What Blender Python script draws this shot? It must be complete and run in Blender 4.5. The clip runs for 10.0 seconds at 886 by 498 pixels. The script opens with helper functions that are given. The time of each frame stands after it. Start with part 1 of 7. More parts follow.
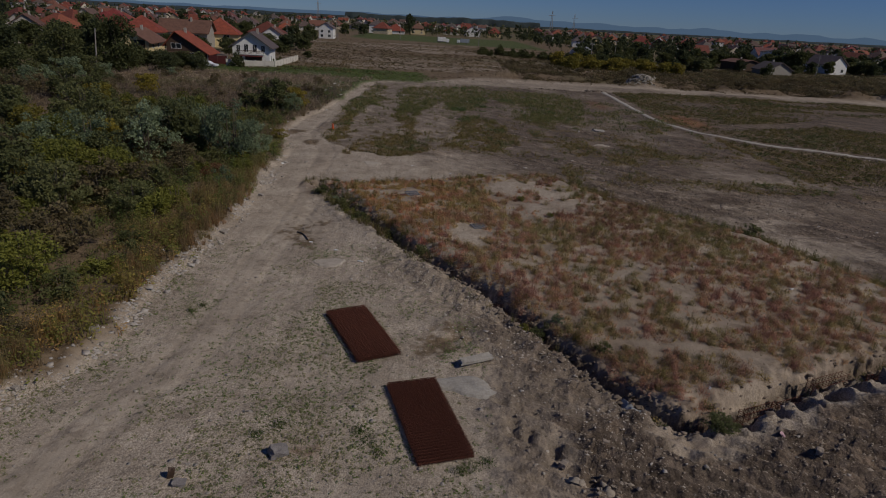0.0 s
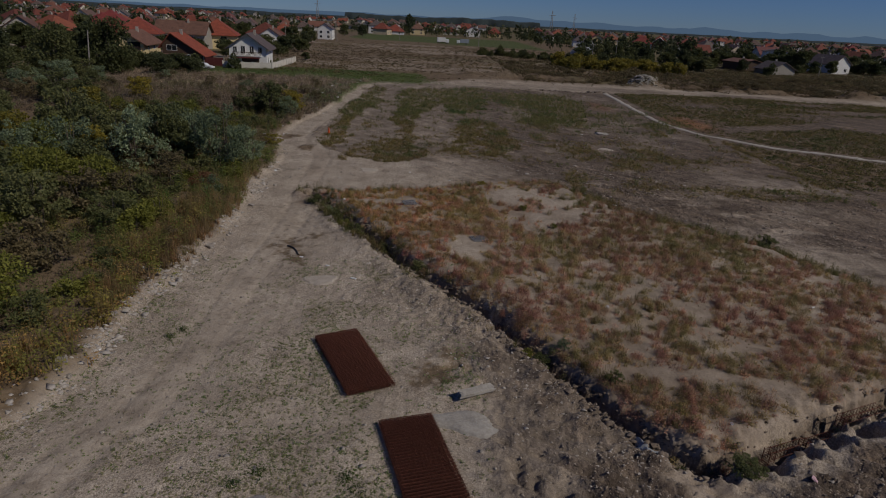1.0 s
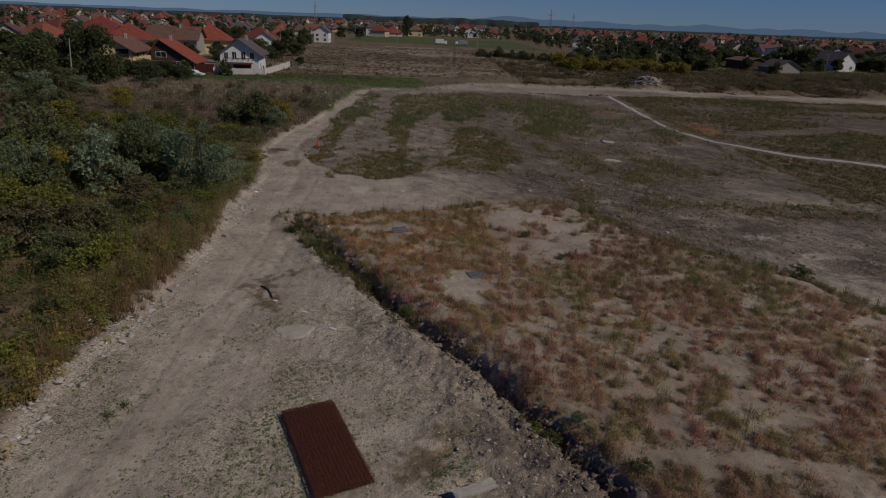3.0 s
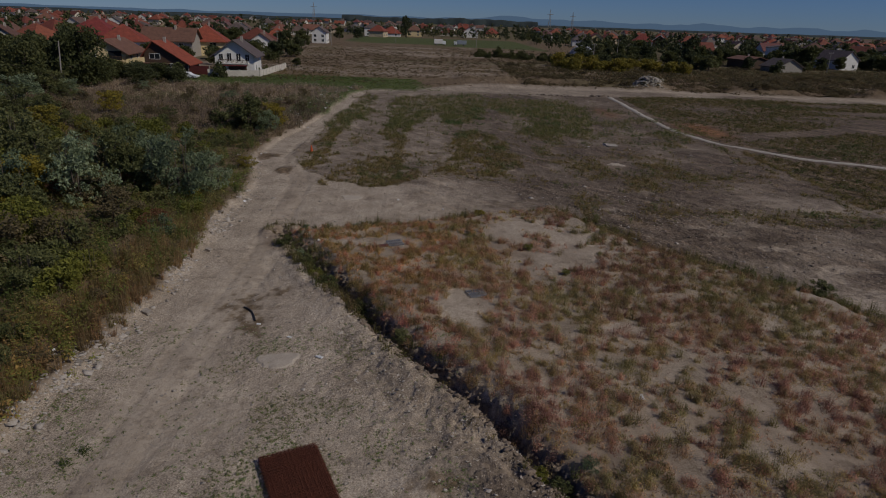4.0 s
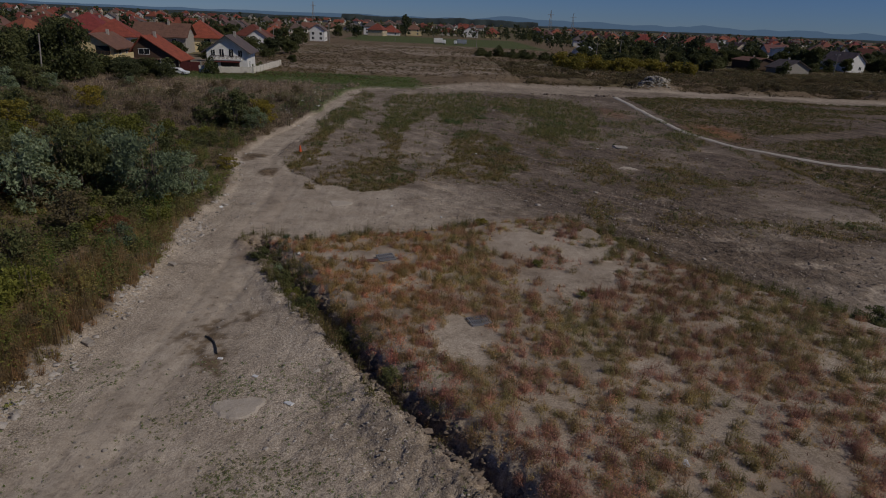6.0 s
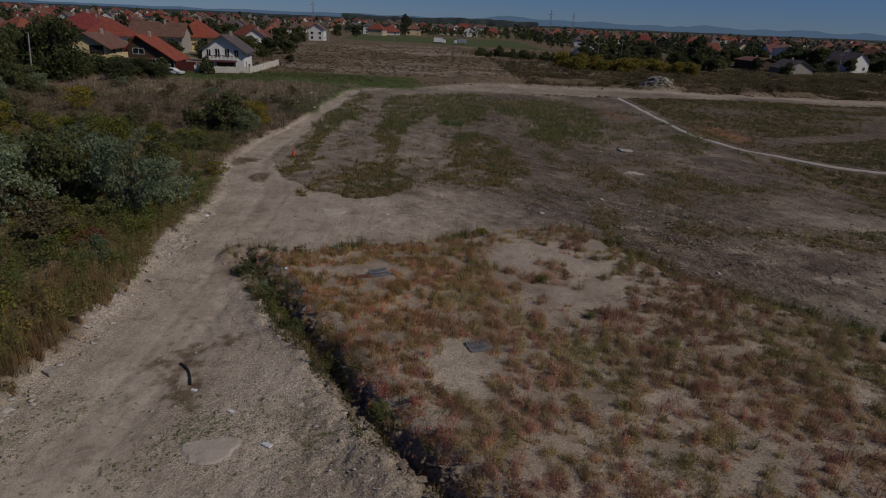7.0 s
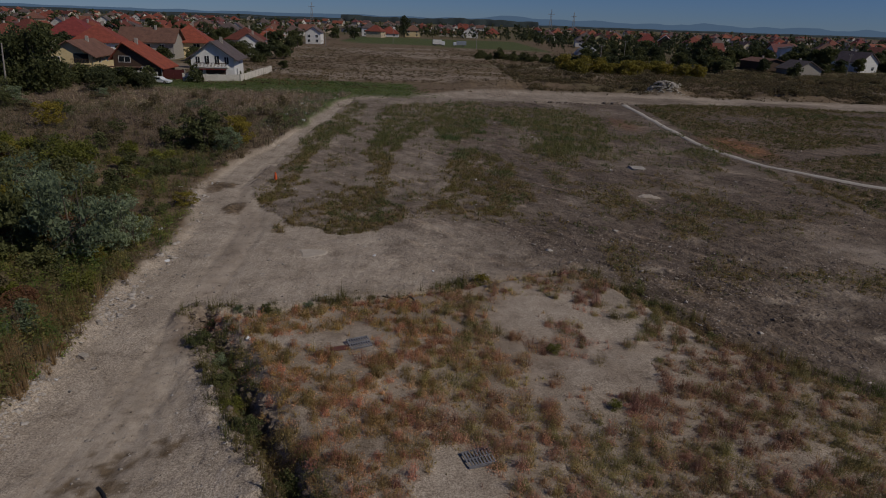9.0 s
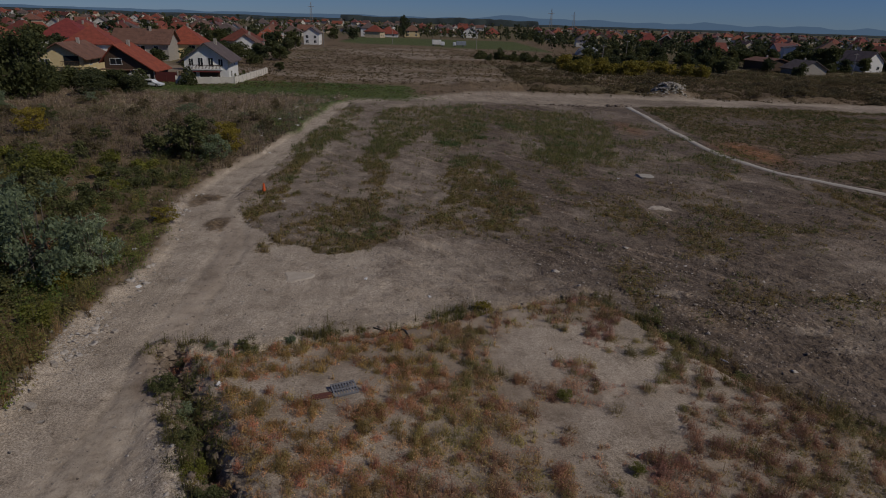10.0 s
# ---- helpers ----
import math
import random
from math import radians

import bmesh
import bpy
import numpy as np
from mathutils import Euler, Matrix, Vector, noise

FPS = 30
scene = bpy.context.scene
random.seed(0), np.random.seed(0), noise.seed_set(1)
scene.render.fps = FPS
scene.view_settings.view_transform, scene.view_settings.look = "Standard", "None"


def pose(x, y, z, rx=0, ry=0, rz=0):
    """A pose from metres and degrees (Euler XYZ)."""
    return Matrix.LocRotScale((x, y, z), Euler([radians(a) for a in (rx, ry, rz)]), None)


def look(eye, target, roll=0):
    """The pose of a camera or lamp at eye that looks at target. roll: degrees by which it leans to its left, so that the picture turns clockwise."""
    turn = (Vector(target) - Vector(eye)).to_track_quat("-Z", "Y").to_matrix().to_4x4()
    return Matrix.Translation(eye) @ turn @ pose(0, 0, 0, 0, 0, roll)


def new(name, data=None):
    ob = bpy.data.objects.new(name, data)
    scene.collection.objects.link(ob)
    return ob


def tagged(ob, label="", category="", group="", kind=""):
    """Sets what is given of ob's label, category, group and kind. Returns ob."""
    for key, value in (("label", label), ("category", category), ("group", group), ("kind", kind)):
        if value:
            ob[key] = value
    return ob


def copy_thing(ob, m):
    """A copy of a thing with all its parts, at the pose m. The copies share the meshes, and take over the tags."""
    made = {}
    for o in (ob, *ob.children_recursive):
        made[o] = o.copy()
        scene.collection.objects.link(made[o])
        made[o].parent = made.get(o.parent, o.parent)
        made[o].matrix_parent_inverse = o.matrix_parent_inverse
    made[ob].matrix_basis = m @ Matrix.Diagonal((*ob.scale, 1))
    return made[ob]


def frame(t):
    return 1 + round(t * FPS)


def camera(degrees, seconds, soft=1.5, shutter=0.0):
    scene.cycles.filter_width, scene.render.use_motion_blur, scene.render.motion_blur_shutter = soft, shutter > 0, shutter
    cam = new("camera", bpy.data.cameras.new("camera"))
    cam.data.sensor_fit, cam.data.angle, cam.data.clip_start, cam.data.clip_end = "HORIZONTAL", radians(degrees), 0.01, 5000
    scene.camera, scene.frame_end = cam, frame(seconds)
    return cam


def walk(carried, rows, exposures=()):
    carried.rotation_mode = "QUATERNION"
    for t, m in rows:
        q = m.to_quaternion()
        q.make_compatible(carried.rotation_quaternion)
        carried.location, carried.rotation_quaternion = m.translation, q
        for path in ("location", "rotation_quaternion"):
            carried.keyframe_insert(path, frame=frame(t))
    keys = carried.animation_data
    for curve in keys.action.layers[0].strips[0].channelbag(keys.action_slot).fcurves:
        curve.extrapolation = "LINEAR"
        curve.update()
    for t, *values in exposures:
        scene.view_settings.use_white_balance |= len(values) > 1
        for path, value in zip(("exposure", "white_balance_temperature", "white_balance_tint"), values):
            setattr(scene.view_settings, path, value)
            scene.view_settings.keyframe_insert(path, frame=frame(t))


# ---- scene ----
cam = camera(71.5, 10.0, soft=1.0)
METRES, EYE, TILT, LEAN, TURN = 27.65, 14.3, 0.0, 0.0, -2.1
EXPOSURE = -0.87
ROWS = [
    (0.0, 0.0, 0.0, 0.0, 1.15, -20.52, -3.07),
    (0.5, 0.0013, 0.0417, 0.0026, 1.16, -20.52, -3.0),
    (1.0, 0.0036, 0.0856, 0.0036, 1.14, -20.51, -2.88),
    (1.5, 0.0066, 0.1304, 0.0068, 1.11, -20.5, -2.71),
    (2.0, 0.0096, 0.1766, 0.0117, 1.09, -20.49, -2.54),
    (2.5, 0.0125, 0.224, 0.0178, 1.06, -20.47, -2.37),
    (4.0, 0.0211, 0.3674, 0.021, 0.93, -20.46, -1.96),
    (4.5, 0.0218, 0.4148, 0.016, 0.9, -20.45, -1.97),
    (5.0, 0.0213, 0.4602, 0.0046, 0.89, -20.43, -2.1),
    (5.5, 0.0204, 0.5046, -0.0061, 0.9, -20.43, -2.3),
    (7.0, 0.0245, 0.6392, -0.0134, 0.95, -20.47, -2.41),
    (7.5, 0.027, 0.691, -0.005, 0.96, -20.48, -2.31),
    (8.0, 0.0298, 0.7453, 0.0023, 0.95, -20.47, -2.21),
    (8.5, 0.0331, 0.8029, 0.0101, 0.95, -20.48, -2.07),
    (9.0, 0.0355, 0.8643, 0.0175, 0.93, -20.46, -1.97),
    (9.5, 0.0378, 0.9281, 0.0212, 0.92, -20.48, -1.84),
    (10.0, 0.0403, 0.992, 0.0228, 0.92, -20.48, -1.81),
]

walk(cam, [(t, pose(0, 0, EYE, TILT, LEAN, TURN) @ pose(METRES * x, METRES * y, METRES * z, 90 + pitch, roll, yaw)) for t, x, y, z, yaw, pitch, roll in ROWS],
     exposures=[(0.0, EXPOSURE), (10.0, EXPOSURE)])

# ---- world and sun ----
SUN_AZ, SUN_EL = 118.0, 42.0      # degrees clockwise from +y, and above the horizon
world = bpy.data.worlds.new("sky")
scene.world = world
world.use_nodes = True
wn = world.node_tree.nodes
sky = wn.new("ShaderNodeTexSky")
sky.sky_type, sky.sun_disc = "NISHITA", False
sky.sun_elevation, sky.sun_rotation = radians(SUN_EL), radians(SUN_AZ)
sky.air_density, sky.dust_density, sky.ozone_density, sky.altitude = 1.0, 0.0, 3.0, 1500
wn["Background"].inputs["Strength"].default_value = 0.07
tinge = wn.new("ShaderNodeMix")
tinge.data_type, tinge.blend_type = "RGBA", "MULTIPLY"
tinge.inputs[0].default_value, tinge.inputs[7].default_value = 1.0, (0.365, 0.53, 0.94, 1)
world.node_tree.links.new(sky.outputs["Color"], tinge.inputs[6])
world.node_tree.links.new(tinge.outputs[2], wn["Background"].inputs["Color"])
sun = new("sun", bpy.data.lights.new("sun", "SUN"))
sun.data.energy, sun.data.angle, sun.data.color = 3.6, radians(0.53), (1.0, 0.92, 0.8)
az, el = radians(SUN_AZ), radians(SUN_EL)
sun.matrix_world = look((300 * math.sin(az) * math.cos(el), 300 * math.cos(az) * math.cos(el), 300 * math.sin(el)), (0, 0, 0))

# ---- node materials ----
rng = np.random.default_rng(7)


def base(name, rough=0.8, metal=0.0):
    m = bpy.data.materials.new(name)
    m.use_nodes = True
    n, l = m.node_tree.nodes, m.node_tree.links
    b = n["Principled BSDF"]
    b.inputs["Roughness"].default_value, b.inputs["Metallic"].default_value = rough, metal
    return m, n, l, b


def ramp(n, stops):
    r = n.new("ShaderNodeValToRGB")
    e = r.color_ramp.elements
    while len(e) < len(stops):
        e.new(0.5)
    for k, (p, c) in zip(e, stops):
        k.position, k.color = p, (*c, 1)
    return r


def tex(n, l, scale, detail=4, rough=0.6, kind="Object", stretch=None, turn=0.0):
    """A noise texture in metres."""
    co = n.new("ShaderNodeTexCoord")
    t = n.new("ShaderNodeTexNoise")
    t.inputs["Scale"].default_value, t.inputs["Detail"].default_value, t.inputs["Roughness"].default_value = scale, detail, rough
    if stretch:
        mp = n.new("ShaderNodeMapping")
        mp.vector_type = "TEXTURE"
        mp.inputs["Scale"].default_value = [1 / v for v in stretch]
        mp.inputs["Rotation"].default_value = (0, 0, radians(turn))
        l.new(co.outputs[kind], mp.inputs["Vector"])
        l.new(mp.outputs[0], t.inputs["Vector"])
    else:
        l.new(co.outputs[kind], t.inputs["Vector"])
    return t


def mix(n, l, a, b, fac, mode="MIX"):
    m = n.new("ShaderNodeMix")
    m.data_type, m.blend_type = "RGBA", mode
    for k, v in ((6, a), (7, b), (0, fac)):
        if hasattr(v, "is_linked"):
            l.new(v, m.inputs[k])
        elif k == 0:
            m.inputs[0].default_value = v
        else:
            m.inputs[k].default_value = (*v, 1)
    return m.outputs[2]


def bump(n, l, b, height, strength, dist):
    k = n.new("ShaderNodeBump")
    k.inputs["Strength"].default_value, k.inputs["Distance"].default_value = strength, dist
    l.new(height, k.inputs["Height"])
    l.new(k.outputs[0], b.inputs["Normal"])


def surface(name, c1, c2, scale, rough=0.85, metal=0.0, rel=0.01, fine=None, vary=0.0):
    """Two tones by noise at two scales, a little relief, and a tone of its own for each object."""
    m, n, l, b = base(name, rough, metal)
    t1, t2 = tex(n, l, scale), tex(n, l, fine or scale * 8, 3)
    add = n.new("ShaderNodeMath")
    add.operation = "ADD"
    l.new(t1.outputs["Fac"], add.inputs[0])
    l.new(t2.outputs["Fac"], add.inputs[1])
    half = n.new("ShaderNodeMath")
    half.operation, half.inputs[1].default_value = "MULTIPLY", 0.5
    l.new(add.outputs[0], half.inputs[0])
    r = ramp(n, [(0.36, c1), (0.64, c2)])
    l.new(half.outputs[0], r.inputs[0])
    col = r.outputs[0]
    if vary:
        oi = n.new("ShaderNodeObjectInfo")
        rr = ramp(n, [(0.0, (1 - vary,) * 3), (1.0, (1 + vary,) * 3)])
        l.new(oi.outputs["Random"], rr.inputs[0])
        col = mix(n, l, col, rr.outputs[0], 1.0, "MULTIPLY")
    l.new(col, b.inputs["Base Color"])
    bump(n, l, b, half.outputs[0], 0.6, rel)
    return m


def foliage(name, stops, spread=0.5):
    """Leaves: a tone for each leaf, shifted by each plant."""
    m, n, l, b = base(name, 0.65)
    g, oi = n.new("ShaderNodeNewGeometry"), n.new("ShaderNodeObjectInfo")
    a = n.new("ShaderNodeMath")
    a.operation = "MULTIPLY_ADD"
    a.inputs[1].default_value, a.inputs[2].default_value = spread, 0.0
    l.new(g.outputs["Random Per Island"], a.inputs[0])
    s = n.new("ShaderNodeMath")
    s.operation = "MULTIPLY_ADD"
    s.inputs[1].default_value = 1 - spread
    l.new(oi.outputs["Random"], s.inputs[0])
    l.new(a.outputs[0], s.inputs[2])
    r = ramp(n, stops)
    l.new(s.outputs[0], r.inputs[0])
    l.new(r.outputs[0], b.inputs["Base Color"])
    b.inputs["Specular IOR Level"].default_value = 0.25
    tr = n.new("ShaderNodeBsdfTranslucent")
    l.new(r.outputs[0], tr.inputs["Color"])
    ms = n.new("ShaderNodeMixShader")
    ms.inputs[0].default_value = 0.4
    l.new(b.outputs[0], ms.inputs[1])
    l.new(tr.outputs[0], ms.inputs[2])
    l.new(ms.outputs[0], n["Material Output"].inputs["Surface"])
    return m


def weed_material(name):
    """Blades and stalks that carry the colour of their plant in the attribute 'tint'."""
    m, n, l, b = base(name, 0.8)
    at, g = n.new("ShaderNodeAttribute"), n.new("ShaderNodeNewGeometry")
    at.attribute_name = "tint"
    r = ramp(n, [(0.0, (0.88, 0.88, 0.88)), (1.0, (1.12, 1.11, 1.09))])
    l.new(g.outputs["Random Per Island"], r.inputs[0])
    c = mix(n, l, at.outputs["Color"], r.outputs[0], 1.0, "MULTIPLY")
    l.new(c, b.inputs["Base Color"])
    b.inputs["Specular IOR Level"].default_value = 0.1
    tr = n.new("ShaderNodeBsdfTranslucent")
    l.new(c, tr.inputs["Color"])
    ms = n.new("ShaderNodeMixShader")
    ms.inputs[0].default_value = 0.5
    l.new(b.outputs[0], ms.inputs[1])
    l.new(tr.outputs[0], ms.inputs[2])
    l.new(ms.outputs[0], n["Material Output"].inputs["Surface"])
    return m


def ground_material():
    m, n, l, b = base("soil", 0.95)
    b.inputs["Specular IOR Level"].default_value = 0.15
    a1, a2 = n.new("ShaderNodeAttribute"), n.new("ShaderNodeAttribute")
    a1.attribute_name, a2.attribute_name = "soil_a", "soil_b"
    s1, s2 = n.new("ShaderNodeSeparateColor"), n.new("ShaderNodeSeparateColor")
    l.new(a1.outputs["Color"], s1.inputs[0])
    l.new(a2.outputs["Color"], s2.inputs[0])
    big, mid, fine = tex(n, l, 0.35, 5, 0.65), tex(n, l, 2.2, 5, 0.7), tex(n, l, 14, 4, 0.75)

    def cells(scale, wobble=0.03):
        """Pebbles or clods of a size: a random value for each, and the distance from its middle."""
        co, nz = n.new("ShaderNodeTexCoord"), n.new("ShaderNodeTexNoise")
        nz.inputs["Scale"].default_value, nz.inputs["Detail"].default_value = scale * 0.7, 2
        l.new(co.outputs["Object"], nz.inputs["Vector"])
        ad = n.new("ShaderNodeVectorMath")
        ad.operation = "MULTIPLY_ADD"
        ad.inputs[1].default_value = (wobble, wobble, wobble)
        l.new(nz.outputs["Color"], ad.inputs[0])
        l.new(co.outputs["Object"], ad.inputs[2])
        v = n.new("ShaderNodeTexVoronoi")
        v.inputs["Scale"].default_value = scale
        l.new(ad.outputs[0], v.inputs["Vector"])
        sp = n.new("ShaderNodeSeparateColor")
        l.new(v.outputs["Color"], sp.inputs[0])
        return sp.outputs[0], v.outputs["Distance"]

    def maths(op, a, b, clamp=False):
        k = n.new("ShaderNodeMath")
        k.operation, k.use_clamp = op, clamp
        for i, v in enumerate((a, b)):
            if hasattr(v, "is_linked"):
                l.new(v, k.inputs[i])
            else:
                k.inputs[i].default_value = v
        return k.outputs[0]

    def two(ca, cb, t, lo=0.38, hi=0.62):
        r = ramp(n, [(lo, ca), (hi, cb)])
        l.new(t.outputs["Fac"], r.inputs[0])
        return r.outputs[0]

    def sharpen(mask, lo=0.3, hi=0.7):
        """A mask whose border is broken by the noise."""
        ad = n.new("ShaderNodeMath")
        ad.operation = "MULTIPLY_ADD"
        ad.inputs[1].default_value = 0.9
        l.new(mid.outputs["Fac"], ad.inputs[0])
        sub = n.new("ShaderNodeMath")
        sub.operation, sub.inputs[1].default_value = "ADD", -0.45
        l.new(mask, ad.inputs[2])
        l.new(ad.outputs[0], sub.inputs[0])
        mr = n.new("ShaderNodeMapRange")
        mr.inputs[1].default_value, mr.inputs[2].default_value = lo, hi
        l.new(sub.outputs[0], mr.inputs[0])
        return mr.outputs[0]

    c = two((0.375, 0.313, 0.248), (0.45, 0.387, 0.314), mid)                       # trodden earth
    sandy = sharpen(s1.outputs[0])
    c = mix(n, l, c, two((0.285, 0.227, 0.176), (0.355, 0.29, 0.23), big), sandy)      # pale sand
    c = mix(n, l, c, two((0.31, 0.255, 0.2), (0.5, 0.43, 0.35), fine, 0.42, 0.58), sharpen(s2.outputs[1]))  # gravel
    c = mix(n, l, c, two((0.125, 0.096, 0.074), (0.2, 0.157, 0.124), mid), sharpen(s1.outputs[2], 0.12, 0.9))   # dark soil: turned ground, dark field, lateral road, trench lines
    c = mix(n, l, c, two((0.27, 0.125, 0.06), (0.22, 0.13, 0.075), mid), sharpen(s2.outputs[2]))     # ochre
    c = mix(n, l, c, two((0.13, 0.095, 0.06), (0.22, 0.162, 0.105), mid), sharpen(s1.outputs[1], 0.15, 0.85))  # dry litter
    c = mix(n, l, c, two((0.06, 0.088, 0.03), (0.12, 0.138, 0.05), mid), sharpen(s2.outputs[0]))   # green turf
    g1 = ramp(n, [(0.28, (0.55, 0.54, 0.52)), (0.45, (0.95, 0.95, 0.95)), (0.6, (1.05, 1.05, 1.05)), (0.75, (1.25, 1.25, 1.26))])
    l.new(fine.outputs["Fac"], g1.inputs[0])
    grain = n.new("ShaderNodeMath")
    grain.operation, grain.use_clamp = "MULTIPLY_ADD", True
    grain.inputs[1].default_value, grain.inputs[2].default_value = 0.75, 0.1
    l.new(s2.outputs[1], grain.inputs[0])
    c = mix(n, l, c, g1.outputs[0], grain.outputs[0], "MULTIPLY")
    g2 = ramp(n, [(0.3, (0.76, 0.74, 0.72)), (0.7, (1.16, 1.16, 1.16))])
    l.new(big.outputs["Fac"], g2.inputs[0])
    c = mix(n, l, c, g2.outputs[0], 1.0, "MULTIPLY")
    blotch = tex(n, l, 0.9, 7, 0.72)
    g4 = ramp(n, [(0.36, (0.62, 0.6, 0.58)), (0.46, (1.0, 1.0, 1.0)), (0.58, (1.0, 1.0, 1.0)), (0.68, (1.25, 1.24, 1.22))])
    l.new(blotch.outputs["Fac"], g4.inputs[0])
    c = mix(n, l, c, g4.outputs[0], 0.7, "MULTIPLY")
    # dark specks painted as the small shadows of stones, and pale specks
    spot = tex(n, l, 5.0, 6, 0.8)
    g3 = ramp(n, [(0.3, (0.5, 0.47, 0.44)), (0.41, (1.0, 1.0, 1.0)), (0.66, (1.0, 1.0, 1.0)), (0.76, (1.3, 1.3, 1.3))])
    l.new(spot.outputs["Fac"], g3.inputs[0])
    firm = n.new("ShaderNodeMath")
    firm.operation = "MULTIPLY_ADD"
    firm.inputs[1].default_value, firm.inputs[2].default_value = -0.75, 0.85
    l.new(sandy, firm.inputs[0])
    c = mix(n, l, c, g3.outputs[0], firm.outputs[0], "MULTIPLY")
    # wheel marks along the track, drag marks across the dark field
    drawn = tex(n, l, 1.0, 4, 0.6, "Object", (2.6, 0.1, 1.0))
    g5 = ramp(n, [(0.35, (0.8, 0.79, 0.78)), (0.5, (1.0, 1.0, 1.0)), (0.65, (1.12, 1.12, 1.12))])
    l.new(drawn.outputs["Fac"], g5.inputs[0])
    c = mix(n, l, c, g5.outputs[0], 0.45, "MULTIPLY")
    dragged = tex(n, l, 1.0, 6, 0.72, "Object", (0.16, 0.95, 1.0), -52)
    g6 = ramp(n, [(0.34, (0.5, 0.5, 0.5)), (0.47, (1.0, 1.0, 1.0)), (0.54, (1.0, 1.0, 1.0)), (0.66, (1.75, 1.7, 1.6))])
    l.new(dragged.outputs["Fac"], g6.inputs[0])
    c = mix(n, l, c, g6.outputs[0], s1.outputs[2], "MULTIPLY")
    # pebbles on the gravel, clods on turned and dark soil
    peb, peb_d = cells(17, 0.03)
    grit, grit_d = cells(34, 0.015)
    clods, clods_d = cells(4.2, 0.16)
    stony = maths("MULTIPLY_ADD", s2.outputs[1], 0.46, True)
    stony.node.inputs[2].default_value = 0.03
    dusk = maths("MULTIPLY", s1.outputs[2], 1.1, True)
    r_peb = ramp(n, [(0.0, (0.6, 0.58, 0.55)), (0.07, (0.9, 0.89, 0.88)), (0.14, (1.0, 1.0, 1.0)), (0.85, (1.04, 1.04, 1.04)), (0.94, (1.25, 1.25, 1.25)), (1.0, (1.5, 1.5, 1.5))])
    l.new(peb, r_peb.inputs[0])
    r_grit = ramp(n, [(0.0, (0.66, 0.65, 0.64)), (0.3, (0.95, 0.95, 0.95)), (0.75, (1.04, 1.04, 1.04)), (1.0, (1.35, 1.35, 1.35))])
    l.new(grit, r_grit.inputs[0])
    r_clod = ramp(n, [(0.0, (0.55, 0.54, 0.54)), (0.3, (0.88, 0.88, 0.88)), (0.7, (1.06, 1.06, 1.06)), (0.93, (1.15, 1.14, 1.13)), (1.0, (1.4, 1.38, 1.35))])
    l.new(clods, r_clod.inputs[0])
    c = mix(n, l, c, r_peb.outputs[0], stony, "MULTIPLY")
    c = mix(n, l, c, r_grit.outputs[0], maths("MAXIMUM", stony, maths("MULTIPLY", dusk, 0.8)), "MULTIPLY")
    c = mix(n, l, c, r_clod.outputs[0], maths("MULTIPLY", dusk, 0.5), "MULTIPLY")
    l.new(c, b.inputs["Base Color"])
    add = n.new("ShaderNodeMath")
    add.operation = "MULTIPLY_ADD"
    add.inputs[1].default_value = 0.3
    l.new(fine.outputs["Fac"], add.inputs[0])
    two_mid = n.new("ShaderNodeMath")
    two_mid.operation, two_mid.inputs[1].default_value = "MULTIPLY", 2.0
    l.new(mid.outputs["Fac"], two_mid.inputs[0])
    l.new(two_mid.outputs[0], add.inputs[2])
    level = n.new("ShaderNodeMath")
    level.operation = "MULTIPLY"
    l.new(add.outputs[0], level.inputs[0])
    l.new(firm.outputs[0], level.inputs[1])
    clod = n.new("ShaderNodeMath")
    clod.operation = "MULTIPLY"
    l.new(blotch.outputs["Fac"], clod.inputs[0])
    l.new(s1.outputs[2], clod.inputs[1])
    whole = n.new("ShaderNodeMath")
    whole.operation, whole.inputs[1].default_value = "MULTIPLY_ADD", 5.5
    l.new(clod.outputs[0], whole.inputs[0])
    l.new(level.outputs[0], whole.inputs[2])
    rough = maths("SUBTRACT", whole.outputs[0], maths("MULTIPLY", maths("MULTIPLY", peb_d, stony), 0.5))
    rough = maths("SUBTRACT", rough, maths("MULTIPLY", maths("MULTIPLY", clods_d, dusk), 1.2))
    bump(n, l, b, rough, 1.0, 0.06)
    return m


M_SOIL = ground_material()
M_WEED = weed_material("weed_blades")
M_RUST = surface("rusty_steel", (0.06, 0.016, 0.009), (0.14, 0.04, 0.021), 6, 0.85, 0.2, 0.002)
M_CONC = surface("old_concrete", (0.27, 0.245, 0.21), (0.42, 0.385, 0.335), 3, 0.9, 0, 0.01, vary=0.1)
M_STONE = surface("stone", (0.2, 0.17, 0.145), (0.4, 0.36, 0.31), 5, 0.9, 0, 0.01, vary=0.2)
M_SOILBIT = surface("soil_crumb", (0.22, 0.175, 0.138), (0.39, 0.325, 0.262), 0.9, 0.95, 0, 0.01, 6)
M_LITTERSTONE = surface("white_rubble", (0.34, 0.3, 0.26), (0.52, 0.47, 0.42), 5, 0.9, 0, 0.01, vary=0.1)
M_DARKCLOD = surface("dark_clod", (0.11, 0.085, 0.068), (0.2, 0.158, 0.127), 5, 0.95, 0, 0.01, vary=0.2)
M_TRENCHCLOD = surface("dug_clod", (0.11, 0.083, 0.064), (0.25, 0.195, 0.15), 2, 0.95, 0, 0.01, 9)
M_WHITE = surface("white_plaster", (0.62, 0.61, 0.58), (0.78, 0.77, 0.74), 0.7, 0.9, 0, 0.01)
M_YELLOW = surface("yellow_plaster", (0.6, 0.47, 0.24), (0.7, 0.57, 0.33), 0.7, 0.9, 0, 0.01)
M_GLASS, gn, gl, gb = base("window_glass", 0.08)
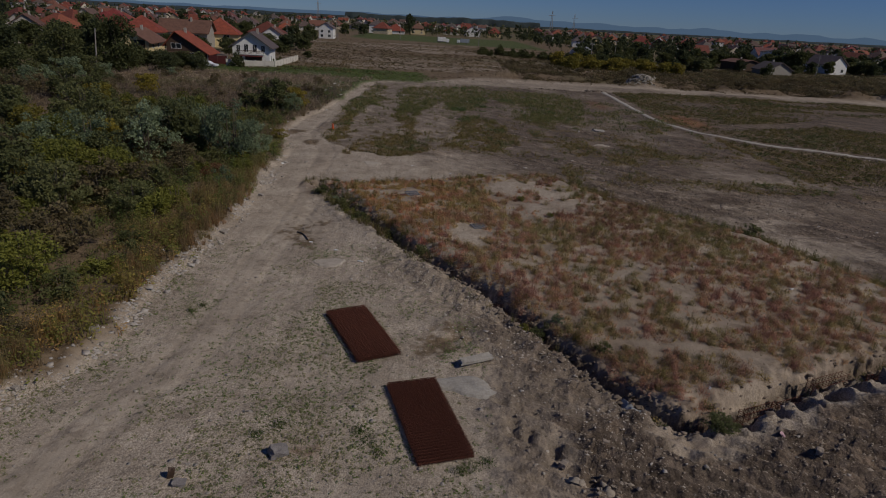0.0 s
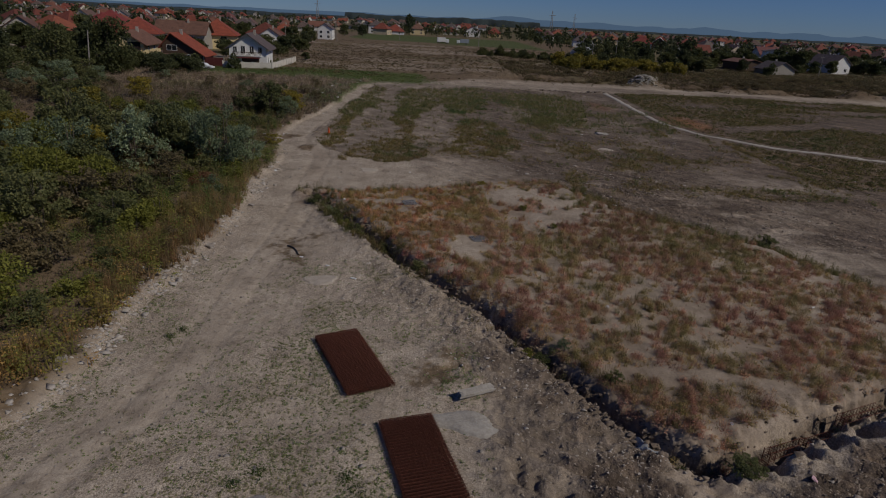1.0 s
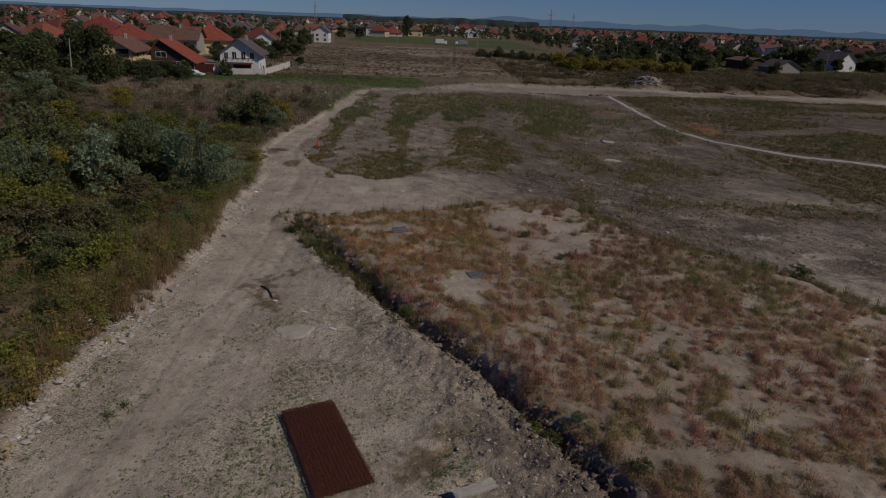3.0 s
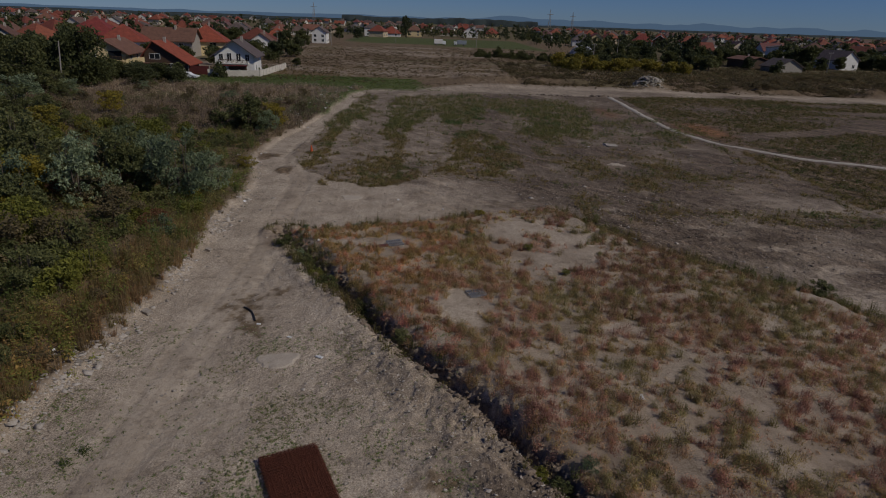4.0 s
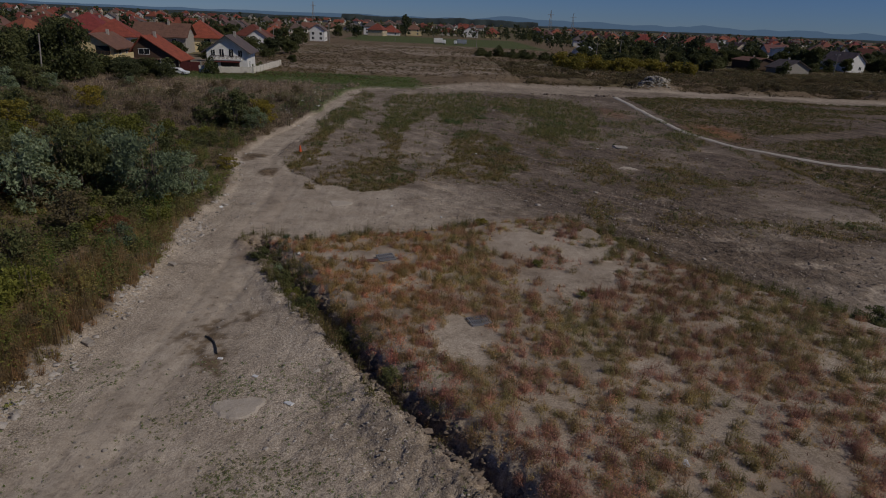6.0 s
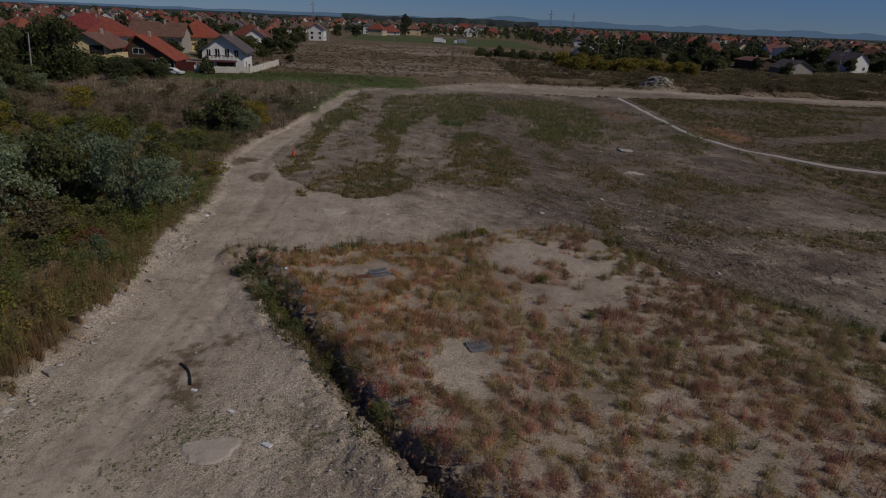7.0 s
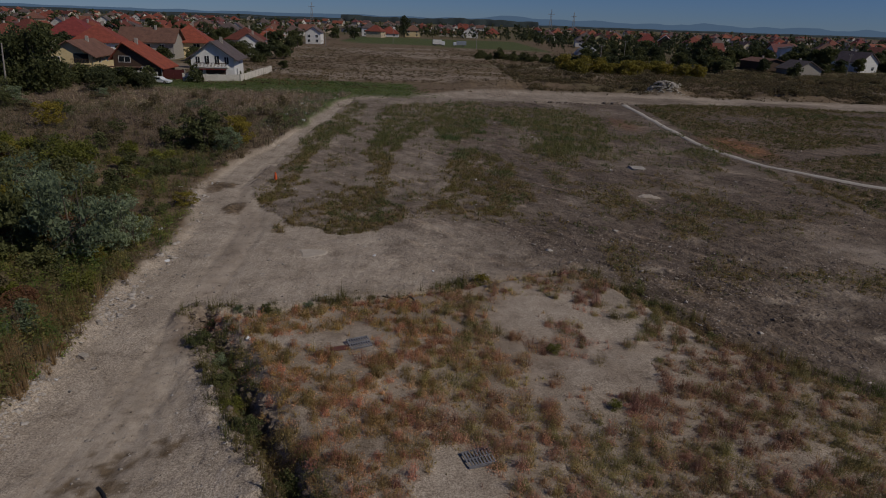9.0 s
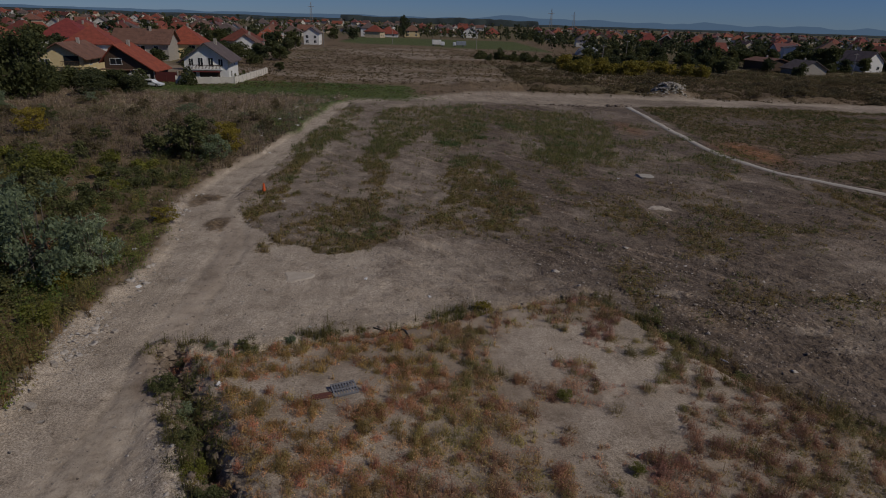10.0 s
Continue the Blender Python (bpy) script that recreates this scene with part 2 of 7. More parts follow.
gb.inputs["Base Color"].default_value = (0.02, 0.024, 0.028, 1)
M_FRAME = surface("white_frame", (0.7, 0.7, 0.68), (0.8, 0.8, 0.78), 3, 0.5)
M_WOODDARK = surface("dark_wood", (0.05, 0.028, 0.018), (0.1, 0.06, 0.035), 3, 0.7)
M_BARK = surface("bark", (0.07, 0.055, 0.04), (0.16, 0.13, 0.1), 6, 0.95, 0, 0.02)
M_POLE = surface("weathered_pole", (0.2, 0.18, 0.16), (0.34, 0.31, 0.28), 2, 0.9)


def roof_material(name, stops):
    """Clay tiles in courses; each roof has its own tone."""
    m, n, l, b = base(name, 0.8)
    oi = n.new("ShaderNodeObjectInfo")
    r = ramp(n, stops)
    l.new(oi.outputs["Random"], r.inputs[0])
    t = tex(n, l, 0.9, 5, 0.7)
    g = ramp(n, [(0.3, (0.65, 0.65, 0.65)), (0.7, (1.2, 1.2, 1.2))])
    l.new(t.outputs["Fac"], g.inputs[0])
    c = mix(n, l, r.outputs[0], g.outputs[0], 1.0, "MULTIPLY")
    co = n.new("ShaderNodeTexCoord")
    w = n.new("ShaderNodeTexWave")
    w.bands_direction = "Z"
    w.inputs["Scale"].default_value, w.inputs["Distortion"].default_value = 1.6, 0.6
    l.new(co.outputs["Object"], w.inputs["Vector"])
    g2 = ramp(n, [(0.0, (0.8, 0.8, 0.8)), (1.0, (1.08, 1.08, 1.08))])
    l.new(w.outputs["Fac"], g2.inputs[0])
    c = mix(n, l, c, g2.outputs[0], 1.0, "MULTIPLY")
    l.new(c, b.inputs["Base Color"])
    bump(n, l, b, w.outputs["Fac"], 0.7, 0.04)
    return m


M_ROOF = roof_material("clay_tiles", [(0.0, (0.13, 0.04, 0.026)), (0.3, (0.23, 0.058, 0.034)), (0.5, (0.27, 0.085, 0.045)), (0.7, (0.15, 0.09, 0.07)), (0.85, (0.12, 0.1, 0.09)), (1.0, (0.2, 0.036, 0.032))])
M_ROOFRED = roof_material("red_tiles", [(0.0, (0.27, 0.055, 0.03)), (0.6, (0.31, 0.08, 0.04)), (1.0, (0.22, 0.04, 0.032))])
M_ROOFCRIMSON = roof_material("crimson_tiles", [(0.0, (0.19, 0.032, 0.03)), (1.0, (0.23, 0.04, 0.034))])
M_ROOFBROWN = roof_material("brown_tiles", [(0.0, (0.145, 0.075, 0.052)), (1.0, (0.2, 0.1, 0.066))])
M_ROOFGREY = roof_material("grey_tiles", [(0.0, (0.11, 0.088, 0.084)), (1.0, (0.145, 0.108, 0.1))])
M_WALLS = roof_material("house_plaster", [(0.0, (0.6, 0.55, 0.45)), (0.35, (0.72, 0.7, 0.66)), (0.6, (0.55, 0.42, 0.25)), (0.8, (0.75, 0.74, 0.7)), (1.0, (0.5, 0.45, 0.4))])
LEAF = {
    "olive": foliage("silver_leaves", [(0.0, (0.1, 0.13, 0.075)), (0.6, (0.23, 0.285, 0.16)), (1.0, (0.42, 0.48, 0.3))]),
    "green": foliage("green_leaves", [(0.0, (0.085, 0.098, 0.038)), (0.6, (0.155, 0.166, 0.065)), (1.0, (0.24, 0.235, 0.095))]),
    "yellow": foliage("yellow_leaves", [(0.0, (0.15, 0.14, 0.03)), (0.6, (0.27, 0.22, 0.035)), (1.0, (0.38, 0.29, 0.05))]),
    "lime": foliage("lime_leaves", [(0.0, (0.11, 0.122, 0.024)), (0.6, (0.21, 0.215, 0.042)), (1.0, (0.3, 0.3, 0.065))]),
    "brown": foliage("dry_leaves", [(0.0, (0.11, 0.092, 0.05)), (0.6, (0.18, 0.145, 0.075)), (1.0, (0.26, 0.2, 0.105))]),
    "russet": foliage("russet_leaves", [(0.0, (0.16, 0.075, 0.045)), (0.6, (0.21, 0.105, 0.055)), (1.0, (0.28, 0.15, 0.075))]),
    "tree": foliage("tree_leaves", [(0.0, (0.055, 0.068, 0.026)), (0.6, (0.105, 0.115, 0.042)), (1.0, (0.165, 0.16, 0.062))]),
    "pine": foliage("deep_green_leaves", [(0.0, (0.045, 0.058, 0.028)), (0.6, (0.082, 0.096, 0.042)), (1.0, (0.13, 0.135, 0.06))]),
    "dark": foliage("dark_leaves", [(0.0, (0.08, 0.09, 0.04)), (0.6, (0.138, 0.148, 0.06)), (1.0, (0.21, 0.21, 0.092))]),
}

# ---- mesh helpers ----


def raw(name, verts, faces, mat, smooth=False):
    """A mesh from arrays: verts (n, 3), faces (m, k) of one k."""
    verts, faces = np.asarray(verts, np.float32), np.asarray(faces, np.int32)
    me = bpy.data.meshes.new(name)
    me.vertices.add(len(verts))
    me.vertices.foreach_set("co", verts.ravel())
    k = faces.shape[1]
    me.loops.add(faces.size)
    me.loops.foreach_set("vertex_index", faces.ravel())
    me.polygons.add(len(faces))
    me.polygons.foreach_set("loop_start", np.arange(0, faces.size, k, dtype=np.int32))
    me.update(calc_edges=True)
    if smooth:
        me.polygons.foreach_set("use_smooth", np.ones(len(faces), bool))
    me.materials.append(mat)
    return me


def part(name, bm, material, parent=None, label=""):
    me = bpy.data.meshes.new(name)
    bm.to_mesh(me)
    bm.free()
    me.materials.append(material)
    ob = new(name, me)
    ob.parent = parent
    return tagged(ob, label)


def box(bm, x0, y0, z0, x1, y1, z1, m=None):
    v = [bm.verts.new((m @ Vector(p)) if m else p) for p in
         ((x0, y0, z0), (x1, y0, z0), (x1, y1, z0), (x0, y1, z0), (x0, y0, z1), (x1, y0, z1), (x1, y1, z1), (x0, y1, z1))]
    for f in ((3, 2, 1, 0), (4, 5, 6, 7), (0, 1, 5, 4), (1, 2, 6, 5), (2, 3, 7, 6), (3, 0, 4, 7)):
        bm.faces.new([v[i] for i in f])
    return v


def boxpart(name, dims, material, parent=None, label="", bevel=0.0, m=None):
    bm = bmesh.new()
    box(bm, *dims, m)
    if bevel:
        bmesh.ops.bevel(bm, geom=bm.edges[:], offset=bevel, segments=1, affect="EDGES")
    return part(name, bm, material, parent, label)


def rod(bm, a, b, r0, r1=None, sides=6, caps=True):
    a, b = Vector(a), Vector(b)
    r1 = r0 if r1 is None else r1
    q = (b - a).to_track_quat("Z", "Y")
    rings = []
    for p, r in ((a, r0), (b, r1)):
        rings.append([bm.verts.new(p + q @ Vector((r * math.cos(2 * math.pi * i / sides), r * math.sin(2 * math.pi * i / sides), 0))) for i in range(sides)])
    for i in range(sides):
        j = (i + 1) % sides
        bm.faces.new((rings[0][i], rings[0][j], rings[1][j], rings[1][i]))
    if caps:
        bm.faces.new(rings[0][::-1])
        bm.faces.new(rings[1])


def empty(name, m, label, category, group="", kind=""):
    ob = new(name)
    ob.empty_display_size = 0.3
    ob.matrix_basis = m
    return tagged(ob, label, category, group, kind)


# ---- noise on the plan ----


def hashed(i, j, seed):
    h = (i.astype(np.int64) * 374761393 + j.astype(np.int64) * 668265263 + seed * 1442695041) & 0x7FFFFFFF
    h = ((h ^ (h >> 13)) * 1274126177) & 0x7FFFFFFF
    return ((h ^ (h >> 16)) & 0xFFFF) / 65535.0


def vnoise(x, y, seed=0):
    i, j = np.floor(x), np.floor(y)
    u, v = x - i, y - j
    u, v = u * u * (3 - 2 * u), v * v * (3 - 2 * v)
    a, b = hashed(i, j, seed), hashed(i + 1, j, seed)
    c, d = hashed(i, j + 1, seed), hashed(i + 1, j + 1, seed)
    return (a + (b - a) * u) * (1 - v) + (c + (d - c) * u) * v


def fbm(x, y, f, octaves=4, seed=0):
    s, a, t = 0.0, 1.0, 0.0
    for k in range(octaves):
        s = s + a * vnoise(x * f, y * f, seed + 17 * k)
        t += a
        a, f = a * 0.5, f * 2.03
    return s / t                                   # 0 .. 1, about 0.5


def smooth(e0, e1, v):
    t = np.clip((v - e0) / (e1 - e0), 0, 1)
    return t * t * (3 - 2 * t)


def dist_line(x, y, line):
    """Distance to a polyline, and the length along it."""
    best, along, run = np.full(np.shape(x), 1e9), np.zeros(np.shape(x)), 0.0
    for (ax, ay), (bx, by) in zip(line, line[1:]):
        dx, dy = bx - ax, by - ay
        ln = math.hypot(dx, dy)
        t = np.clip(((x - ax) * dx + (y - ay) * dy) / ln ** 2, 0, 1)
        d = np.hypot(x - ax - t * dx, y - ay - t * dy)
        along = np.where(d < best, run + t * ln, along)
        best = np.minimum(best, d)
        run += ln
    return best, along


def inside(x, y, poly):
    r = np.zeros(np.shape(x), bool)
    for (ax, ay), (bx, by) in zip(poly, poly[1:] + poly[:1]):
        c = ((ay > y) != (by > y)) & (x < (bx - ax) * (y - ay) / (by - ay + 1e-12) + ax)
        r ^= c
    return r


def along_y(y, line):
    """x of a line that runs along y."""
    p = np.array(line)
    return np.interp(y, p[:, 1], p[:, 0])


# ---- the plan ----
ROAD_L = [(-17.2, 0), (-16.4, 15), (-15.6, 20), (-14.6, 21.6), (-14.0, 25), (-14.0, 30.6), (-14.0, 35), (-13.8, 41), (-13.7, 48), (-14.4, 54), (-14.6, 60), (-15.0, 66), (-17, 73), (-18.1, 78), (-18.2, 86), (-16.3, 96.5), (-15.6, 110), (-15.0, 135), (-13.4, 145), (-13, 150)]
ROAD_R = [(-8, 67.5), (-11.3, 71), (-13.2, 75), (-13.9, 80), (-13.9, 90), (-13.4, 114), (-11.8, 140), (-11.6, 143)]
TRENCH_W = [(-9.2, 51.9), (-5.4, 45.1), (-1.8, 38.9), (0.5, 35.2), (3.4, 31.4), (5.9, 27), (7.8, 23.5), (9.5, 20.8), (10.6, 19.8)]
TRENCH_S = [(10.6, 19.8), (12.9, 20.7), (16.3, 22.7), (22.6, 25.5), (31, 29.5)]
TRENCH_E = [(11.6, 59.6), (13.8, 56.0), (15.5, 52.6), (17.4, 49.2), (20.3, 46.6), (24.8, 42.5), (28.5, 34.5), (31, 29.5)]
TRENCH_N = [(-9.2, 51.9), (-6.3, 52.4), (-3.9, 53.4), (-1.4, 54.4), (0.7, 55.2), (2.5, 56.0), (5.5, 57.5), (8.8, 58.8), (11.6, 59.6)]
PLOT = TRENCH_W + TRENCH_S[1:] + TRENCH_E[::-1][1:] + TRENCH_N[::-1][1:-1]
PATH_E = [(41.0, 148), (40.7, 144.7), (39.2, 122), (38.7, 101.6), (40.5, 93), (47.3, 85), (58, 78), (75, 68), (120, 50)]
LAT_S = [(-14, 142), (11, 144), (28, 147.6), (41, 147), (62, 152), (92, 149), (200, 140)]
LAT_N = [(-14, 147), (2.5, 152), (11.5, 159), (27, 162), (47, 162), (60, 161), (81, 158), (102, 155), (200, 148)]
PITS = [(12.8, 20.2), (14.5, 20.95), (16.2, 21.65), (18.1, 22.5), (19.6, 23.2), (21.3, 24.0), (23.3, 24.9), (25.3, 25.8)]
MOUNDS = [(57.0, 170, 4.8, 2.7), (62, 172, 3.5, 1.6), (70, 171, 4, 1.3), (79, 168, 4.5, 1.7), (85, 167, 4, 1.8), (91, 167, 4, 1.5), (112, 164, 5, 2.4), (120, 163, 5, 2.0), (30, 178, 6, 1.3), (20, 180, 6, 1.5), (40, 180, 7, 1.2), (12, 182, 5, 1.2)]


TRACK_E = [(48, 100), (61.7, 105.8), (73.5, 112), (90.6, 121.5), (130, 138)]
FIELD_WEEDS = [
    [(-11.3, 71), (-12.7, 83.5), (-12.6, 100), (-12.0, 138), (-9.6, 137), (-8.3, 112), (-10.1, 94), (-9.5, 81), (-9.7, 72)],
    [(-7.9, 66), (-7.8, 70), (-4.3, 77), (-4.3, 91), (-6.0, 113), (-5.7, 132), (0.8, 141), (1.7, 109), (-1.7, 96), (-1.1, 76.5), (0.1, 70), (-2.9, 66)],
    [(1.2, 70.3), (4.3, 80.4), (3.4, 95), (8.0, 98), (9.7, 92), (12.3, 85), (10.2, 71)],
    [(0.8, 141), (11.3, 145), (11.1, 112), (5.2, 102), (2.1, 112.6)],
    [(11.9, 138), (28, 139), (30.7, 128), (25.6, 102), (18.3, 95), (13.9, 97), (17.4, 114), (12.2, 118.6)],
]
PALE_SPOTS = [(21.9, 55.4, 1.3, 0.8), (22.8, 53.4, 1.2, 0.6), (29.3, 47.7, 2.2, 0.7), (27.2, 46.6, 1.2, 0.9), (29.5, 41.5, 3.5, 2.6), (20.9, 66.6, 2.4, 0.6), (26.0, 51.0, 1.5, 0.5), (16.5, 60.5, 1.2, 0.6)]
RUTS = [(3.7, 19.5, 0.3, 0.75), (4.3, 18.9, 0.22, 0.6), (5.1, 18.1, 0.35, 0.9), (6.1, 16.7, 0.3, 0.6), (1.7, 26.1, 0.45, 0.4), (3.1, 24.8, 0.3, 0.5), (2.6, 25.9, 0.5, 0.25)]
SCURF = [(-13.2, 71.2, 1.0), (-16.4, 77.6, 1.3), (-8.4, 40.4, 1.5), (-7.2, 42.2, 0.8), (-7.6, 38.0, 0.9), (0.9, 25.4, 1.1), (1.4, 27.0, 0.9)]


RUSSET = [(-2.0, 52.5), (0.8, 53.0), (3.6, 53.7), (4.6, 51.8), (4.1, 50.6), (5.7, 48.5), (6.8, 47.0), (7.1, 45.3), (7.6, 43.7), (8.8, 40.5), (8.9, 36.2), (6.9, 33.6), (3.7, 32.3), (1.6, 35.1), (-0.9, 38.6), (-3.1, 42.7), (-5.0, 46.1), (-3.7, 48.0), (-0.3, 49.7)]
OLIVE = [(12.1, 47.0), (14.3, 49.3), (15.9, 50.7), (17.6, 48.2), (21.0, 44.1), (22.5, 41.5), (20.5, 38.6), (16.6, 36.2), (12.7, 37.1), (9.6, 39.6), (9.2, 43.5), (11.3, 43.9)]
CLEAN = [[(5.2, 53.3), (9.5, 54.6), (11.4, 53.0), (14.3, 51.1), (13.1, 48.8), (11.8, 45.7), (10.6, 44.8), (9.1, 45.2), (7.7, 46.1), (7.4, 47.9), (6.9, 49.3), (5.4, 50.9)],
         [(-5.2, 48.7), (-2.7, 51.9), (-0.2, 50.0), (-1.0, 47.8), (-3.2, 47.8)],
         [(1.4, 39.6), (2.8, 41.1), (5.1, 40.7), (4.4, 38.6), (3.7, 36.9), (1.9, 38.1)]]


def warped(x, y, f, much, seed):
    """The plan bent by noise, so that the zones get ragged borders."""
    return x + (fbm(x, y, f, 4, seed) - 0.5) * much, y + (fbm(x, y, f, 4, seed + 1) - 0.5) * much


def plot_bare(x, y):
    """Where the plot shows clean sand."""
    wx, wy = warped(x, y, 0.7, 2.6, 63)
    v = np.zeros_like(x)
    for poly in CLEAN:
        v = np.maximum(v, inside(wx, wy, poly) * 1.0)
    return v * (fbm(x, y, 0.55, 3, 69) < 0.6)


def plot_cover(x, y):
    """How densely weeds grow on the plot."""
    wx, wy = warped(x, y, 0.6, 3.0, 61)
    v = 0.68 + 0.5 * (fbm(x, y, 0.25, 3, 65) - 0.5)
    v = np.where(inside(wx, wy, OLIVE), 1.0, v)
    v = np.where(inside(wx, wy, RUSSET), 0.95, v)
    return np.clip(v, 0, 1) * (1 - 0.93 * plot_bare(x, y))


def heights(x, y):
    """The height of the ground, and what it is made of."""
    road_l = along_y(y, ROAD_L)
    road_r = np.where(y > 67, along_y(y, ROAD_R), 1e3)
    n1, n2, n3 = fbm(x, y, 0.11, 4, 3), fbm(x, y, 0.9, 4, 5), fbm(x, y, 3.1, 3, 9)
    near = smooth(260, 120, np.hypot(x, y - 40))
    wob = (n1 - 0.5) * 3.0 + (n2 - 0.5) * 1.6
    ends = smooth(152, 146, y)
    left = smooth(0.6, -0.8, x - road_l + wob * 0.45) * ends            # verge and scrub
    plot = inside(x + (n2 - 0.5) * 0.8, y + (n3 - 0.5) * 0.5, PLOT)
    dw, sw = dist_line(x, y, TRENCH_W)
    dn, sn = dist_line(x, y, TRENCH_N)
    de, se = dist_line(x, y, TRENCH_E)
    ds, ss = dist_line(x, y, TRENCH_S)
    dall = np.minimum(np.minimum(dw, dn), np.minimum(de, ds))
    z = 0.12 + (n1 - 0.5) * 0.5 * near + (n2 - 0.5) * 0.07 * near + (n3 - 0.5) * 0.04 * near
    z = z + left * (0.35 + (n1 - 0.4) * 0.5 + (n2 - 0.5) * 0.35)
    z = z + np.where(plot, smooth(0.0, 1.6, dall) * (0.32 + 0.3 * smooth(24, 36, y)), 0)
    z = z + 0.22 * (~plot) * np.exp(-((dw - 0.9) / 0.9) ** 2) * smooth(26, 34, y)
    # turned soil with clods and ruts by the plot
    turned = (~plot) * smooth(5.5, 1.0, dw + (n1 - 0.5) * 3) * smooth(40, 31, y)
    south = (~plot) * smooth(22, 19, y - 0.42 * np.maximum(x - 10, 0) + wob * 0.5) * smooth(2.5, 5.5, x + wob)
    south = np.maximum(south, 0.7 * (~plot) * smooth(30, 25, y + wob) * smooth(1.6, 3.4, x + wob * 0.6) * (x < 14))
    turned = np.maximum(turned, south) * smooth(1.3, 2.3, ds + (n2 - 0.5) * 1.2)
    n4 = fbm(x, y, 1.7, 4, 13)
    ridge = (1 - np.abs(2 * n4 - 1)) ** 2 * 0.16 + (1 - np.abs(2 * n3 - 1)) ** 2 * 0.1
    n5 = fbm(x, y, 4.2, 3, 14)
    z = z + turned * ((n2 - 0.4) * 0.3 + ridge * 0.9 - 0.1 + (1 - np.abs(2 * n5 - 1)) ** 3 * 0.11 - 0.03)
    z = z + (1 - left) * (~plot) * (1 - turned) * (ridge - 0.1) * 0.1 * near
    # broken ground of the dark field
    broken = (~plot) * smooth(11, 17, x - 0.12 * (y - 60) + wob) * smooth(40, 46, y) * smooth(105, 75, y) * smooth(0.3, 0.55, n1)
    z = z + broken * ((1 - np.abs(2 * n4 - 1)) ** 3 * 0.09 + (1 - np.abs(2 * n3 - 1)) ** 3 * 0.05 - 0.04)
    furrow = np.sin((x * 0.53 + y * 0.85) * 7.5 + n1 * 6.0 + n2 * 1.2) * smooth(0.38, 0.55, fbm(x, y, 0.3, 2, 15))
    z = z + south * furrow * 0.13
    z = z + np.exp(-((x - road_l + 0.1 + (n2 - 0.5)) / 0.45) ** 2) * (0.08 + 0.25 * n3) * near * ends
    rut = np.sin((x * 0.86 + y * 0.5) * 9.5 + n2 * 2.2 + n1 * 4)
    z = z + smooth(4.5, 2.0, np.abs(dw - 2.8)) * (~plot) * smooth(52, 44, y) * rut * 0.014 * smooth(0.42, 0.62, fbm(x, y, 0.25, 2, 16))
    lane = x - (road_l + 4.3)
    track = ends * (np.exp(-((np.abs(lane) - 0.85) / 0.28) ** 2)) * (1 - left)
    z = z - track * 0.05 * near
    # trenches
    for d, s, wd, dp, sd in ((dw, sw, 0.62, 0.68, 21), (dn, sn, 0.42, 0.45, 22), (de, se, 0.45, 0.55, 23), (ds, ss, 0.62, 0.8, 24)):
        rag = fbm(s, d, 0.55, 4, sd)
        w = wd * (0.1 + 1.7 * rag) + (n3 - 0.5) * 0.8 + (n4 - 0.5) * 0.7 + (n5 - 0.5) * 0.3
        w = np.maximum(w, 0.06)
        z = z - dp * (0.55 + 0.9 * fbm(s, d * 0.3, 0.35, 3, sd + 40)) * smooth(w, w * 0.45, d) * (1 - 0.35 * n5)
        z = z + 0.2 * np.exp(-((d - wd - 0.7) / 0.5) ** 2) * (n2 - 0.25)
    z = z + ((n4 - 0.5) * 0.5 + (n5 - 0.5) * 0.35) * np.exp(-((dw - 0.6) / 0.5) ** 2) + ((n3 - 0.5) * 0.3 + (n4 - 0.5) * 0.4 + (n5 - 0.5) * 0.35) * np.exp(-((ds - 0.8) / 0.6) ** 2)
    for fx, fy, rx, ry in RUTS:
        z = z - 0.22 * smooth(1.1, 0.5, np.hypot((x - fx) / rx, (y - fy) / ry) + (n3 - 0.5) * 0.9)
    # footing pits
    for fx, fy in PITS:
        z = z - 1.0 * smooth(0.66, 0.46, np.hypot((x - fx) * 0.85, y - fy) + (n3 - 0.5) * 0.25)
    for mx, my, r, h in MOUNDS:
        d = np.hypot(x - mx, y - my) / r
        z = z + h * smooth(1.15, 0.15, d + (n2 - 0.5) * 0.35)
    berm = np.exp(-((y - along_y_of(LAT_N, x) - 4.5) / 3.0) ** 2) * smooth(-2, 12, x) * smooth(150, 110, x)
    z = z + berm * (0.25 + 1.1 * (n1 - 0.3) + 0.5 * (n2 - 0.5))
    # masks
    road = (1 - left) * smooth(0.4, -0.6, x - road_r + wob * 0.4) * ends
    lat_s, lat_n = along_y_of(LAT_S, x), along_y_of(LAT_N, x)
    lateral = smooth(-1.5, 1, y - lat_s + wob * 0.6) * smooth(1.5, -1.5, y - lat_n + wob) * (x > -14)
    dp, _ = dist_line(x, y, PATH_E)
    path = smooth(0.85, 0.5, dp + (n2 - 0.5) * 0.35)
    field = (x > road_r + wob) * smooth(-3.0, 3.0, y - 66.5 + wob * 2.2 + (n3 - 0.5) * 3) * (y < lat_s)
    far_n = fbm(x, y * 0.6, 0.11, 4, 41)
    dark = np.maximum(turned * (0.44 + 0.6 * south + 0.6 * (n1 - 0.42) + 0.5 * (n2 - 0.5)), 0.12 + smooth(-5, 11, x + wob * 3.5 - (y - 60) * 0.03) * (~plot) * smooth(33, 36, y + x * 0.3) * (y < lat_s) * (0.72 + 1.4 * (far_n - 0.42) + 0.5 * (n2 - 0.5)) - 0.12)
    dark = np.maximum(dark, field * (0.46 + 1.1 * (far_n - 0.4) + 0.6 * (n2 - 0.5)))
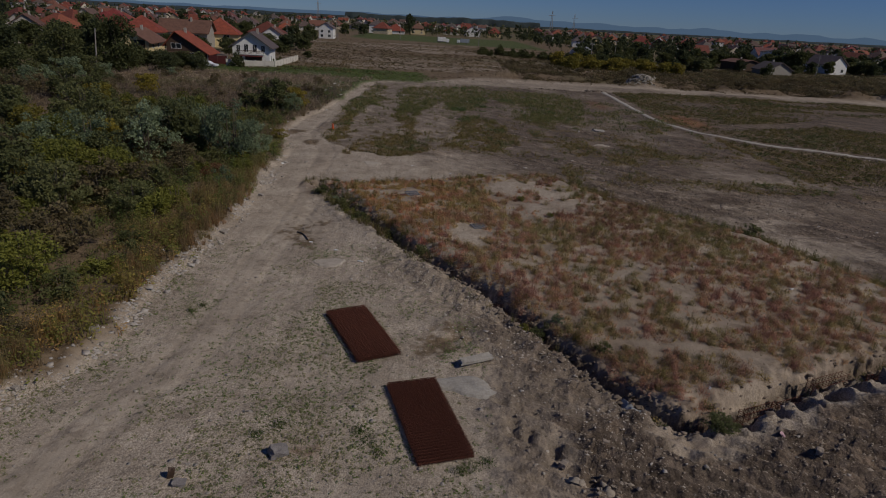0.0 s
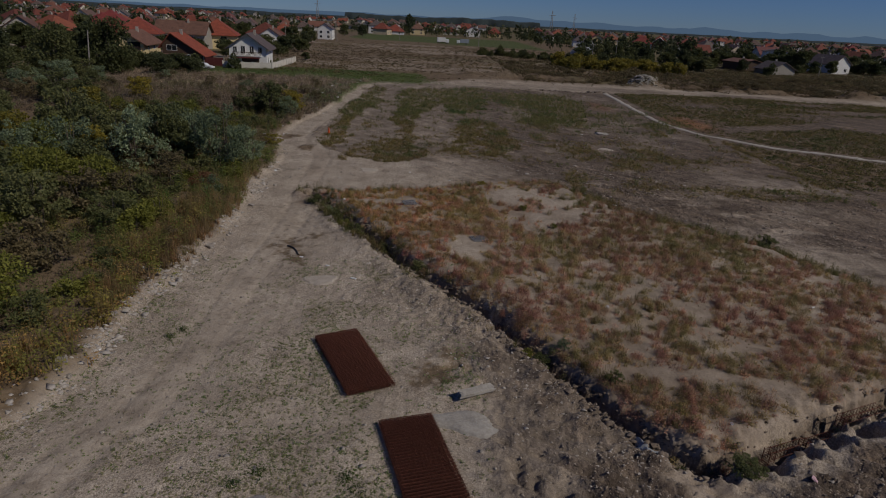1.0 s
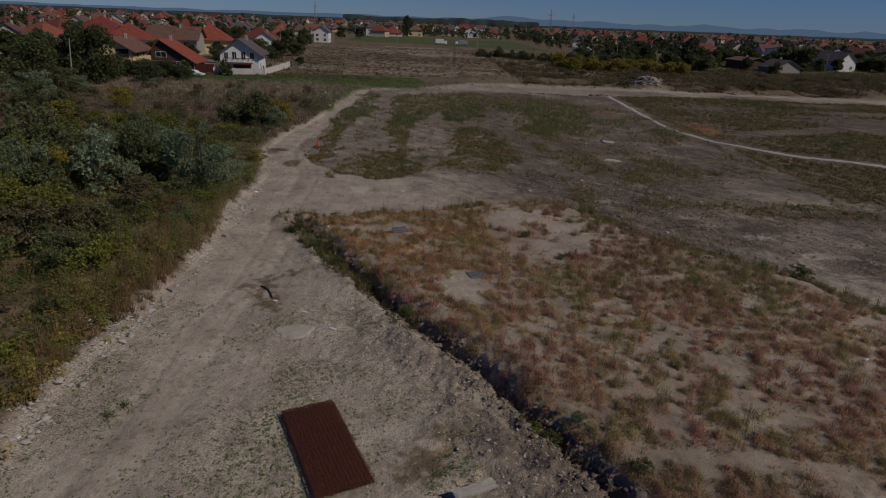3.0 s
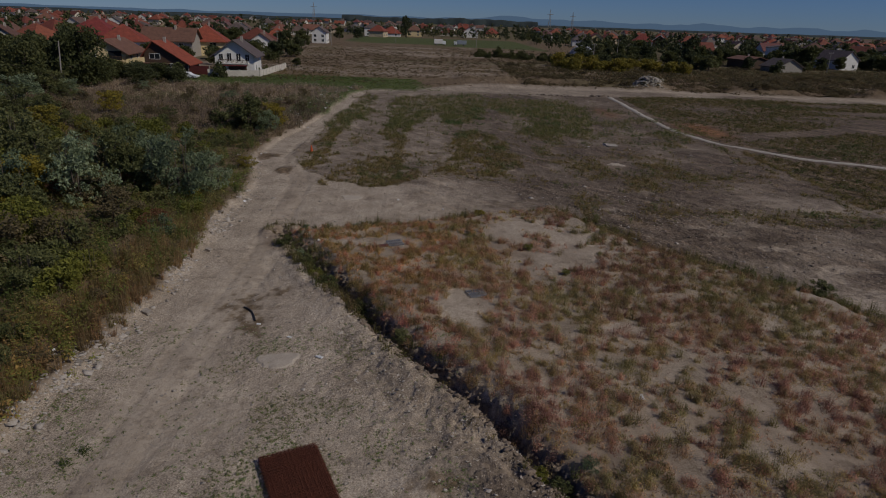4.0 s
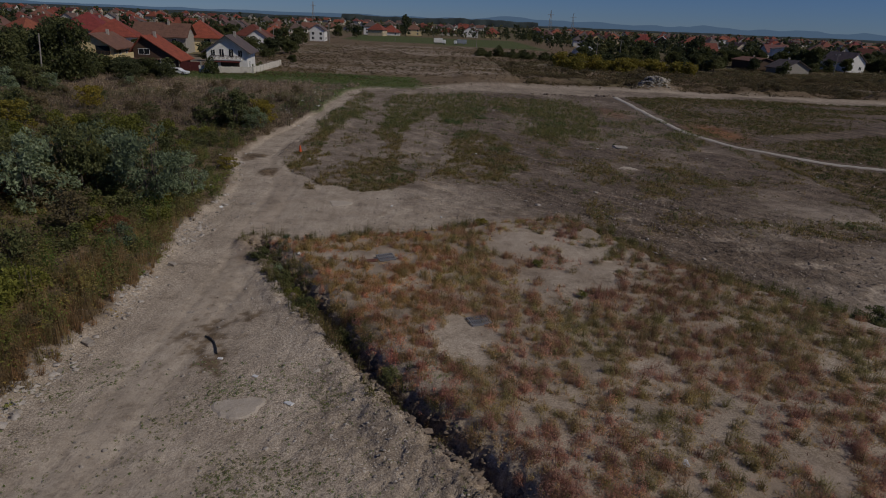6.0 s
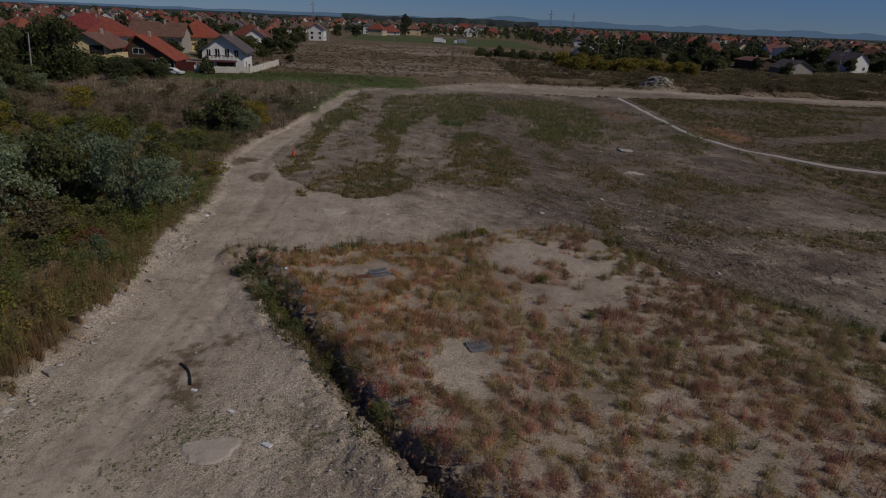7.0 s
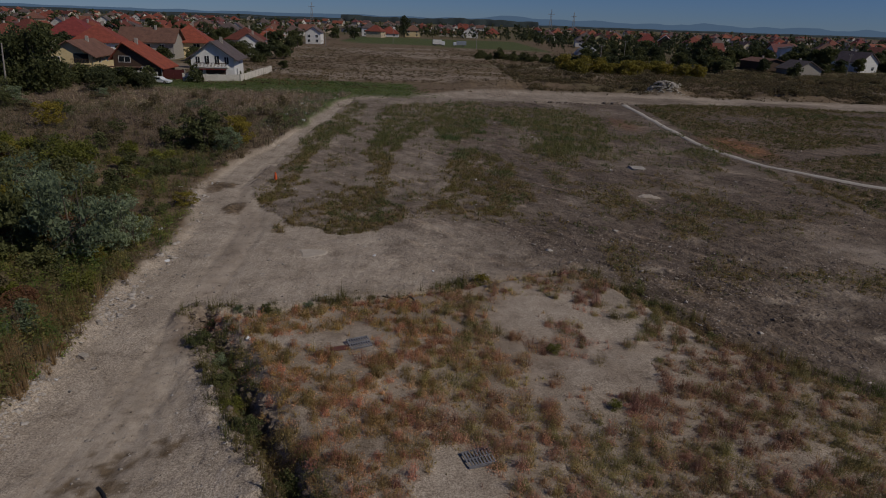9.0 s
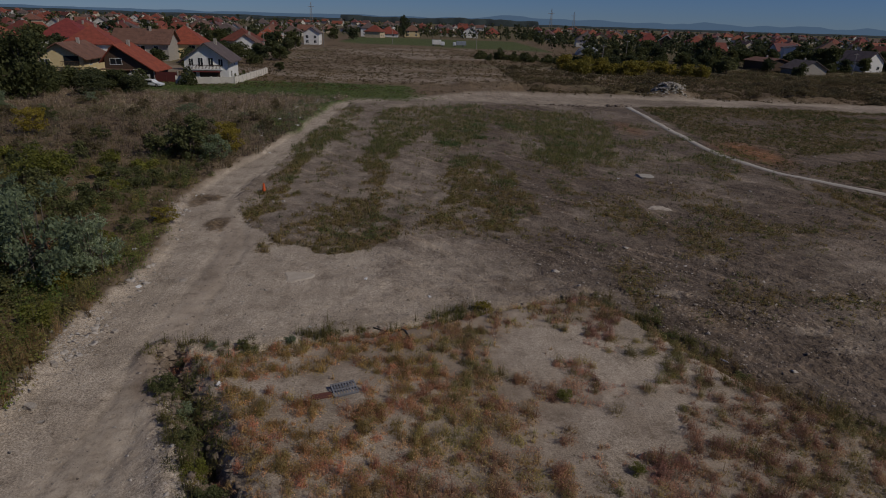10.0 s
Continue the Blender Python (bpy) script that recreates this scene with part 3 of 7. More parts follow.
    dark = np.maximum(dark, field * smooth(-9.8, -8, x + wob * 0.5) * smooth(-4.2, -5.6, x + wob * 0.5) * 0.6)
    dark = np.where((x > 15 + wob) & (y > 40) & ~plot & (y < lat_s), np.maximum(dark, 0.64 + 0.6 * (n1 - 0.5) + 1.8 * (fbm(x * 0.35, y, 0.25, 4, 52) - 0.5) - 0.35 * smooth(5.0, 1.0, de + (n2 - 0.5) * 4)), dark)
    burnt = np.exp(-(((x - 57) / 9.0) ** 2 + ((y - 132) / 6.5) ** 2))
    dark = np.where(x > 42 + wob, np.maximum(0.95 + 0.9 * (far_n - 0.4), burnt * 1.3) * (y < lat_s), dark)
    cover = plot_cover(x, y)
    sand = np.where(plot, 1.0 + 0.5 * (fbm(x, y, 0.16, 3, 31) - 0.42), 0) + lateral * 0.3 + path * 0.4 + (~plot) * smooth(2.4, 1.3, ds) * 0.5 + (~plot) * smooth(1.9, 0.9, dw + (n2 - 0.5)) * 0.6
    bare = plot_bare(x, y)
    sand = sand + np.where(plot, bare * 1.2, 0)
    dt, _ = dist_line(x, y, TRACK_E)
    sand = sand + road * 0.3 * np.exp(-(lane / 1.6) ** 2) + smooth(2.2, 1.0, dt + wob * 0.3) * 0.5 + road * 0.2 * smooth(0.45, 0.6, n1) + (x > 5) * (y > 45) * (y < 115) * (~plot) * 0.9 * smooth(0.53, 0.63, fbm(x * 0.6, y, 0.24, 5, 53)) + 0.7 * np.exp(-(((x - 34) / 4.0) ** 2 + ((y - 120) / 18.0) ** 2))
    for cx, cy, rx, ry in PALE_SPOTS:
        spot = smooth(1.2, 0.5, np.hypot((x - cx) / rx, (y - cy) / ry) + (n2 - 0.5) * 1.8 + (n3 - 0.5) * 1.2)
        sand, dark = sand + spot * 0.3, dark * (1 - 0.5 * spot)
    gravel = road * (0.6 + 1.6 * (n1 - 0.45)) * (1 - 0.9 * np.exp(-(lane / 1.7) ** 2)) + path * 0.3 + (~plot) * (1 - left) * 0.2
    # weedy patches of the levelled field
    bx, by = warped(x, y, 0.3, 5.0, 45)
    patchy = np.zeros_like(x)
    for poly in FIELD_WEEDS:
        patchy = np.maximum(patchy, inside(bx, y + (by - y) * 1.4, poly) * 1.0)
    fine_n = fbm(x, y, 0.6, 3, 47)
    grass = (y < lat_s) * (y > 62) * (patchy * smooth(0.31, 0.47, fine_n * 0.6 + 0.4 * fbm(x, y, 1.4, 2, 46)) + field * 0.25 * smooth(0.52, 0.66, fine_n) * smooth(36, 28, x + wob))
    east = (x > 41 + wob) & (y < lat_s) & (y > 30)
    grass = np.maximum(grass, east * smooth(0.33, 0.46, fbm(x * 0.25, y, 0.09, 4, 43)) * (dp > 2) * (1 - burnt) * (1 - 0.9 * np.exp(-(((x - 44.5) / 4.5) ** 2 + ((y - 105) / 12.0) ** 2))) * smooth(1.6, 3.2, dt))
    south_e = (x > 14) & (y > 55) & (y < 125) & (x < 40) & (~plot)
    grass = np.maximum(grass, south_e * smooth(0.47, 0.7, fbm(x, y, 0.22, 4, 44)) * 0.6)
    litter = np.maximum(grass * 0.75, left)
    litter = np.maximum(litter, np.where(plot, cover * 0.4 * (1 - bare), 0))
    for cx, cy, r in SCURF:
        litter = np.maximum(litter, 0.85 * smooth(1.25, 0.3, np.hypot(x - cx, (y - cy) * 0.7) / r + (n2 - 0.5) * 1.6 + (n3 - 0.5) * 1.6))
    for cx, cy, r in SCURF[:2]:
        dark = np.maximum(dark, 0.75 * smooth(1.2, 0.5, np.hypot(x - cx, (y - cy) * 0.6) / r + (n2 - 0.5) * 0.9))
    beyond = smooth(0, 6, y - lat_n + wob * 1.2) * (x > -14) + smooth(143, 150, y + wob) * (x <= -14)
    litter = np.maximum(litter, beyond * 0.9)
    turf = (0.85 + 1.2 * (fbm(x, y, 0.1, 3, 50) - 0.4)) * smooth(143, 150, y + wob * 2) * smooth(180, 172, y + wob * 2 + np.abs(x + 30) * 0.05) * smooth(4, -4, x + wob * 3) * smooth(-75, -68, x)
    turf = np.maximum(turf, smooth(385, 400, y + x * 0.4) * smooth(545, 530, y) * smooth(-60, -50, x) * smooth(75, 65, x) * 0.7)
    turf = np.maximum(turf, 0.8 * smooth(4.5, 2.0, np.abs(x - road_l + 2.6 + wob * 0.5)) * smooth(100, 112, y) * smooth(152, 148, y))
    town = smooth(540, 560, y) + smooth(200, 225, y) * (smooth(-62, -72, x) + smooth(75, 95, x - (y - 260) * 0.1))
    turf = np.maximum(turf, np.clip(town, 0, 1) * 0.42)
    turf = np.maximum(turf, beyond * smooth(0.58, 0.7, fbm(x, y * 2, 0.02, 3, 48)) * 0.4)
    ochre = np.exp(-(((x - 43.5) / 4.5) ** 2 + ((y - 105) / 11.0) ** 2)) * 0.85 + np.exp(-(((x - 33) / 3.5) ** 2 + ((y - 122) / 10.0) ** 2)) * 0.55
    ochre = ochre + 0.42 * np.exp(-(((x + 3.8) / 1.5) ** 2 + ((y - 17.6) / 1.2) ** 2))
    straw = beyond * smooth(0.5, 0.66, fbm(x * 0.5, y, 0.045, 5, 49)) * (1 - turf) * smooth(540, 400, y)
    sand = sand + straw * 0.45
    litter = litter * (1 - 0.5 * straw)
    # the dark soil tone also runs along the west and south trench lines
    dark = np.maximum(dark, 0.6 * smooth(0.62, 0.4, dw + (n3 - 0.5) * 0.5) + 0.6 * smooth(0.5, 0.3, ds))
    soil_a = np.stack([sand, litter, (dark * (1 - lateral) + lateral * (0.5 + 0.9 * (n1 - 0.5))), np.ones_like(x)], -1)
    soil_b = np.stack([turf, gravel, ochre, np.ones_like(x)], -1)
    return z, np.clip(soil_a, 0, 1), np.clip(soil_b, 0, 1), {"left": left, "plot": plot, "grass": grass, "turned": turned, "beyond": beyond, "dall": dall, "road": road, "turf": turf, "bare": bare, "dw": dw, "lateral": lateral, "path": path, "dark": dark}


def along_y_of(line, x):
    p = np.array(line)
    return np.interp(x, p[:, 0], p[:, 1])


def axis(lo, hi, step, end_lo, end_hi, grow=1.07):
    mid = list(np.arange(lo, hi, step))
    s, v = step, lo
    low = []
    while v > end_lo:
        s = min(s * grow, 400)
        v -= s
        low.append(v)
    s, v, high = step, mid[-1], []
    while v < end_hi:
        s = min(s * (grow if v > 150 else 1.03), 400)
        v += s
        high.append(v)
    return np.array(low[::-1] + mid + high)


gx, gy = axis(-17, 24, 0.12, -4900, 4900, 1.08), axis(13, 62, 0.12, -300, 4900, 1.08)
X, Y = np.meshgrid(gx, gy)
Z, SA, SB, MASKS = heights(X, Y)
nx, ny = len(gx), len(gy)
idx = np.arange(nx * ny).reshape(ny, nx)
quads = np.stack([idx[:-1, :-1], idx[:-1, 1:], idx[1:, 1:], idx[1:, :-1]], -1).reshape(-1, 4)
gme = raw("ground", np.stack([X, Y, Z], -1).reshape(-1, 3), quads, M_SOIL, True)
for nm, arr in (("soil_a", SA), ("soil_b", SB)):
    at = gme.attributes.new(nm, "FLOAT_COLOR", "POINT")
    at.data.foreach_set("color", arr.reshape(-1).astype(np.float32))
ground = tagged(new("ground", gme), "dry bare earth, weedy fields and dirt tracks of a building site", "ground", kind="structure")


def ground_z(x, y):
    return float(heights(np.array([float(x)]), np.array([float(y)]))[0][0])


def mesh_z(x, y):
    """The height of the ground sheet itself between its corners."""
    i = int(np.clip(np.searchsorted(gx, x) - 1, 0, nx - 2))
    j = int(np.clip(np.searchsorted(gy, y) - 1, 0, ny - 2))
    u, v = (x - gx[i]) / (gx[i + 1] - gx[i]), (y - gy[j]) / (gy[j + 1] - gy[j])
    return float((Z[j, i] * (1 - u) + Z[j, i + 1] * u) * (1 - v) + (Z[j + 1, i] * (1 - u) + Z[j + 1, i + 1] * u) * v)


# a narrow limestone path, laid over the field
M_PATH = surface("limestone_grit", (0.34, 0.305, 0.262), (0.47, 0.43, 0.375), 1.2, 0.95, 0, 0.02, 9)
pv, pf, line = [], [], np.array(PATH_E, float)
run = np.concatenate([[0], np.cumsum(np.hypot(*np.diff(line, axis=0).T))])
steps = np.arange(0, run[-1], 0.6)
pxs, pys = np.interp(steps, run, line[:, 0]), np.interp(steps, run, line[:, 1])
for _ in range(30):
    pxs[1:-1] = (pxs[:-2] + pxs[1:-1] * 2 + pxs[2:]) / 4
    pys[1:-1] = (pys[:-2] + pys[1:-1] * 2 + pys[2:]) / 4
tx, ty = np.gradient(pxs), np.gradient(pys)
tl = np.hypot(tx, ty)
wide = 0.62 + 0.3 * (fbm(steps, steps * 0, 0.35, 3, 57) - 0.5)
for k in range(len(steps)):
    for o, h in ((-1.0, -0.12), (-0.8, 0.05), (0.0, 0.07), (0.8, 0.05), (1.0, -0.12)):
        qx, qy = pxs[k] - ty[k] / tl[k] * wide[k] * o, pys[k] + tx[k] / tl[k] * wide[k] * o
        pv.append((qx, qy, mesh_z(qx, qy) + h))
for k in range(len(steps) - 1):
    for q in range(4):
        pf.append((5 * k + q, 5 * k + 5 + q, 5 * k + 6 + q, 5 * k + 1 + q))
tagged(new("path", raw("path", np.array(pv), pf, M_PATH, True)), "narrow pale limestone path across the dark field", "path", kind="structure")

# ---- weeds and grass as joined blades ----


def tufts(name, px, py, tints, tall, rad, stalks, flecks, wide, leaf, label, category, up=1.2):
    """Domed tufts: thin stalks that fan out, and small leaves about them."""
    pz = heights(px, py)[0]
    k = len(px)
    out = []
    own = np.repeat(np.arange(k), stalks)
    n = len(own)
    a, e = rng.uniform(0, 2 * np.pi, n), rng.uniform(0.25, 1.0, n)
    ln = rng.uniform(0.6, 1.12, n)
    bx = np.stack([px[own], py[own], pz[own] - 0.02], -1) + np.stack([np.cos(a), np.sin(a), a * 0], -1) * (rad[own] * rng.uniform(0, 0.5, n))[:, None]
    tip = bx + np.stack([np.cos(a) * (1 - e) * rad[own], np.sin(a) * (1 - e) * rad[own], e * tall[own] * up], -1) * ln[:, None]
    a3 = rng.uniform(0, 2 * np.pi, n)
    w = (np.stack([np.cos(a3), np.sin(a3), a3 * 0], -1)) * (wide * rng.uniform(0.6, 1.3, n))[:, None]
    out.append((np.stack([bx - w, bx + w, tip], 1), own))
    own = np.repeat(np.arange(k), flecks)
    n = len(own)
    d = rng.normal(0, 1, (n, 3))
    d /= np.linalg.norm(d, axis=1)[:, None]
    d[:, 2] = np.abs(d[:, 2])
    r = rng.uniform(0.15, 1.0, n) ** 0.5
    c = np.stack([px[own], py[own], pz[own]], -1) + d * r[:, None] * np.stack([rad[own], rad[own], tall[own]], -1)
    nn = d * 0.7 + np.array((0, 0, 0.55)) + rng.normal(0, 0.22, (n, 3))
    u = np.cross(nn, rng.normal(0, 1, (n, 3)))
    u /= np.linalg.norm(u, axis=1)[:, None]
    v = np.cross(nn, u)
    v /= np.linalg.norm(v, axis=1)[:, None]
    s = (leaf * rng.uniform(0.5, 1.5, n))[:, None]
    out.append((np.stack([c - u * s, c + u * s * 0.6 + v * s * 0.5, c + u * s * 0.2 - v * s * 0.6], 1), own))
    vs = np.concatenate([o[0].reshape(-1, 3) for o in out])
    own = np.concatenate([o[1] for o in out])
    me = raw(name, vs, np.arange(len(vs)).reshape(-1, 3), M_WEED)
    col = np.ones((len(vs), 4), np.float32)
    col[:, :3] = np.repeat(tints[own], 3, 0)
    at = me.attributes.new("tint", "FLOAT_COLOR", "POINT")
    at.data.foreach_set("color", col.ravel())
    return tagged(new(name, me), label, category, kind="stuff")


def scatter(x0, x1, y0, y1, n, keep):
    x, y = rng.uniform(x0, x1, n), rng.uniform(y0, y1, n)
    k = keep(x, y)
    ok = rng.uniform(0, 1, n) < k
    return x[ok], y[ok]


def tones(x, y, table, seed, f=0.2, loose=0.09):
    """Pick a colour for each plant; neighbours tend to be alike."""
    v = fbm(x, y, f, 3, seed) + rng.normal(0, loose, len(x))
    t = np.array(table)
    i = np.clip(((v - 0.25) / 0.5) * len(t), 0, len(t) - 1).astype(int)
    return t[i] * rng.uniform(0.8, 1.2, (len(x), 1))


def on_plot(x, y):
    m = heights(x, y)[3]
    return m["plot"] * smooth(0.4, 1.0, m["dall"]) * (0.14 + 0.86 * plot_cover(x, y)) * (1 - 0.96 * m["bare"])


def spread(px, lo, hi):
    return lo + (hi - lo) * rng.uniform(0, 1, len(px)) ** 1.6


RUSSETS = [(0.58, 0.32, 0.235), (0.56, 0.36, 0.25), (0.54, 0.35, 0.2), (0.5, 0.35, 0.17), (0.44, 0.33, 0.15), (0.4, 0.33, 0.15), (0.58, 0.4, 0.26)]
DOMES = [(0.43, 0.25, 0.19), (0.48, 0.27, 0.2), (0.43, 0.29, 0.18), (0.37, 0.3, 0.15), (0.52, 0.3, 0.21), (0.33, 0.27, 0.14), (0.42, 0.34, 0.15), (0.31, 0.28, 0.13)]


def plot_tint(x, y):
    """Redder to the west, duller and greener to the north-east."""
    return np.array((1.08, 1.05, 1.06)) + (smooth(10, 13, x) * smooth(36, 42, y))[:, None] * np.array((-0.2, -0.14, -0.2)) + (smooth(38, 46, y) * smooth(10, 6, x))[:, None] * np.array((0.05, 0.12, -0.06)) + smooth(4, 0, x)[:, None] * np.array((0.16, -0.06, -0.02))


def clumped(x, y):
    """Weeds stand in clumps half a metre to two metres across, with sand between them."""
    return smooth(0.47, 0.56, 0.55 * fbm(x, y, 0.75, 2, 67) + 0.45 * fbm(x, y, 1.9, 2, 68) + 0.13 * plot_cover(x, y) - 0.02)


px, py = scatter(-10, 31, 19, 61, 30000, lambda x, y: on_plot(x, y) * (0.04 + 0.96 * clumped(x, y)))
tufts("dry_weeds", px, py, tones(px, py, RUSSETS, 71, 0.2, 0.12) * np.array((1.0, 1.05, 1.04)) * plot_tint(px, py), spread(px, 0.1, 0.38), spread(px, 0.12, 0.36), 14, 16, 0.011, 0.03, "low russet and olive dry weeds growing in the sandy plot", "weeds")
px, py = scatter(-10, 31, 19, 61, 9000, lambda x, y: np.minimum(on_plot(x, y) + 0.3 * heights(x, y)[3]["plot"] * (1 - plot_bare(x, y)), 1) * (0.1 + 0.9 * clumped(x, y)))
tufts("bushy_weeds", px, py, tones(px, py, DOMES, 72, 0.35, 0.16) * plot_tint(px, py) * rng.uniform(0.6, 1.1, (len(px), 1)) * (1 + 0.2 * (smooth(2, 4, px) * smooth(10, 8, px) * smooth(31, 34, py) * smooth(43, 40, py)))[:, None], spread(px, 0.24, 0.7), spread(px, 0.22, 0.6), 36, 110, 0.009, 0.034, "rounded bushy russet weeds standing out on the sandy plot", "weeds")
px, py = scatter(-10, 31, 19, 61, 15000, lambda x, y: heights(x, y)[3]["plot"] * 0.3 * (1 - 0.75 * plot_bare(x, y)))
tufts("sprigs", px, py, tones(px, py, DOMES, 74, 0.6) * 0.65, spread(px, 0.05, 0.2), spread(px, 0.05, 0.16), 7, 5, 0.01, 0.025, "small dry sprigs dotted over the sand", "weeds")

px, py = scatter(-10.5, 31, 18, 62, 42000, lambda x, y: (lambda m: smooth(1.4, 0.4, m["dall"]) * (fbm(x, y, 0.45, 3, 75) > 0.47) * np.where(y - 0.45 * x < 17.5, 0.12, 1.0) * np.where(m["dw"] < 1.3, smooth(33, 41, y) * 0.5 + 0.06, 0.65))(heights(x, y)[3]))
GREENS = [(0.13, 0.145, 0.05), (0.18, 0.17, 0.065), (0.18, 0.165, 0.065), (0.23, 0.185, 0.08), (0.27, 0.19, 0.1)]
tufts("trench_weeds", px, py, tones(px, py, GREENS, 76), spread(px, 0.25, 0.95), spread(px, 0.2, 0.55), 18, 36, 0.012, 0.04, "green weeds growing along the trench edges", "weeds")

px, py = scatter(-62, -13, 8, 146, 24000, lambda x, y: heights(x, y)[3]["left"] * smooth(-70, -30, x) * (0.25 + 0.75 * smooth(90, 50, y)) * smooth(0.34, 0.5, fbm(x, y, 0.35, 3, 82)))
SCRUB = [(0.12, 0.13, 0.045), (0.15, 0.135, 0.055), (0.19, 0.145, 0.065), (0.14, 0.11, 0.065), (0.21, 0.155, 0.07), (0.16, 0.12, 0.07), (0.11, 0.115, 0.05), (0.2, 0.17, 0.07), (0.115, 0.14, 0.045)]
tufts("scrub_grass", px, py, (1 + (smooth(36, 42, py) * smooth(75, 60, py) * smooth(-26, -20, px))[:, None] * np.array((-0.04, 0.06, -0.04))) * tones(px, py, SCRUB, 81, 0.12) * (1.25 + smooth(48, 36, py)[:, None] * smooth(5.0, 2.0, along_y(py, ROAD_L) - px)[:, None] * np.array((0.75, 0.45, 0.2))), spread(px, 0.4, 1.4), spread(px, 0.3, 0.75), 5, 18, 0.014, 0.08, "tall dry brown and olive grass of the scrub", "grass")

px, py = scatter(-42, -13, 12, 90, 4300, lambda x, y: heights(x, y)[3]["left"] * smooth(0.3, 0.5, fbm(x, y, 0.3, 3, 84)) * (0.3 + 0.7 * smooth(80, 45, y)) * smooth(-0.5, 0.6, along_y(y, ROAD_L) - x))
MOUND = [(0.2, 0.18, 0.06), (0.15, 0.165, 0.05), (0.24, 0.18, 0.075), (0.15, 0.12, 0.065), (0.115, 0.145, 0.045), (0.13, 0.155, 0.05), (0.2, 0.15, 0.07), (0.26, 0.205, 0.08), (0.125, 0.15, 0.05), (0.17, 0.17, 0.055)]
tufts("scrub_mounds", px, py, (1 + (smooth(36, 42, py) * smooth(75, 60, py) * smooth(-26, -20, px))[:, None] * np.array((-0.06, 0.1, -0.05))) * tones(px, py, MOUND, 90, 0.25) * (1.25 + smooth(48, 36, py)[:, None] * smooth(5.0, 2.0, along_y(py, ROAD_L) - px)[:, None] * np.array((0.75, 0.4, 0.2))), spread(px, 0.65, 1.9), spread(px, 0.45, 1.0), 24, 84, 0.013, 0.075, "dense rounded dry bushes of the scrub's edge", "scrub", 1.05)

px, py = scatter(-21, -13, 12, 56, 5200, lambda x, y: heights(x, y)[3]["left"] * smooth(5.0, 1.2, along_y(y, ROAD_L) - x) * smooth(0.36, 0.55, fbm(x, y, 0.3, 3, 96)) * smooth(60, 44, y))
STRAW = [(0.42, 0.29, 0.15), (0.35, 0.24, 0.12), (0.3, 0.25, 0.11), (0.38, 0.23, 0.12), (0.26, 0.19, 0.1)]
tufts("straw_grass", px, py, tones(px, py, STRAW, 92, 0.4), spread(px, 0.5, 1.3), spread(px, 0.25, 0.6), 30, 8, 0.012, 0.05, "tall straw-coloured dry grass along the verge", "grass")
px, py = scatter(-95, -13, 84, 150, 11000, lambda x, y: heights(x, y)[3]["left"] * 0.8)
PALE = [(0.22, 0.175, 0.13), (0.28, 0.225, 0.165), (0.19, 0.145, 0.11), (0.155, 0.12, 0.095), (0.33, 0.27, 0.19), (0.16, 0.15, 0.085)]
tufts("dry_meadow", px, py, tones(px, py, PALE, 83, 0.09) * (1.0 + 0.75 * smooth(112, 130, py))[:, None], spread(px, 0.4, 1.3), spread(px, 0.5, 1.1), 7, 10, 0.035, 0.11, "pale dry meadow grass before the houses", "grass")

px, py = scatter(-16, 42, 56, 146, 64000, lambda x, y: heights(x, y)[3]["grass"] * (0.9 * smooth(140, 70, y) + 0.3))
FIELD = [(0.22, 0.19, 0.08), (0.27, 0.215, 0.085), (0.18, 0.185, 0.075), (0.31, 0.235, 0.095), (0.23, 0.18, 0.085), (0.28, 0.21, 0.1), (0.165, 0.185, 0.075)]
tufts("field_weeds", px, py, tones(px, py, FIELD, 85, 0.2) * (1 + smooth(88, 100, py)[:, None] * np.array((-0.2, -0.02, -0.05))), spread(px, 0.12, 0.6) * (1 + 0.5 * smooth(88, 100, py)), spread(px, 0.2, 0.6) * (1 + 0.4 * smooth(88, 100, py)), 6, 11, 0.02, 0.07, "low olive weeds in patches on the levelled field", "weeds")

px, py = scatter(42, 150, 60, 155, 30000, lambda x, y: heights(x, y)[3]["grass"])
tufts("rough_weeds", px, py, tones(px, py, FIELD, 86, 0.1) * np.array((0.62, 0.68, 0.66)), spread(px, 0.2, 0.6), spread(px, 0.4, 0.9), 4, 10, 0.03, 0.12, "olive and brown weeds on rough ground", "weeds")

px, py = scatter(-62, 170, 160, 400, 22000, lambda x, y: heights(x, y)[3]["beyond"] * smooth(430, 200, y) * smooth(0.3, 0.6, fbm(x, y * 2, 0.03, 3, 89)))
tufts("rough_grass", px, py, tones(px, py, [(0.19, 0.145, 0.09), (0.23, 0.175, 0.11), (0.16, 0.12, 0.075), (0.13, 0.115, 0.06), (0.25, 0.19, 0.1)], 88, 0.04) * 0.82 * (1 - 0.4 * smooth(20, 60, px))[:, None], spread(px, 0.2, 0.7), spread(px, 0.6, 1.6), 3, 8, 0.05, 0.22, "dry rough grass of the far field", "grass")

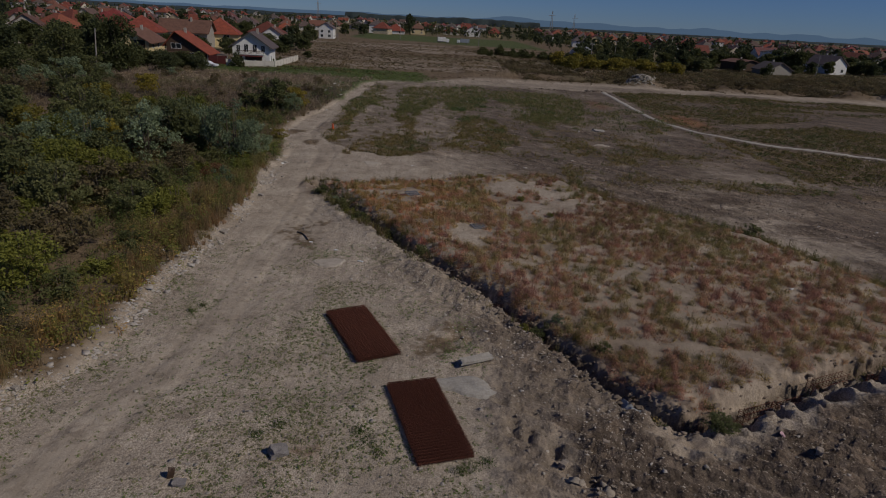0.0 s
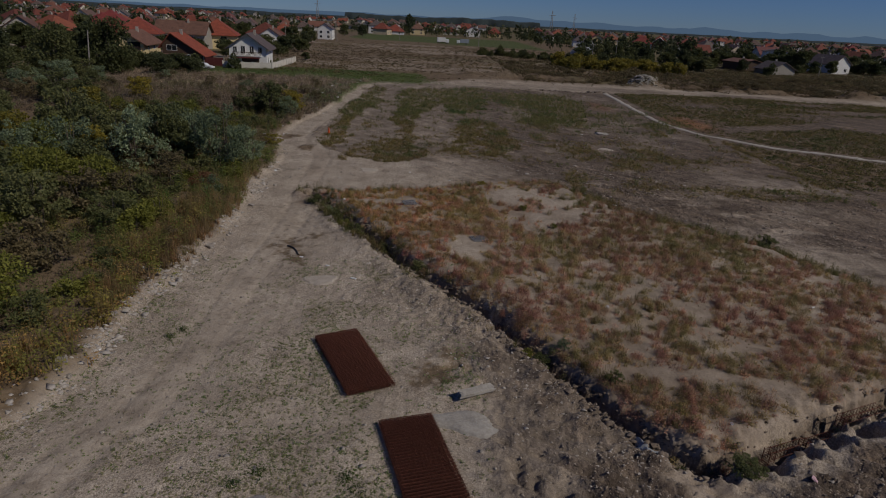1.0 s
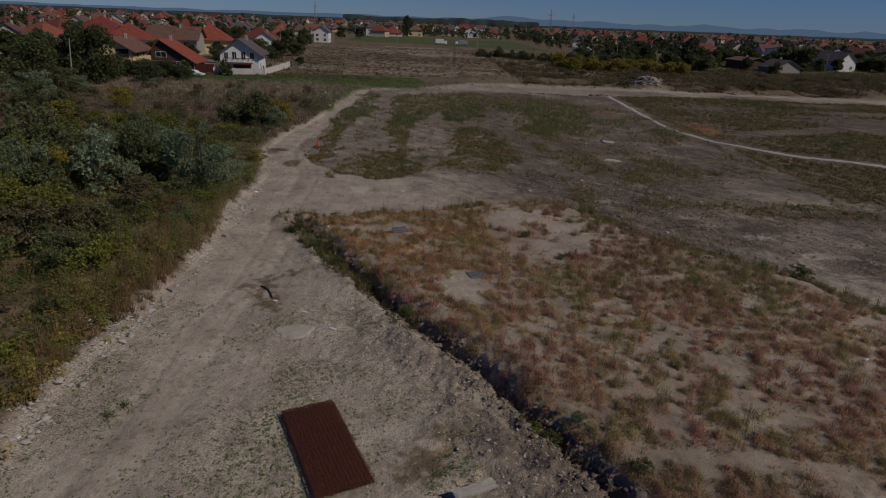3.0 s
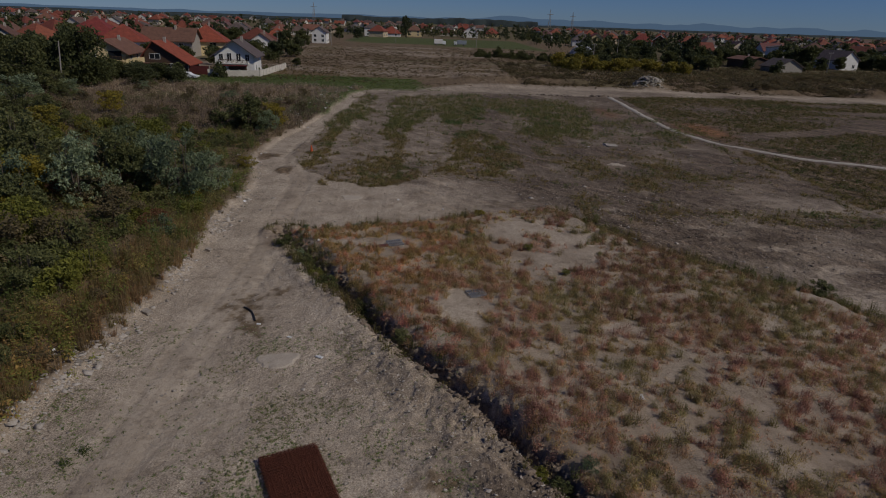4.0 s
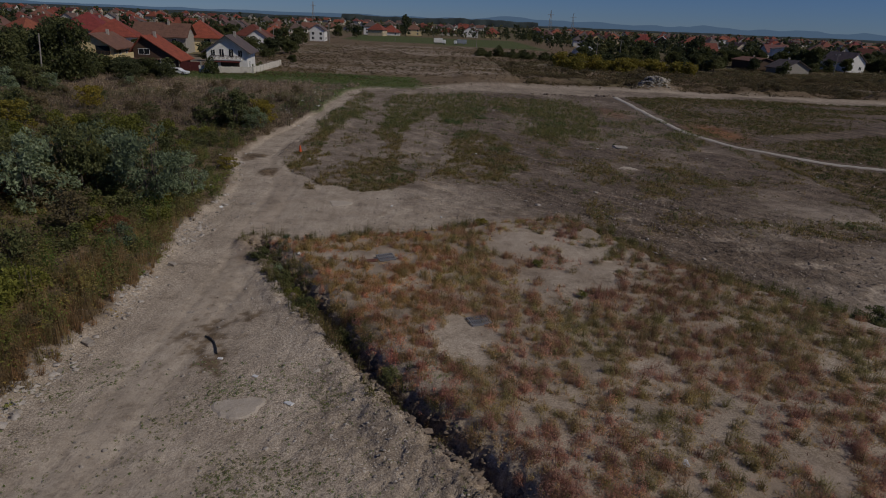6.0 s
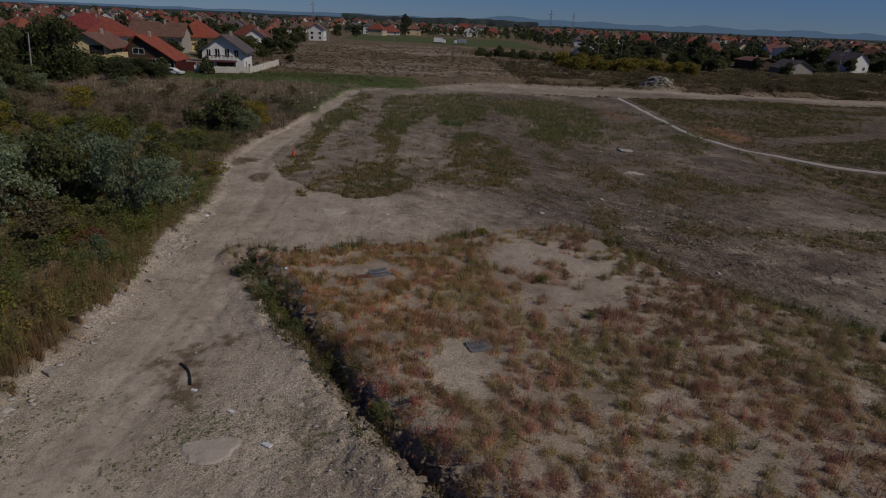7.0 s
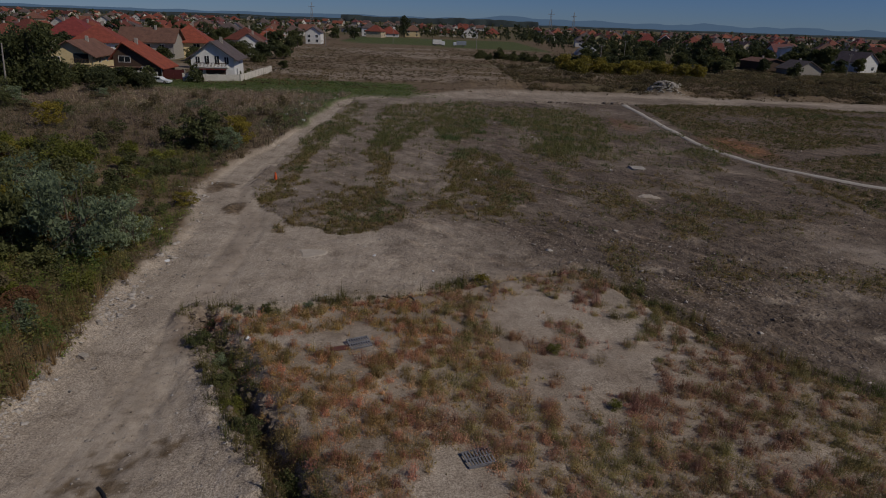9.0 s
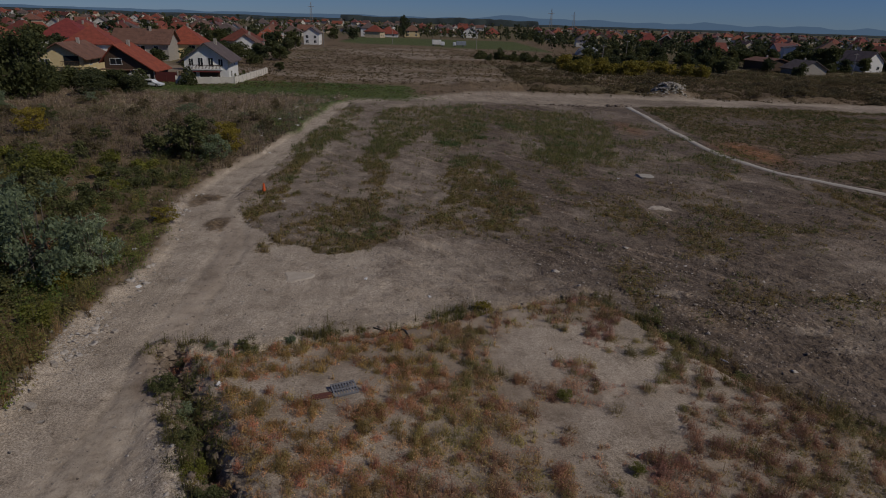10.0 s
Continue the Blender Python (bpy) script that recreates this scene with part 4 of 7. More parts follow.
px, py = scatter(25, 230, 160, 300, 26000, lambda x, y: heights(x, y)[3]["beyond"] * smooth(300, 230, y - 0.2 * np.maximum(x - 60, 0)) * smooth(0.3, 0.5, fbm(x, y * 1.5, 0.06, 3, 77)))
tufts("weedy_bank", px, py, tones(px, py, [(0.13, 0.105, 0.06), (0.16, 0.125, 0.07), (0.1, 0.085, 0.05), (0.11, 0.11, 0.05), (0.2, 0.15, 0.085)], 93, 0.06), spread(px, 0.4, 1.3), spread(px, 0.5, 1.3), 4, 9, 0.05, 0.2, "tall brown dry weeds of the rough ground before the gardens", "weeds")
px, py = scatter(-75, 5, 146, 182, 4500, lambda x, y: heights(x, y)[3]["turf"])
tufts("green_grass", px, py, tones(px, py, [(0.11, 0.165, 0.05), (0.15, 0.2, 0.06), (0.19, 0.21, 0.08)], 87, 0.1), spread(px, 0.1, 0.35), spread(px, 0.4, 0.9), 4, 8, 0.04, 0.13, "short green grass before the garden walls", "grass")

px, py = scatter(-16, 3, 12, 38, 24000, lambda x, y: (0.12 + 0.88 * smooth(0.34, 0.66, fbm(x, y, 0.45, 4, 78) + 0.2 * np.exp(-(((x + 4.5) / 3.5) ** 2 + ((y - 24) / 8) ** 2)) - 0.06)) * (1 - 0.85 * np.exp(-((x - along_y(y, ROAD_L) - 4.3) / 1.5) ** 2)) * (heights(x, y)[3]["left"] < 0.3))
tufts("seedlings", px, py, tones(px, py, [(0.27, 0.27, 0.14), (0.2, 0.25, 0.1), (0.3, 0.29, 0.16), (0.17, 0.22, 0.08), (0.24, 0.3, 0.13)], 79, 0.5), spread(px, 0.03, 0.1), spread(px, 0.05, 0.2), 2, 8, 0.008, 0.034, "tiny sparse green seedlings on the gravel", "weeds")
px = np.array([-4.9, -5.6, 2.0, 2.6, 1.6, -1.6, -1.2, -2.0, 9.6, 11.5, 12.2, 11.9, -11.2, -10.9, 5.8, 6.2])
py = np.array([18.9, 18.3, 17.0, 17.3, 16.8, 18.3, 17.6, 18.8, 20.0, 19.5, 19.9, 19.2, 27.6, 28.3, 27.6, 27.1])
wx = np.array([10.4, 10.9, 9.9, 10.6, 8.3, 7.6, 5.4, 9.2, 13.1, 14.0, 3.2, 1.9])
wy = np.array([22.4, 22.0, 22.9, 22.8, 25.0, 26.0, 29.6, 24.0, 22.3, 23.4, 32.6, 34.6])
tufts("weed_mounds", wx, wy, tones(wx, wy, [(0.2, 0.16, 0.06), (0.24, 0.16, 0.075), (0.17, 0.16, 0.055)], 73), spread(wx, 0.35, 0.75), spread(wx, 0.45, 0.8), 70, 150, 0.009, 0.034, "olive-brown bushy weed mounds at the plot's corner", "weeds")
tufts("green_clumps", px, py, tones(px, py, [(0.07, 0.11, 0.03), (0.1, 0.13, 0.04)], 80), spread(px, 0.18, 0.4), spread(px, 0.3, 0.55), 40, 110, 0.01, 0.035, "fresh green weed clumps beside the mesh stacks", "weeds")

# ---- stones and clods as joined lumps ----


def lumps(name, px, py, size, mat, label, category):
    pz = heights(px, py)[0]
    o = np.array([(1, 0, 0), (-1, 0, 0), (0, 1, 0), (0, -1, 0), (0, 0, 0.8), (0, 0, -0.8), (0.6, 0.6, 0.5), (-0.6, 0.6, 0.5), (-0.6, -0.6, 0.5), (0.6, -0.6, 0.5)])
    f = np.array([(6, 4, 9), (6, 7, 4), (7, 8, 4), (8, 9, 4), (0, 6, 9), (2, 7, 6), (1, 8, 7), (3, 9, 8), (0, 2, 6), (2, 1, 7), (1, 3, 8), (3, 0, 9)])
    k = len(px)
    v = o[None] * size[:, None, None] * rng.uniform(0.6, 1.25, (k, 10, 3))
    a = rng.uniform(0, 2 * np.pi, k)
    c, s = np.cos(a)[:, None], np.sin(a)[:, None]
    vx, vy = v[..., 0] * c - v[..., 1] * s, v[..., 0] * s + v[..., 1] * c
    v = np.stack([vx + px[:, None], vy * 0.8 + py[:, None], v[..., 2] * 0.62 + pz[:, None] + size[:, None] * 0.05], -1)
    ff = (f[None] + 10 * np.arange(k)[:, None, None]).reshape(-1, 3)
    v = v + rng.normal(0, 0.17, v.shape) * size[:, None, None]
    return tagged(new(name, raw(name, v.reshape(-1, 3), ff, mat)), label, category, kind="stuff")


px, py = scatter(-16, 26, 14, 66, 60000, lambda x, y: (lambda m: (m["turned"] * 0.08 + (1 - m["left"]) * (~m["plot"]) * 0.06) * (1 - m["path"]))(heights(x, y)[3]))
lumps("clods", px, py, rng.gamma(1.1, 0.01, len(px)) + 0.01, M_DARKCLOD, "loose dark clods of turned soil", "soil")
def crumbs(name, px, py, size, mat, label):
    """Very small angular lumps of soil."""
    k = len(px)
    pz = heights(px, py)[0]
    o = np.array([(1, 0, -0.3), (-0.5, 0.87, -0.3), (-0.5, -0.87, -0.3), (0, 0, 0.5)])
    v = o[None] * size[:, None, None] * rng.uniform(0.6, 1.4, (k, 4, 3))
    a = rng.uniform(0, 2 * np.pi, k)[:, None]
    v = np.stack([v[..., 0] * np.cos(a) - v[..., 1] * np.sin(a) + px[:, None], v[..., 0] * np.sin(a) + v[..., 1] * np.cos(a) + py[:, None], v[..., 2] + pz[:, None]], -1)
    f = (np.array([(0, 1, 3), (1, 2, 3), (2, 0, 3)])[None] + 4 * np.arange(k)[:, None, None]).reshape(-1, 3)
    return tagged(new(name, raw(name, v.reshape(-1, 3), f, mat)), label, "soil", kind="stuff")


px, py = scatter(-16, 24, 14, 48, 100000, lambda x, y: (lambda m: (0.14 + m["turned"] * 0.5) * (1 - m["left"]) * (~m["plot"]))(heights(x, y)[3]))
crumbs("soil_crumbs", px, py, rng.gamma(1.6, 0.014, len(px)) + 0.014, M_SOILBIT, "fine crumbs of loose dry soil")
px, py = scatter(-10, 31, 18, 62, 48000, lambda x, y: (lambda m: smooth(0.95, 0.5, m["dall"]) * np.where(m["dw"] < 1, 0.9, 0.25))(heights(x, y)[3]))
lumps("trench_clods", px, py, np.minimum(rng.gamma(1.4, 0.045, len(px)) + 0.025, 0.2), M_TRENCHCLOD, "dug clods of earth along the trench", "soil")
px, py = scatter(-16, 45, 48, 110, 40000, lambda x, y: (lambda m: (0.2 + m["dark"] * 0.3) * (1 - m["left"]) * (~m["plot"]))(heights(x, y)[3]))
crumbs("field_crumbs", px, py, rng.gamma(1.4, 0.022, len(px)) + 0.02, M_DARKCLOD, "crumbs of dry soil on the dark field")
px, py = scatter(-17, 20, 14, 75, 170000, lambda x, y: (lambda m: np.exp(-((x - along_y(y, ROAD_L) - 0.5) / 0.9) ** 2) * 0.2 + m["road"] * (~m["plot"]) * 0.05)(heights(x, y)[3]))
lumps("gravel_stones", px, py, rng.gamma(1.2, 0.02, len(px)) + 0.013, M_STONE, "pale gravel stones scattered along the dirt track", "gravel")
px, py = scatter(-12, 60, 44, 140, 60000, lambda x, y: (lambda m: (m["dark"] * 0.07 + 0.015) * (1 - m["plot"]) * (1 - m["left"]))(heights(x, y)[3]))
lumps("field_stones", px, py, rng.gamma(1.2, 0.026, len(px)) + 0.02, M_LITTERSTONE, "stones and rubble bits strewn over the dark field", "gravel")

px, py = scatter(12, 70, 42, 135, 60000, lambda x, y: (lambda m: m["dark"] * (1 - m["plot"]) * (1 - m["path"]) * 0.3 * smooth(0.4, 0.65, fbm(x * 0.5, y, 0.3, 3, 97)))(heights(x, y)[3]))
lumps("field_clods", px, py, rng.gamma(1.1, 0.028, len(px)) + 0.022, M_DARKCLOD, "rough clods of earth on the dark field", "soil")
px, py = scatter(12, 48, 42, 92, 16000, lambda x, y: (lambda m: (1 - m["plot"]) * (1 - m["path"]) * 0.3 * smooth(13, 19, x - 0.12 * (y - 60)) * smooth(0.5, 0.62, fbm(x * 0.6, y, 0.35, 4, 101)))(heights(x, y)[3]))
lumps("broken_clods", px, py, np.minimum(rng.gamma(1.5, 0.03, len(px)) + 0.03, 0.16), M_DARKCLOD, "larger clods of broken earth on the dark field", "soil")

px, py = scatter(-9, 11, 16, 52, 9000, lambda x, y: (lambda m: smooth(6.0, 2.0, m["dw"]) * (~m["plot"]) * 0.25 * smooth(0.45, 0.6, fbm(x, y, 0.35, 3, 99)))(heights(x, y)[3]))
lumps("strip_stones", px, py, np.minimum(rng.gamma(1.2, 0.026, len(px)) + 0.02, 0.13), M_LITTERSTONE, "pale stones scattered on the tracked ground by the trench", "gravel")
px, py = scatter(-9, 9, 17, 46, 60000, lambda x, y: (lambda m: smooth(5.5, 1.5, m["dw"]) * (~m["plot"]) * 0.4 * smooth(0.42, 0.6, fbm(x, y, 0.4, 3, 59)))(heights(x, y)[3]))
crumbs("pale_grit", px, py, rng.gamma(1.2, 0.017, len(px)) + 0.01, M_LITTERSTONE, "pale grit and pebbles on the tracked ground")
px, py = scatter(6, 60, 42, 108, 90000, lambda x, y: (lambda m: (1 - m["plot"]) * (1 - m["path"]) * 0.6 * smooth(0.48, 0.72, fbm(x * 0.7, y, 0.24, 5, 98)) * smooth(112, 70, y))(heights(x, y)[3]))
crumbs("field_rubble", px, py, np.minimum(rng.gamma(1.2, 0.028, len(px)) + 0.02, 0.13), M_SOILBIT, "scattered pale rubble and broken clods on the dark field")
px, py = scatter(-10, 11.5, 19, 54, 34000, lambda x, y: (lambda m: smooth(1.0, 0.5, m["dw"]) * (0.3 + 0.7 * (fbm(x, y, 0.5, 2, 55) > 0.48)))(heights(x, y)[3]))
lumps("wall_clods", px, py, np.minimum(rng.gamma(1.5, 0.045, len(px)) + 0.03, 0.2), M_TRENCHCLOD, "dark clods and broken earth in the trench", "soil")
M_BANK = surface("dry_bank_earth", (0.27, 0.222, 0.175), (0.4, 0.34, 0.275), 3, 0.95, 0, 0.02)
px, py = scatter(-12, 12, 19, 55, 16000, lambda x, y: (lambda m: np.exp(-((m["dw"] - 1.05) / 0.28) ** 2) * (~m["plot"]) * (0.25 + 0.75 * (fbm(x, y, 0.6, 2, 58) > 0.5)))(heights(x, y)[3]))
wx, wy = scatter(-11, 12, 19, 55, 9000, lambda x, y: (lambda m: smooth(0.9, 0.55, m["dw"]) * (fbm(x, y, 0.7, 2, 56) > 0.42))(heights(x, y)[3]))
lumps("fallen_clods", wx, wy, np.minimum(rng.gamma(1.5, 0.04, len(wx)) + 0.025, 0.14), M_TRENCHCLOD, "clods fallen into the trench", "soil")
lumps("bank_clods", px, py, np.minimum(rng.gamma(1.1, 0.024, len(px)) + 0.015, 0.09), M_BANK, "dry pale clods broken off along the trench bank", "soil")

# ---- trees and shrubs ----


def leaf_mesh(name, centres, radii, count, size, aspect, mat, seed):
    """Leaves on and in clumps: each leaf a small pointed blade."""
    r = np.random.default_rng(seed)
    c = np.array(centres)
    own = r.choice(len(c), count, p=np.array(radii) ** 2 / np.sum(np.array(radii) ** 2))
    d = r.normal(0, 1, (count, 3))
    d /= np.linalg.norm(d, axis=1)[:, None]
    p = c[own] + d * (np.array(radii)[own] * r.uniform(0.35, 1.15, count) ** 0.6)[:, None] * np.array((1, 1, 0.85))
    u = d + r.normal(0, 0.7, (count, 3))
    u /= np.linalg.norm(u, axis=1)[:, None]
    v = np.cross(u, r.normal(0, 1, (count, 3)))
    v /= np.linalg.norm(v, axis=1)[:, None]
    s = size * r.uniform(0.6, 1.4, count)[:, None]
    n = np.cross(u, v)
    tri = np.stack([p - u * s, p + u * s * 0.7 + v * s * aspect, p + u * s * 0.5 - v * s * aspect + n * s * 0.2], 1).reshape(-1, 3)
    tri[:, 2] = np.maximum(tri[:, 2], 0.02)
    return raw(name, tri, np.arange(3 * count).reshape(-1, 3), mat)


def clumps(width, low, high, n, seed, taper=0.5, fat=0.36):
    """Centres and radii of leaf clumps with an uneven outline."""
    r = np.random.default_rng(seed)
    c, q = [], []
    for k in range(n):
        f = r.uniform(0, 1)
        z = low + (high - low) * f
        w = width * (1 - taper * abs(f - 0.35) * 1.6) * math.sqrt(r.uniform(0.02, 1))
        a = r.uniform(0, 2 * math.pi)
        c.append((w * math.cos(a), w * math.sin(a), z))
        q.append(r.uniform(0.55, 1.1) * width * fat)
    return c, q


def plant(name, width, tall, kind, leaves, size, aspect, seed, label, category, trunk=0.1, low=0.3, n=22, stems=1, taper=0.5, fat=0.36):
    """A tree or shrub of unit form, kept as the pattern that copies are made from."""
    top = empty(name, pose(0, 0, 0), label, category)
    c, q = clumps(width, tall * low, tall * 0.9, n, seed, taper, fat)
    r = random.Random(seed)
    for s in range(stems):
        bm = bmesh.new()
        sx, sy = (r.uniform(-0.25, 0.25) * width, r.uniform(-0.25, 0.25) * width) if stems > 1 else (0, 0)
        mid = (sx + r.uniform(-0.1, 0.1) * width, sy + r.uniform(-0.1, 0.1) * width, tall * 0.45)
        rod(bm, (sx, sy, -0.3), mid, trunk, trunk * 0.7, 7)
        rod(bm, mid, (mid[0] * 1.3, mid[1] * 1.3, tall * 0.85), trunk * 0.7, trunk * 0.2, 6)
        for k in range(5):
            t = c[(s * 5 + k) % len(c)]
            f = r.uniform(0.35, 0.9)
            rod(bm, (mid[0] * f + sx * (1 - f), mid[1] * f + sy * (1 - f), tall * 0.45 * f), t, trunk * 0.4, trunk * 0.12, 5, False)
        part("trunk" if stems == 1 else "stem", bm, M_BARK, top)
    cr = new("crown", leaf_mesh("crown", c, q, leaves, size, aspect, LEAF[kind], seed))
    cr.parent = top
    return top


PATTERNS = {}


def put_plant(key, x, y, scale=1.0, tall=1.0, turn=None, label=""):
    ob = PATTERNS[key]
    turn = rng.uniform(0, 360) if turn is None else turn
    m = pose(x, y, ground_z(x, y) - 0.05, 0, 0, turn)
    if key not in USED:
        USED.add(key)
        ob.scale = (scale, scale, scale * tall)
        ob.matrix_basis = m @ Matrix.Diagonal((scale, scale, scale * tall, 1))
        made = ob
    else:
        made = copy_thing(ob, m)
        made.matrix_basis = m @ Matrix.Diagonal((scale, scale, scale * tall, 1))
    if label:
        tagged(made, label)
    return made


USED = set()
SHRUB = [("olive", "olive_shrub", "silver-green leafy shrub in the dry scrub"), ("green", "green_shrub", "dense dark green shrub in the scrub"), ("yellow", "yellow_shrub", "small shrub with yellowing autumn leaves"), ("brown", "dry_shrub", "half-bare brown shrub among dry grass")]
for kind, nm, lab in SHRUB:
    for k in range(3):
        narrow = 0.38 if kind == "olive" else 0.6
        PATTERNS[kind + str(k)] = plant(nm, 1.7, 3.4, kind, 3400 if kind in ("olive", "green") else 2400, 0.1, narrow, 100 + 7 * k + len(kind), lab, "shrub", 0.045, 0.12, 64, 3, 0.35, 0.2)
PATTERNS["lime0"] = plant("lime_shrub", 1.7, 3.4, "lime", 3600, 0.09, 0.6, 147, "bright yellow-green leafy shrub in the scrub", "shrub", 0.045, 0.16, 26, 3, 0.35)
PATTERNS["russet0"] = plant("russet_shrub", 1.5, 2.0, "russet", 2600, 0.09, 0.5, 141, "low russet shrub with dry leaves in the scrub", "shrub", 0.03, 0.2, 16, 4)
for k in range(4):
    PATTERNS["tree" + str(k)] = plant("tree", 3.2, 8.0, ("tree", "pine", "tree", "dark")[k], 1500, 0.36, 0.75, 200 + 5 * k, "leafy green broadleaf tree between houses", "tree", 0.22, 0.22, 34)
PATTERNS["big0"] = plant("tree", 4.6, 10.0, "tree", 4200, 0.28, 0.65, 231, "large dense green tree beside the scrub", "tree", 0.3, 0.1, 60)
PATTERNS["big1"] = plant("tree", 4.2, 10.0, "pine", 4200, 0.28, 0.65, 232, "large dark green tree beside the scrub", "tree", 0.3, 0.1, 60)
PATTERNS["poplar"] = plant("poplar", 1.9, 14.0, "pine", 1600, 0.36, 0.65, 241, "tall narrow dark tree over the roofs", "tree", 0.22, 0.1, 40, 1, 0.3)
PATTERNS["hedge"] = plant("bush", 2.4, 3.2, "tree", 900, 0.26, 0.65, 251, "round green bush in a hedge row", "bush", 0.08, 0.1, 20, 2)
PATTERNS["hedgeyellow"] = plant("bush", 2.6, 3.4, "yellow", 900, 0.26, 0.65, 252, "yellow-green bush at the field's edge", "bush", 0.08, 0.1, 20, 2)
PATTERNS["hedgebrown"] = plant("bush", 2.0, 2.0, "brown", 800, 0.2, 0.5, 253, "brown dry bush on rough ground", "bush", 0.05, 0.1, 16, 2)

# the shrubs that stand out: pattern, place, scale, stretch of height
for key, x, y, s, t in [
    ("olive0", -24.6, 55.6, 1.55, 1.1), ("olive1", -18.4, 58.2, 1.4, 1.2), ("olive2", -21.6, 60.5, 1.15, 1.3), ("olive0", -26.5, 67.0, 1.3, 1.0), ("olive1", -28.6, 52.5, 1.3, 1.1), ("olive2", -17.0, 60.6, 1.0, 1.1),
    ("olive2", -24.5, 65.0, 1.0, 1.0), ("green0", -21.5, 91.0, 1.5, 0.95), ("green1", -24.5, 92.0, 1.4, 0.8), ("brown0", -22.8, 93.5, 1.4, 0.9), ("olive0", -19.6, 90.4, 1.1, 0.8), ("yellow0", -19.4, 95.5, 0.9, 0.9), ("yellow1", -21.5, 100, 1.0, 0.8),
    ("yellow2", -38.6, 83.5, 0.9, 0.7), ("yellow0", -41.8, 80.5, 1.3, 0.95), ("yellow1", -44.9, 102, 1.2, 0.8), ("yellow2", -27.0, 49.5, 1.2, 0.75), ("yellow0", -24.0, 62.0, 0.9, 1.2), ("lime0", -19.9, 28.6, 1.05, 0.9), ("lime0", -21.5, 26.8, 0.8, 0.8), ("lime0", -30, 50, 1.2, 0.9), ("lime0", -27.0, 46.5, 1.35, 1.0), ("lime0", -24.2, 47.0, 1.1, 0.95), ("yellow2", -29.0, 55.5, 1.2, 0.9), ("lime0", -33.5, 57.0, 1.4, 0.9), ("lime0", -29.5, 78.0, 1.3, 0.85), ("lime0", -36, 70, 1.3, 0.9),
    ("green0", -25.6, 49.5, 1.2, 1.0), ("green2", -23.0, 58.0, 1.4, 1.25), ("green1", -36.0, 66.0, 1.7, 1.0), ("green2", -32.0, 62.0, 1.4, 1.0), ("green0", -28.0, 59.0, 1.3, 1.0), ("green1", -19.6, 40.4, 0.9, 0.9), ("green2", -24.4, 39.8, 1.2, 1.0), ("green0", -28.5, 43.0, 1.3, 0.95),
    ("green1", -32, 48, 1.5, 0.9), ("olive1", -34, 55, 1.4, 0.9), ("yellow0", -31, 45, 1.1, 0.9), ("brown1", -21.5, 46.5, 1.1, 0.8), ("brown2", -23.5, 44.0, 1.2, 0.8), ("brown0", -20.5, 52.0, 1.0, 0.8), ("brown1", -26.0, 36.0, 1.2, 0.75), ("brown2", -22.5, 33.5, 1.0, 0.7),
    ("russet0", -23.0, 61.0, 1.1, 1.0), ("russet0", -22.0, 63.5, 0.9, 0.9), ("russet0", -18.0, 51.5, 0.7, 0.8), ("russet0", -27, 57, 1.0, 0.9), ("olive2", -58.5, 104, 1.9, 0.75), ("olive1", -62, 101, 1.6, 0.75), ("green0", -46, 88, 1.4, 0.9), ("green2", -52, 92, 1.6, 0.9), ("green1", -40, 72, 1.6, 0.9),
    ("yellow1", -38, 60, 1.2, 1.0), ("green2", -62.5, 120.5, 1.3, 0.9), ("green0", -65.5, 121, 1.4, 0.9), ("olive2", -60, 119, 1.2, 0.8), ("green0", -44, 66, 1.8, 0.9), ("green1", -50, 74, 1.7, 1.0), ("yellow2", -16.6, 70, 0.6, 0.6), ("yellow0", -17.4, 58.0, 0.45, 0.8), ("green1", -17.5, 35.2, 0.5, 0.7),
]:
    put_plant(key, x, y, s * rng.uniform(0.93, 1.07), t)
# lower thicket between them and the track
for kind, nm, lab in (("green", "leafy_bush", "waist-high green bush in the dense scrub"), ("olive", "leafy_bush", "waist-high silver-green bush in the dense scrub"), ("lime", "leafy_bush", "yellow-green bush in the dense scrub"), ("brown", "dry_bush", "dry brown bush in the dense scrub")):
    PATTERNS["low_" + kind] = plant(nm, 1.15, 1.9, kind, 1300, 0.1, 0.5, 300 + len(kind), lab, "bush", 0.025, 0.1, 16, 3, 0.4)
near_spots = []
while len(near_spots) < 130:
    y = 18 + 72 * rng.uniform(0, 1) ** 1.2
    x = along_y(y, ROAD_L) - 1.6 - 26 * rng.uniform(0, 1) ** 1.3
    if any(math.hypot(x - a, y - b) < 1.3 for a, b in near_spots) or fbm(np.array([x]), np.array([y]), 0.12, 3, 94)[0] < 0.42:
        continue
    near_spots.append((x, y))
    v = fbm(np.array([x]), np.array([y]), 0.15, 3, 95)[0] + rng.normal(0, 0.1)
    edge = float(smooth(1.5, 6.0, along_y(y, ROAD_L) - x))
    v = 0.9 if y < 42 and edge < 0.7 and rng.uniform() < 0.75 else v
    put_plant("low_green" if v < 0.5 else ("low_lime" if v < 0.6 else ("low_olive" if v < 0.66 else "low_brown")), x, y, 0.45 + 0.45 * edge + rng.uniform(0, 0.45), rng.uniform(0.7, 1.1))
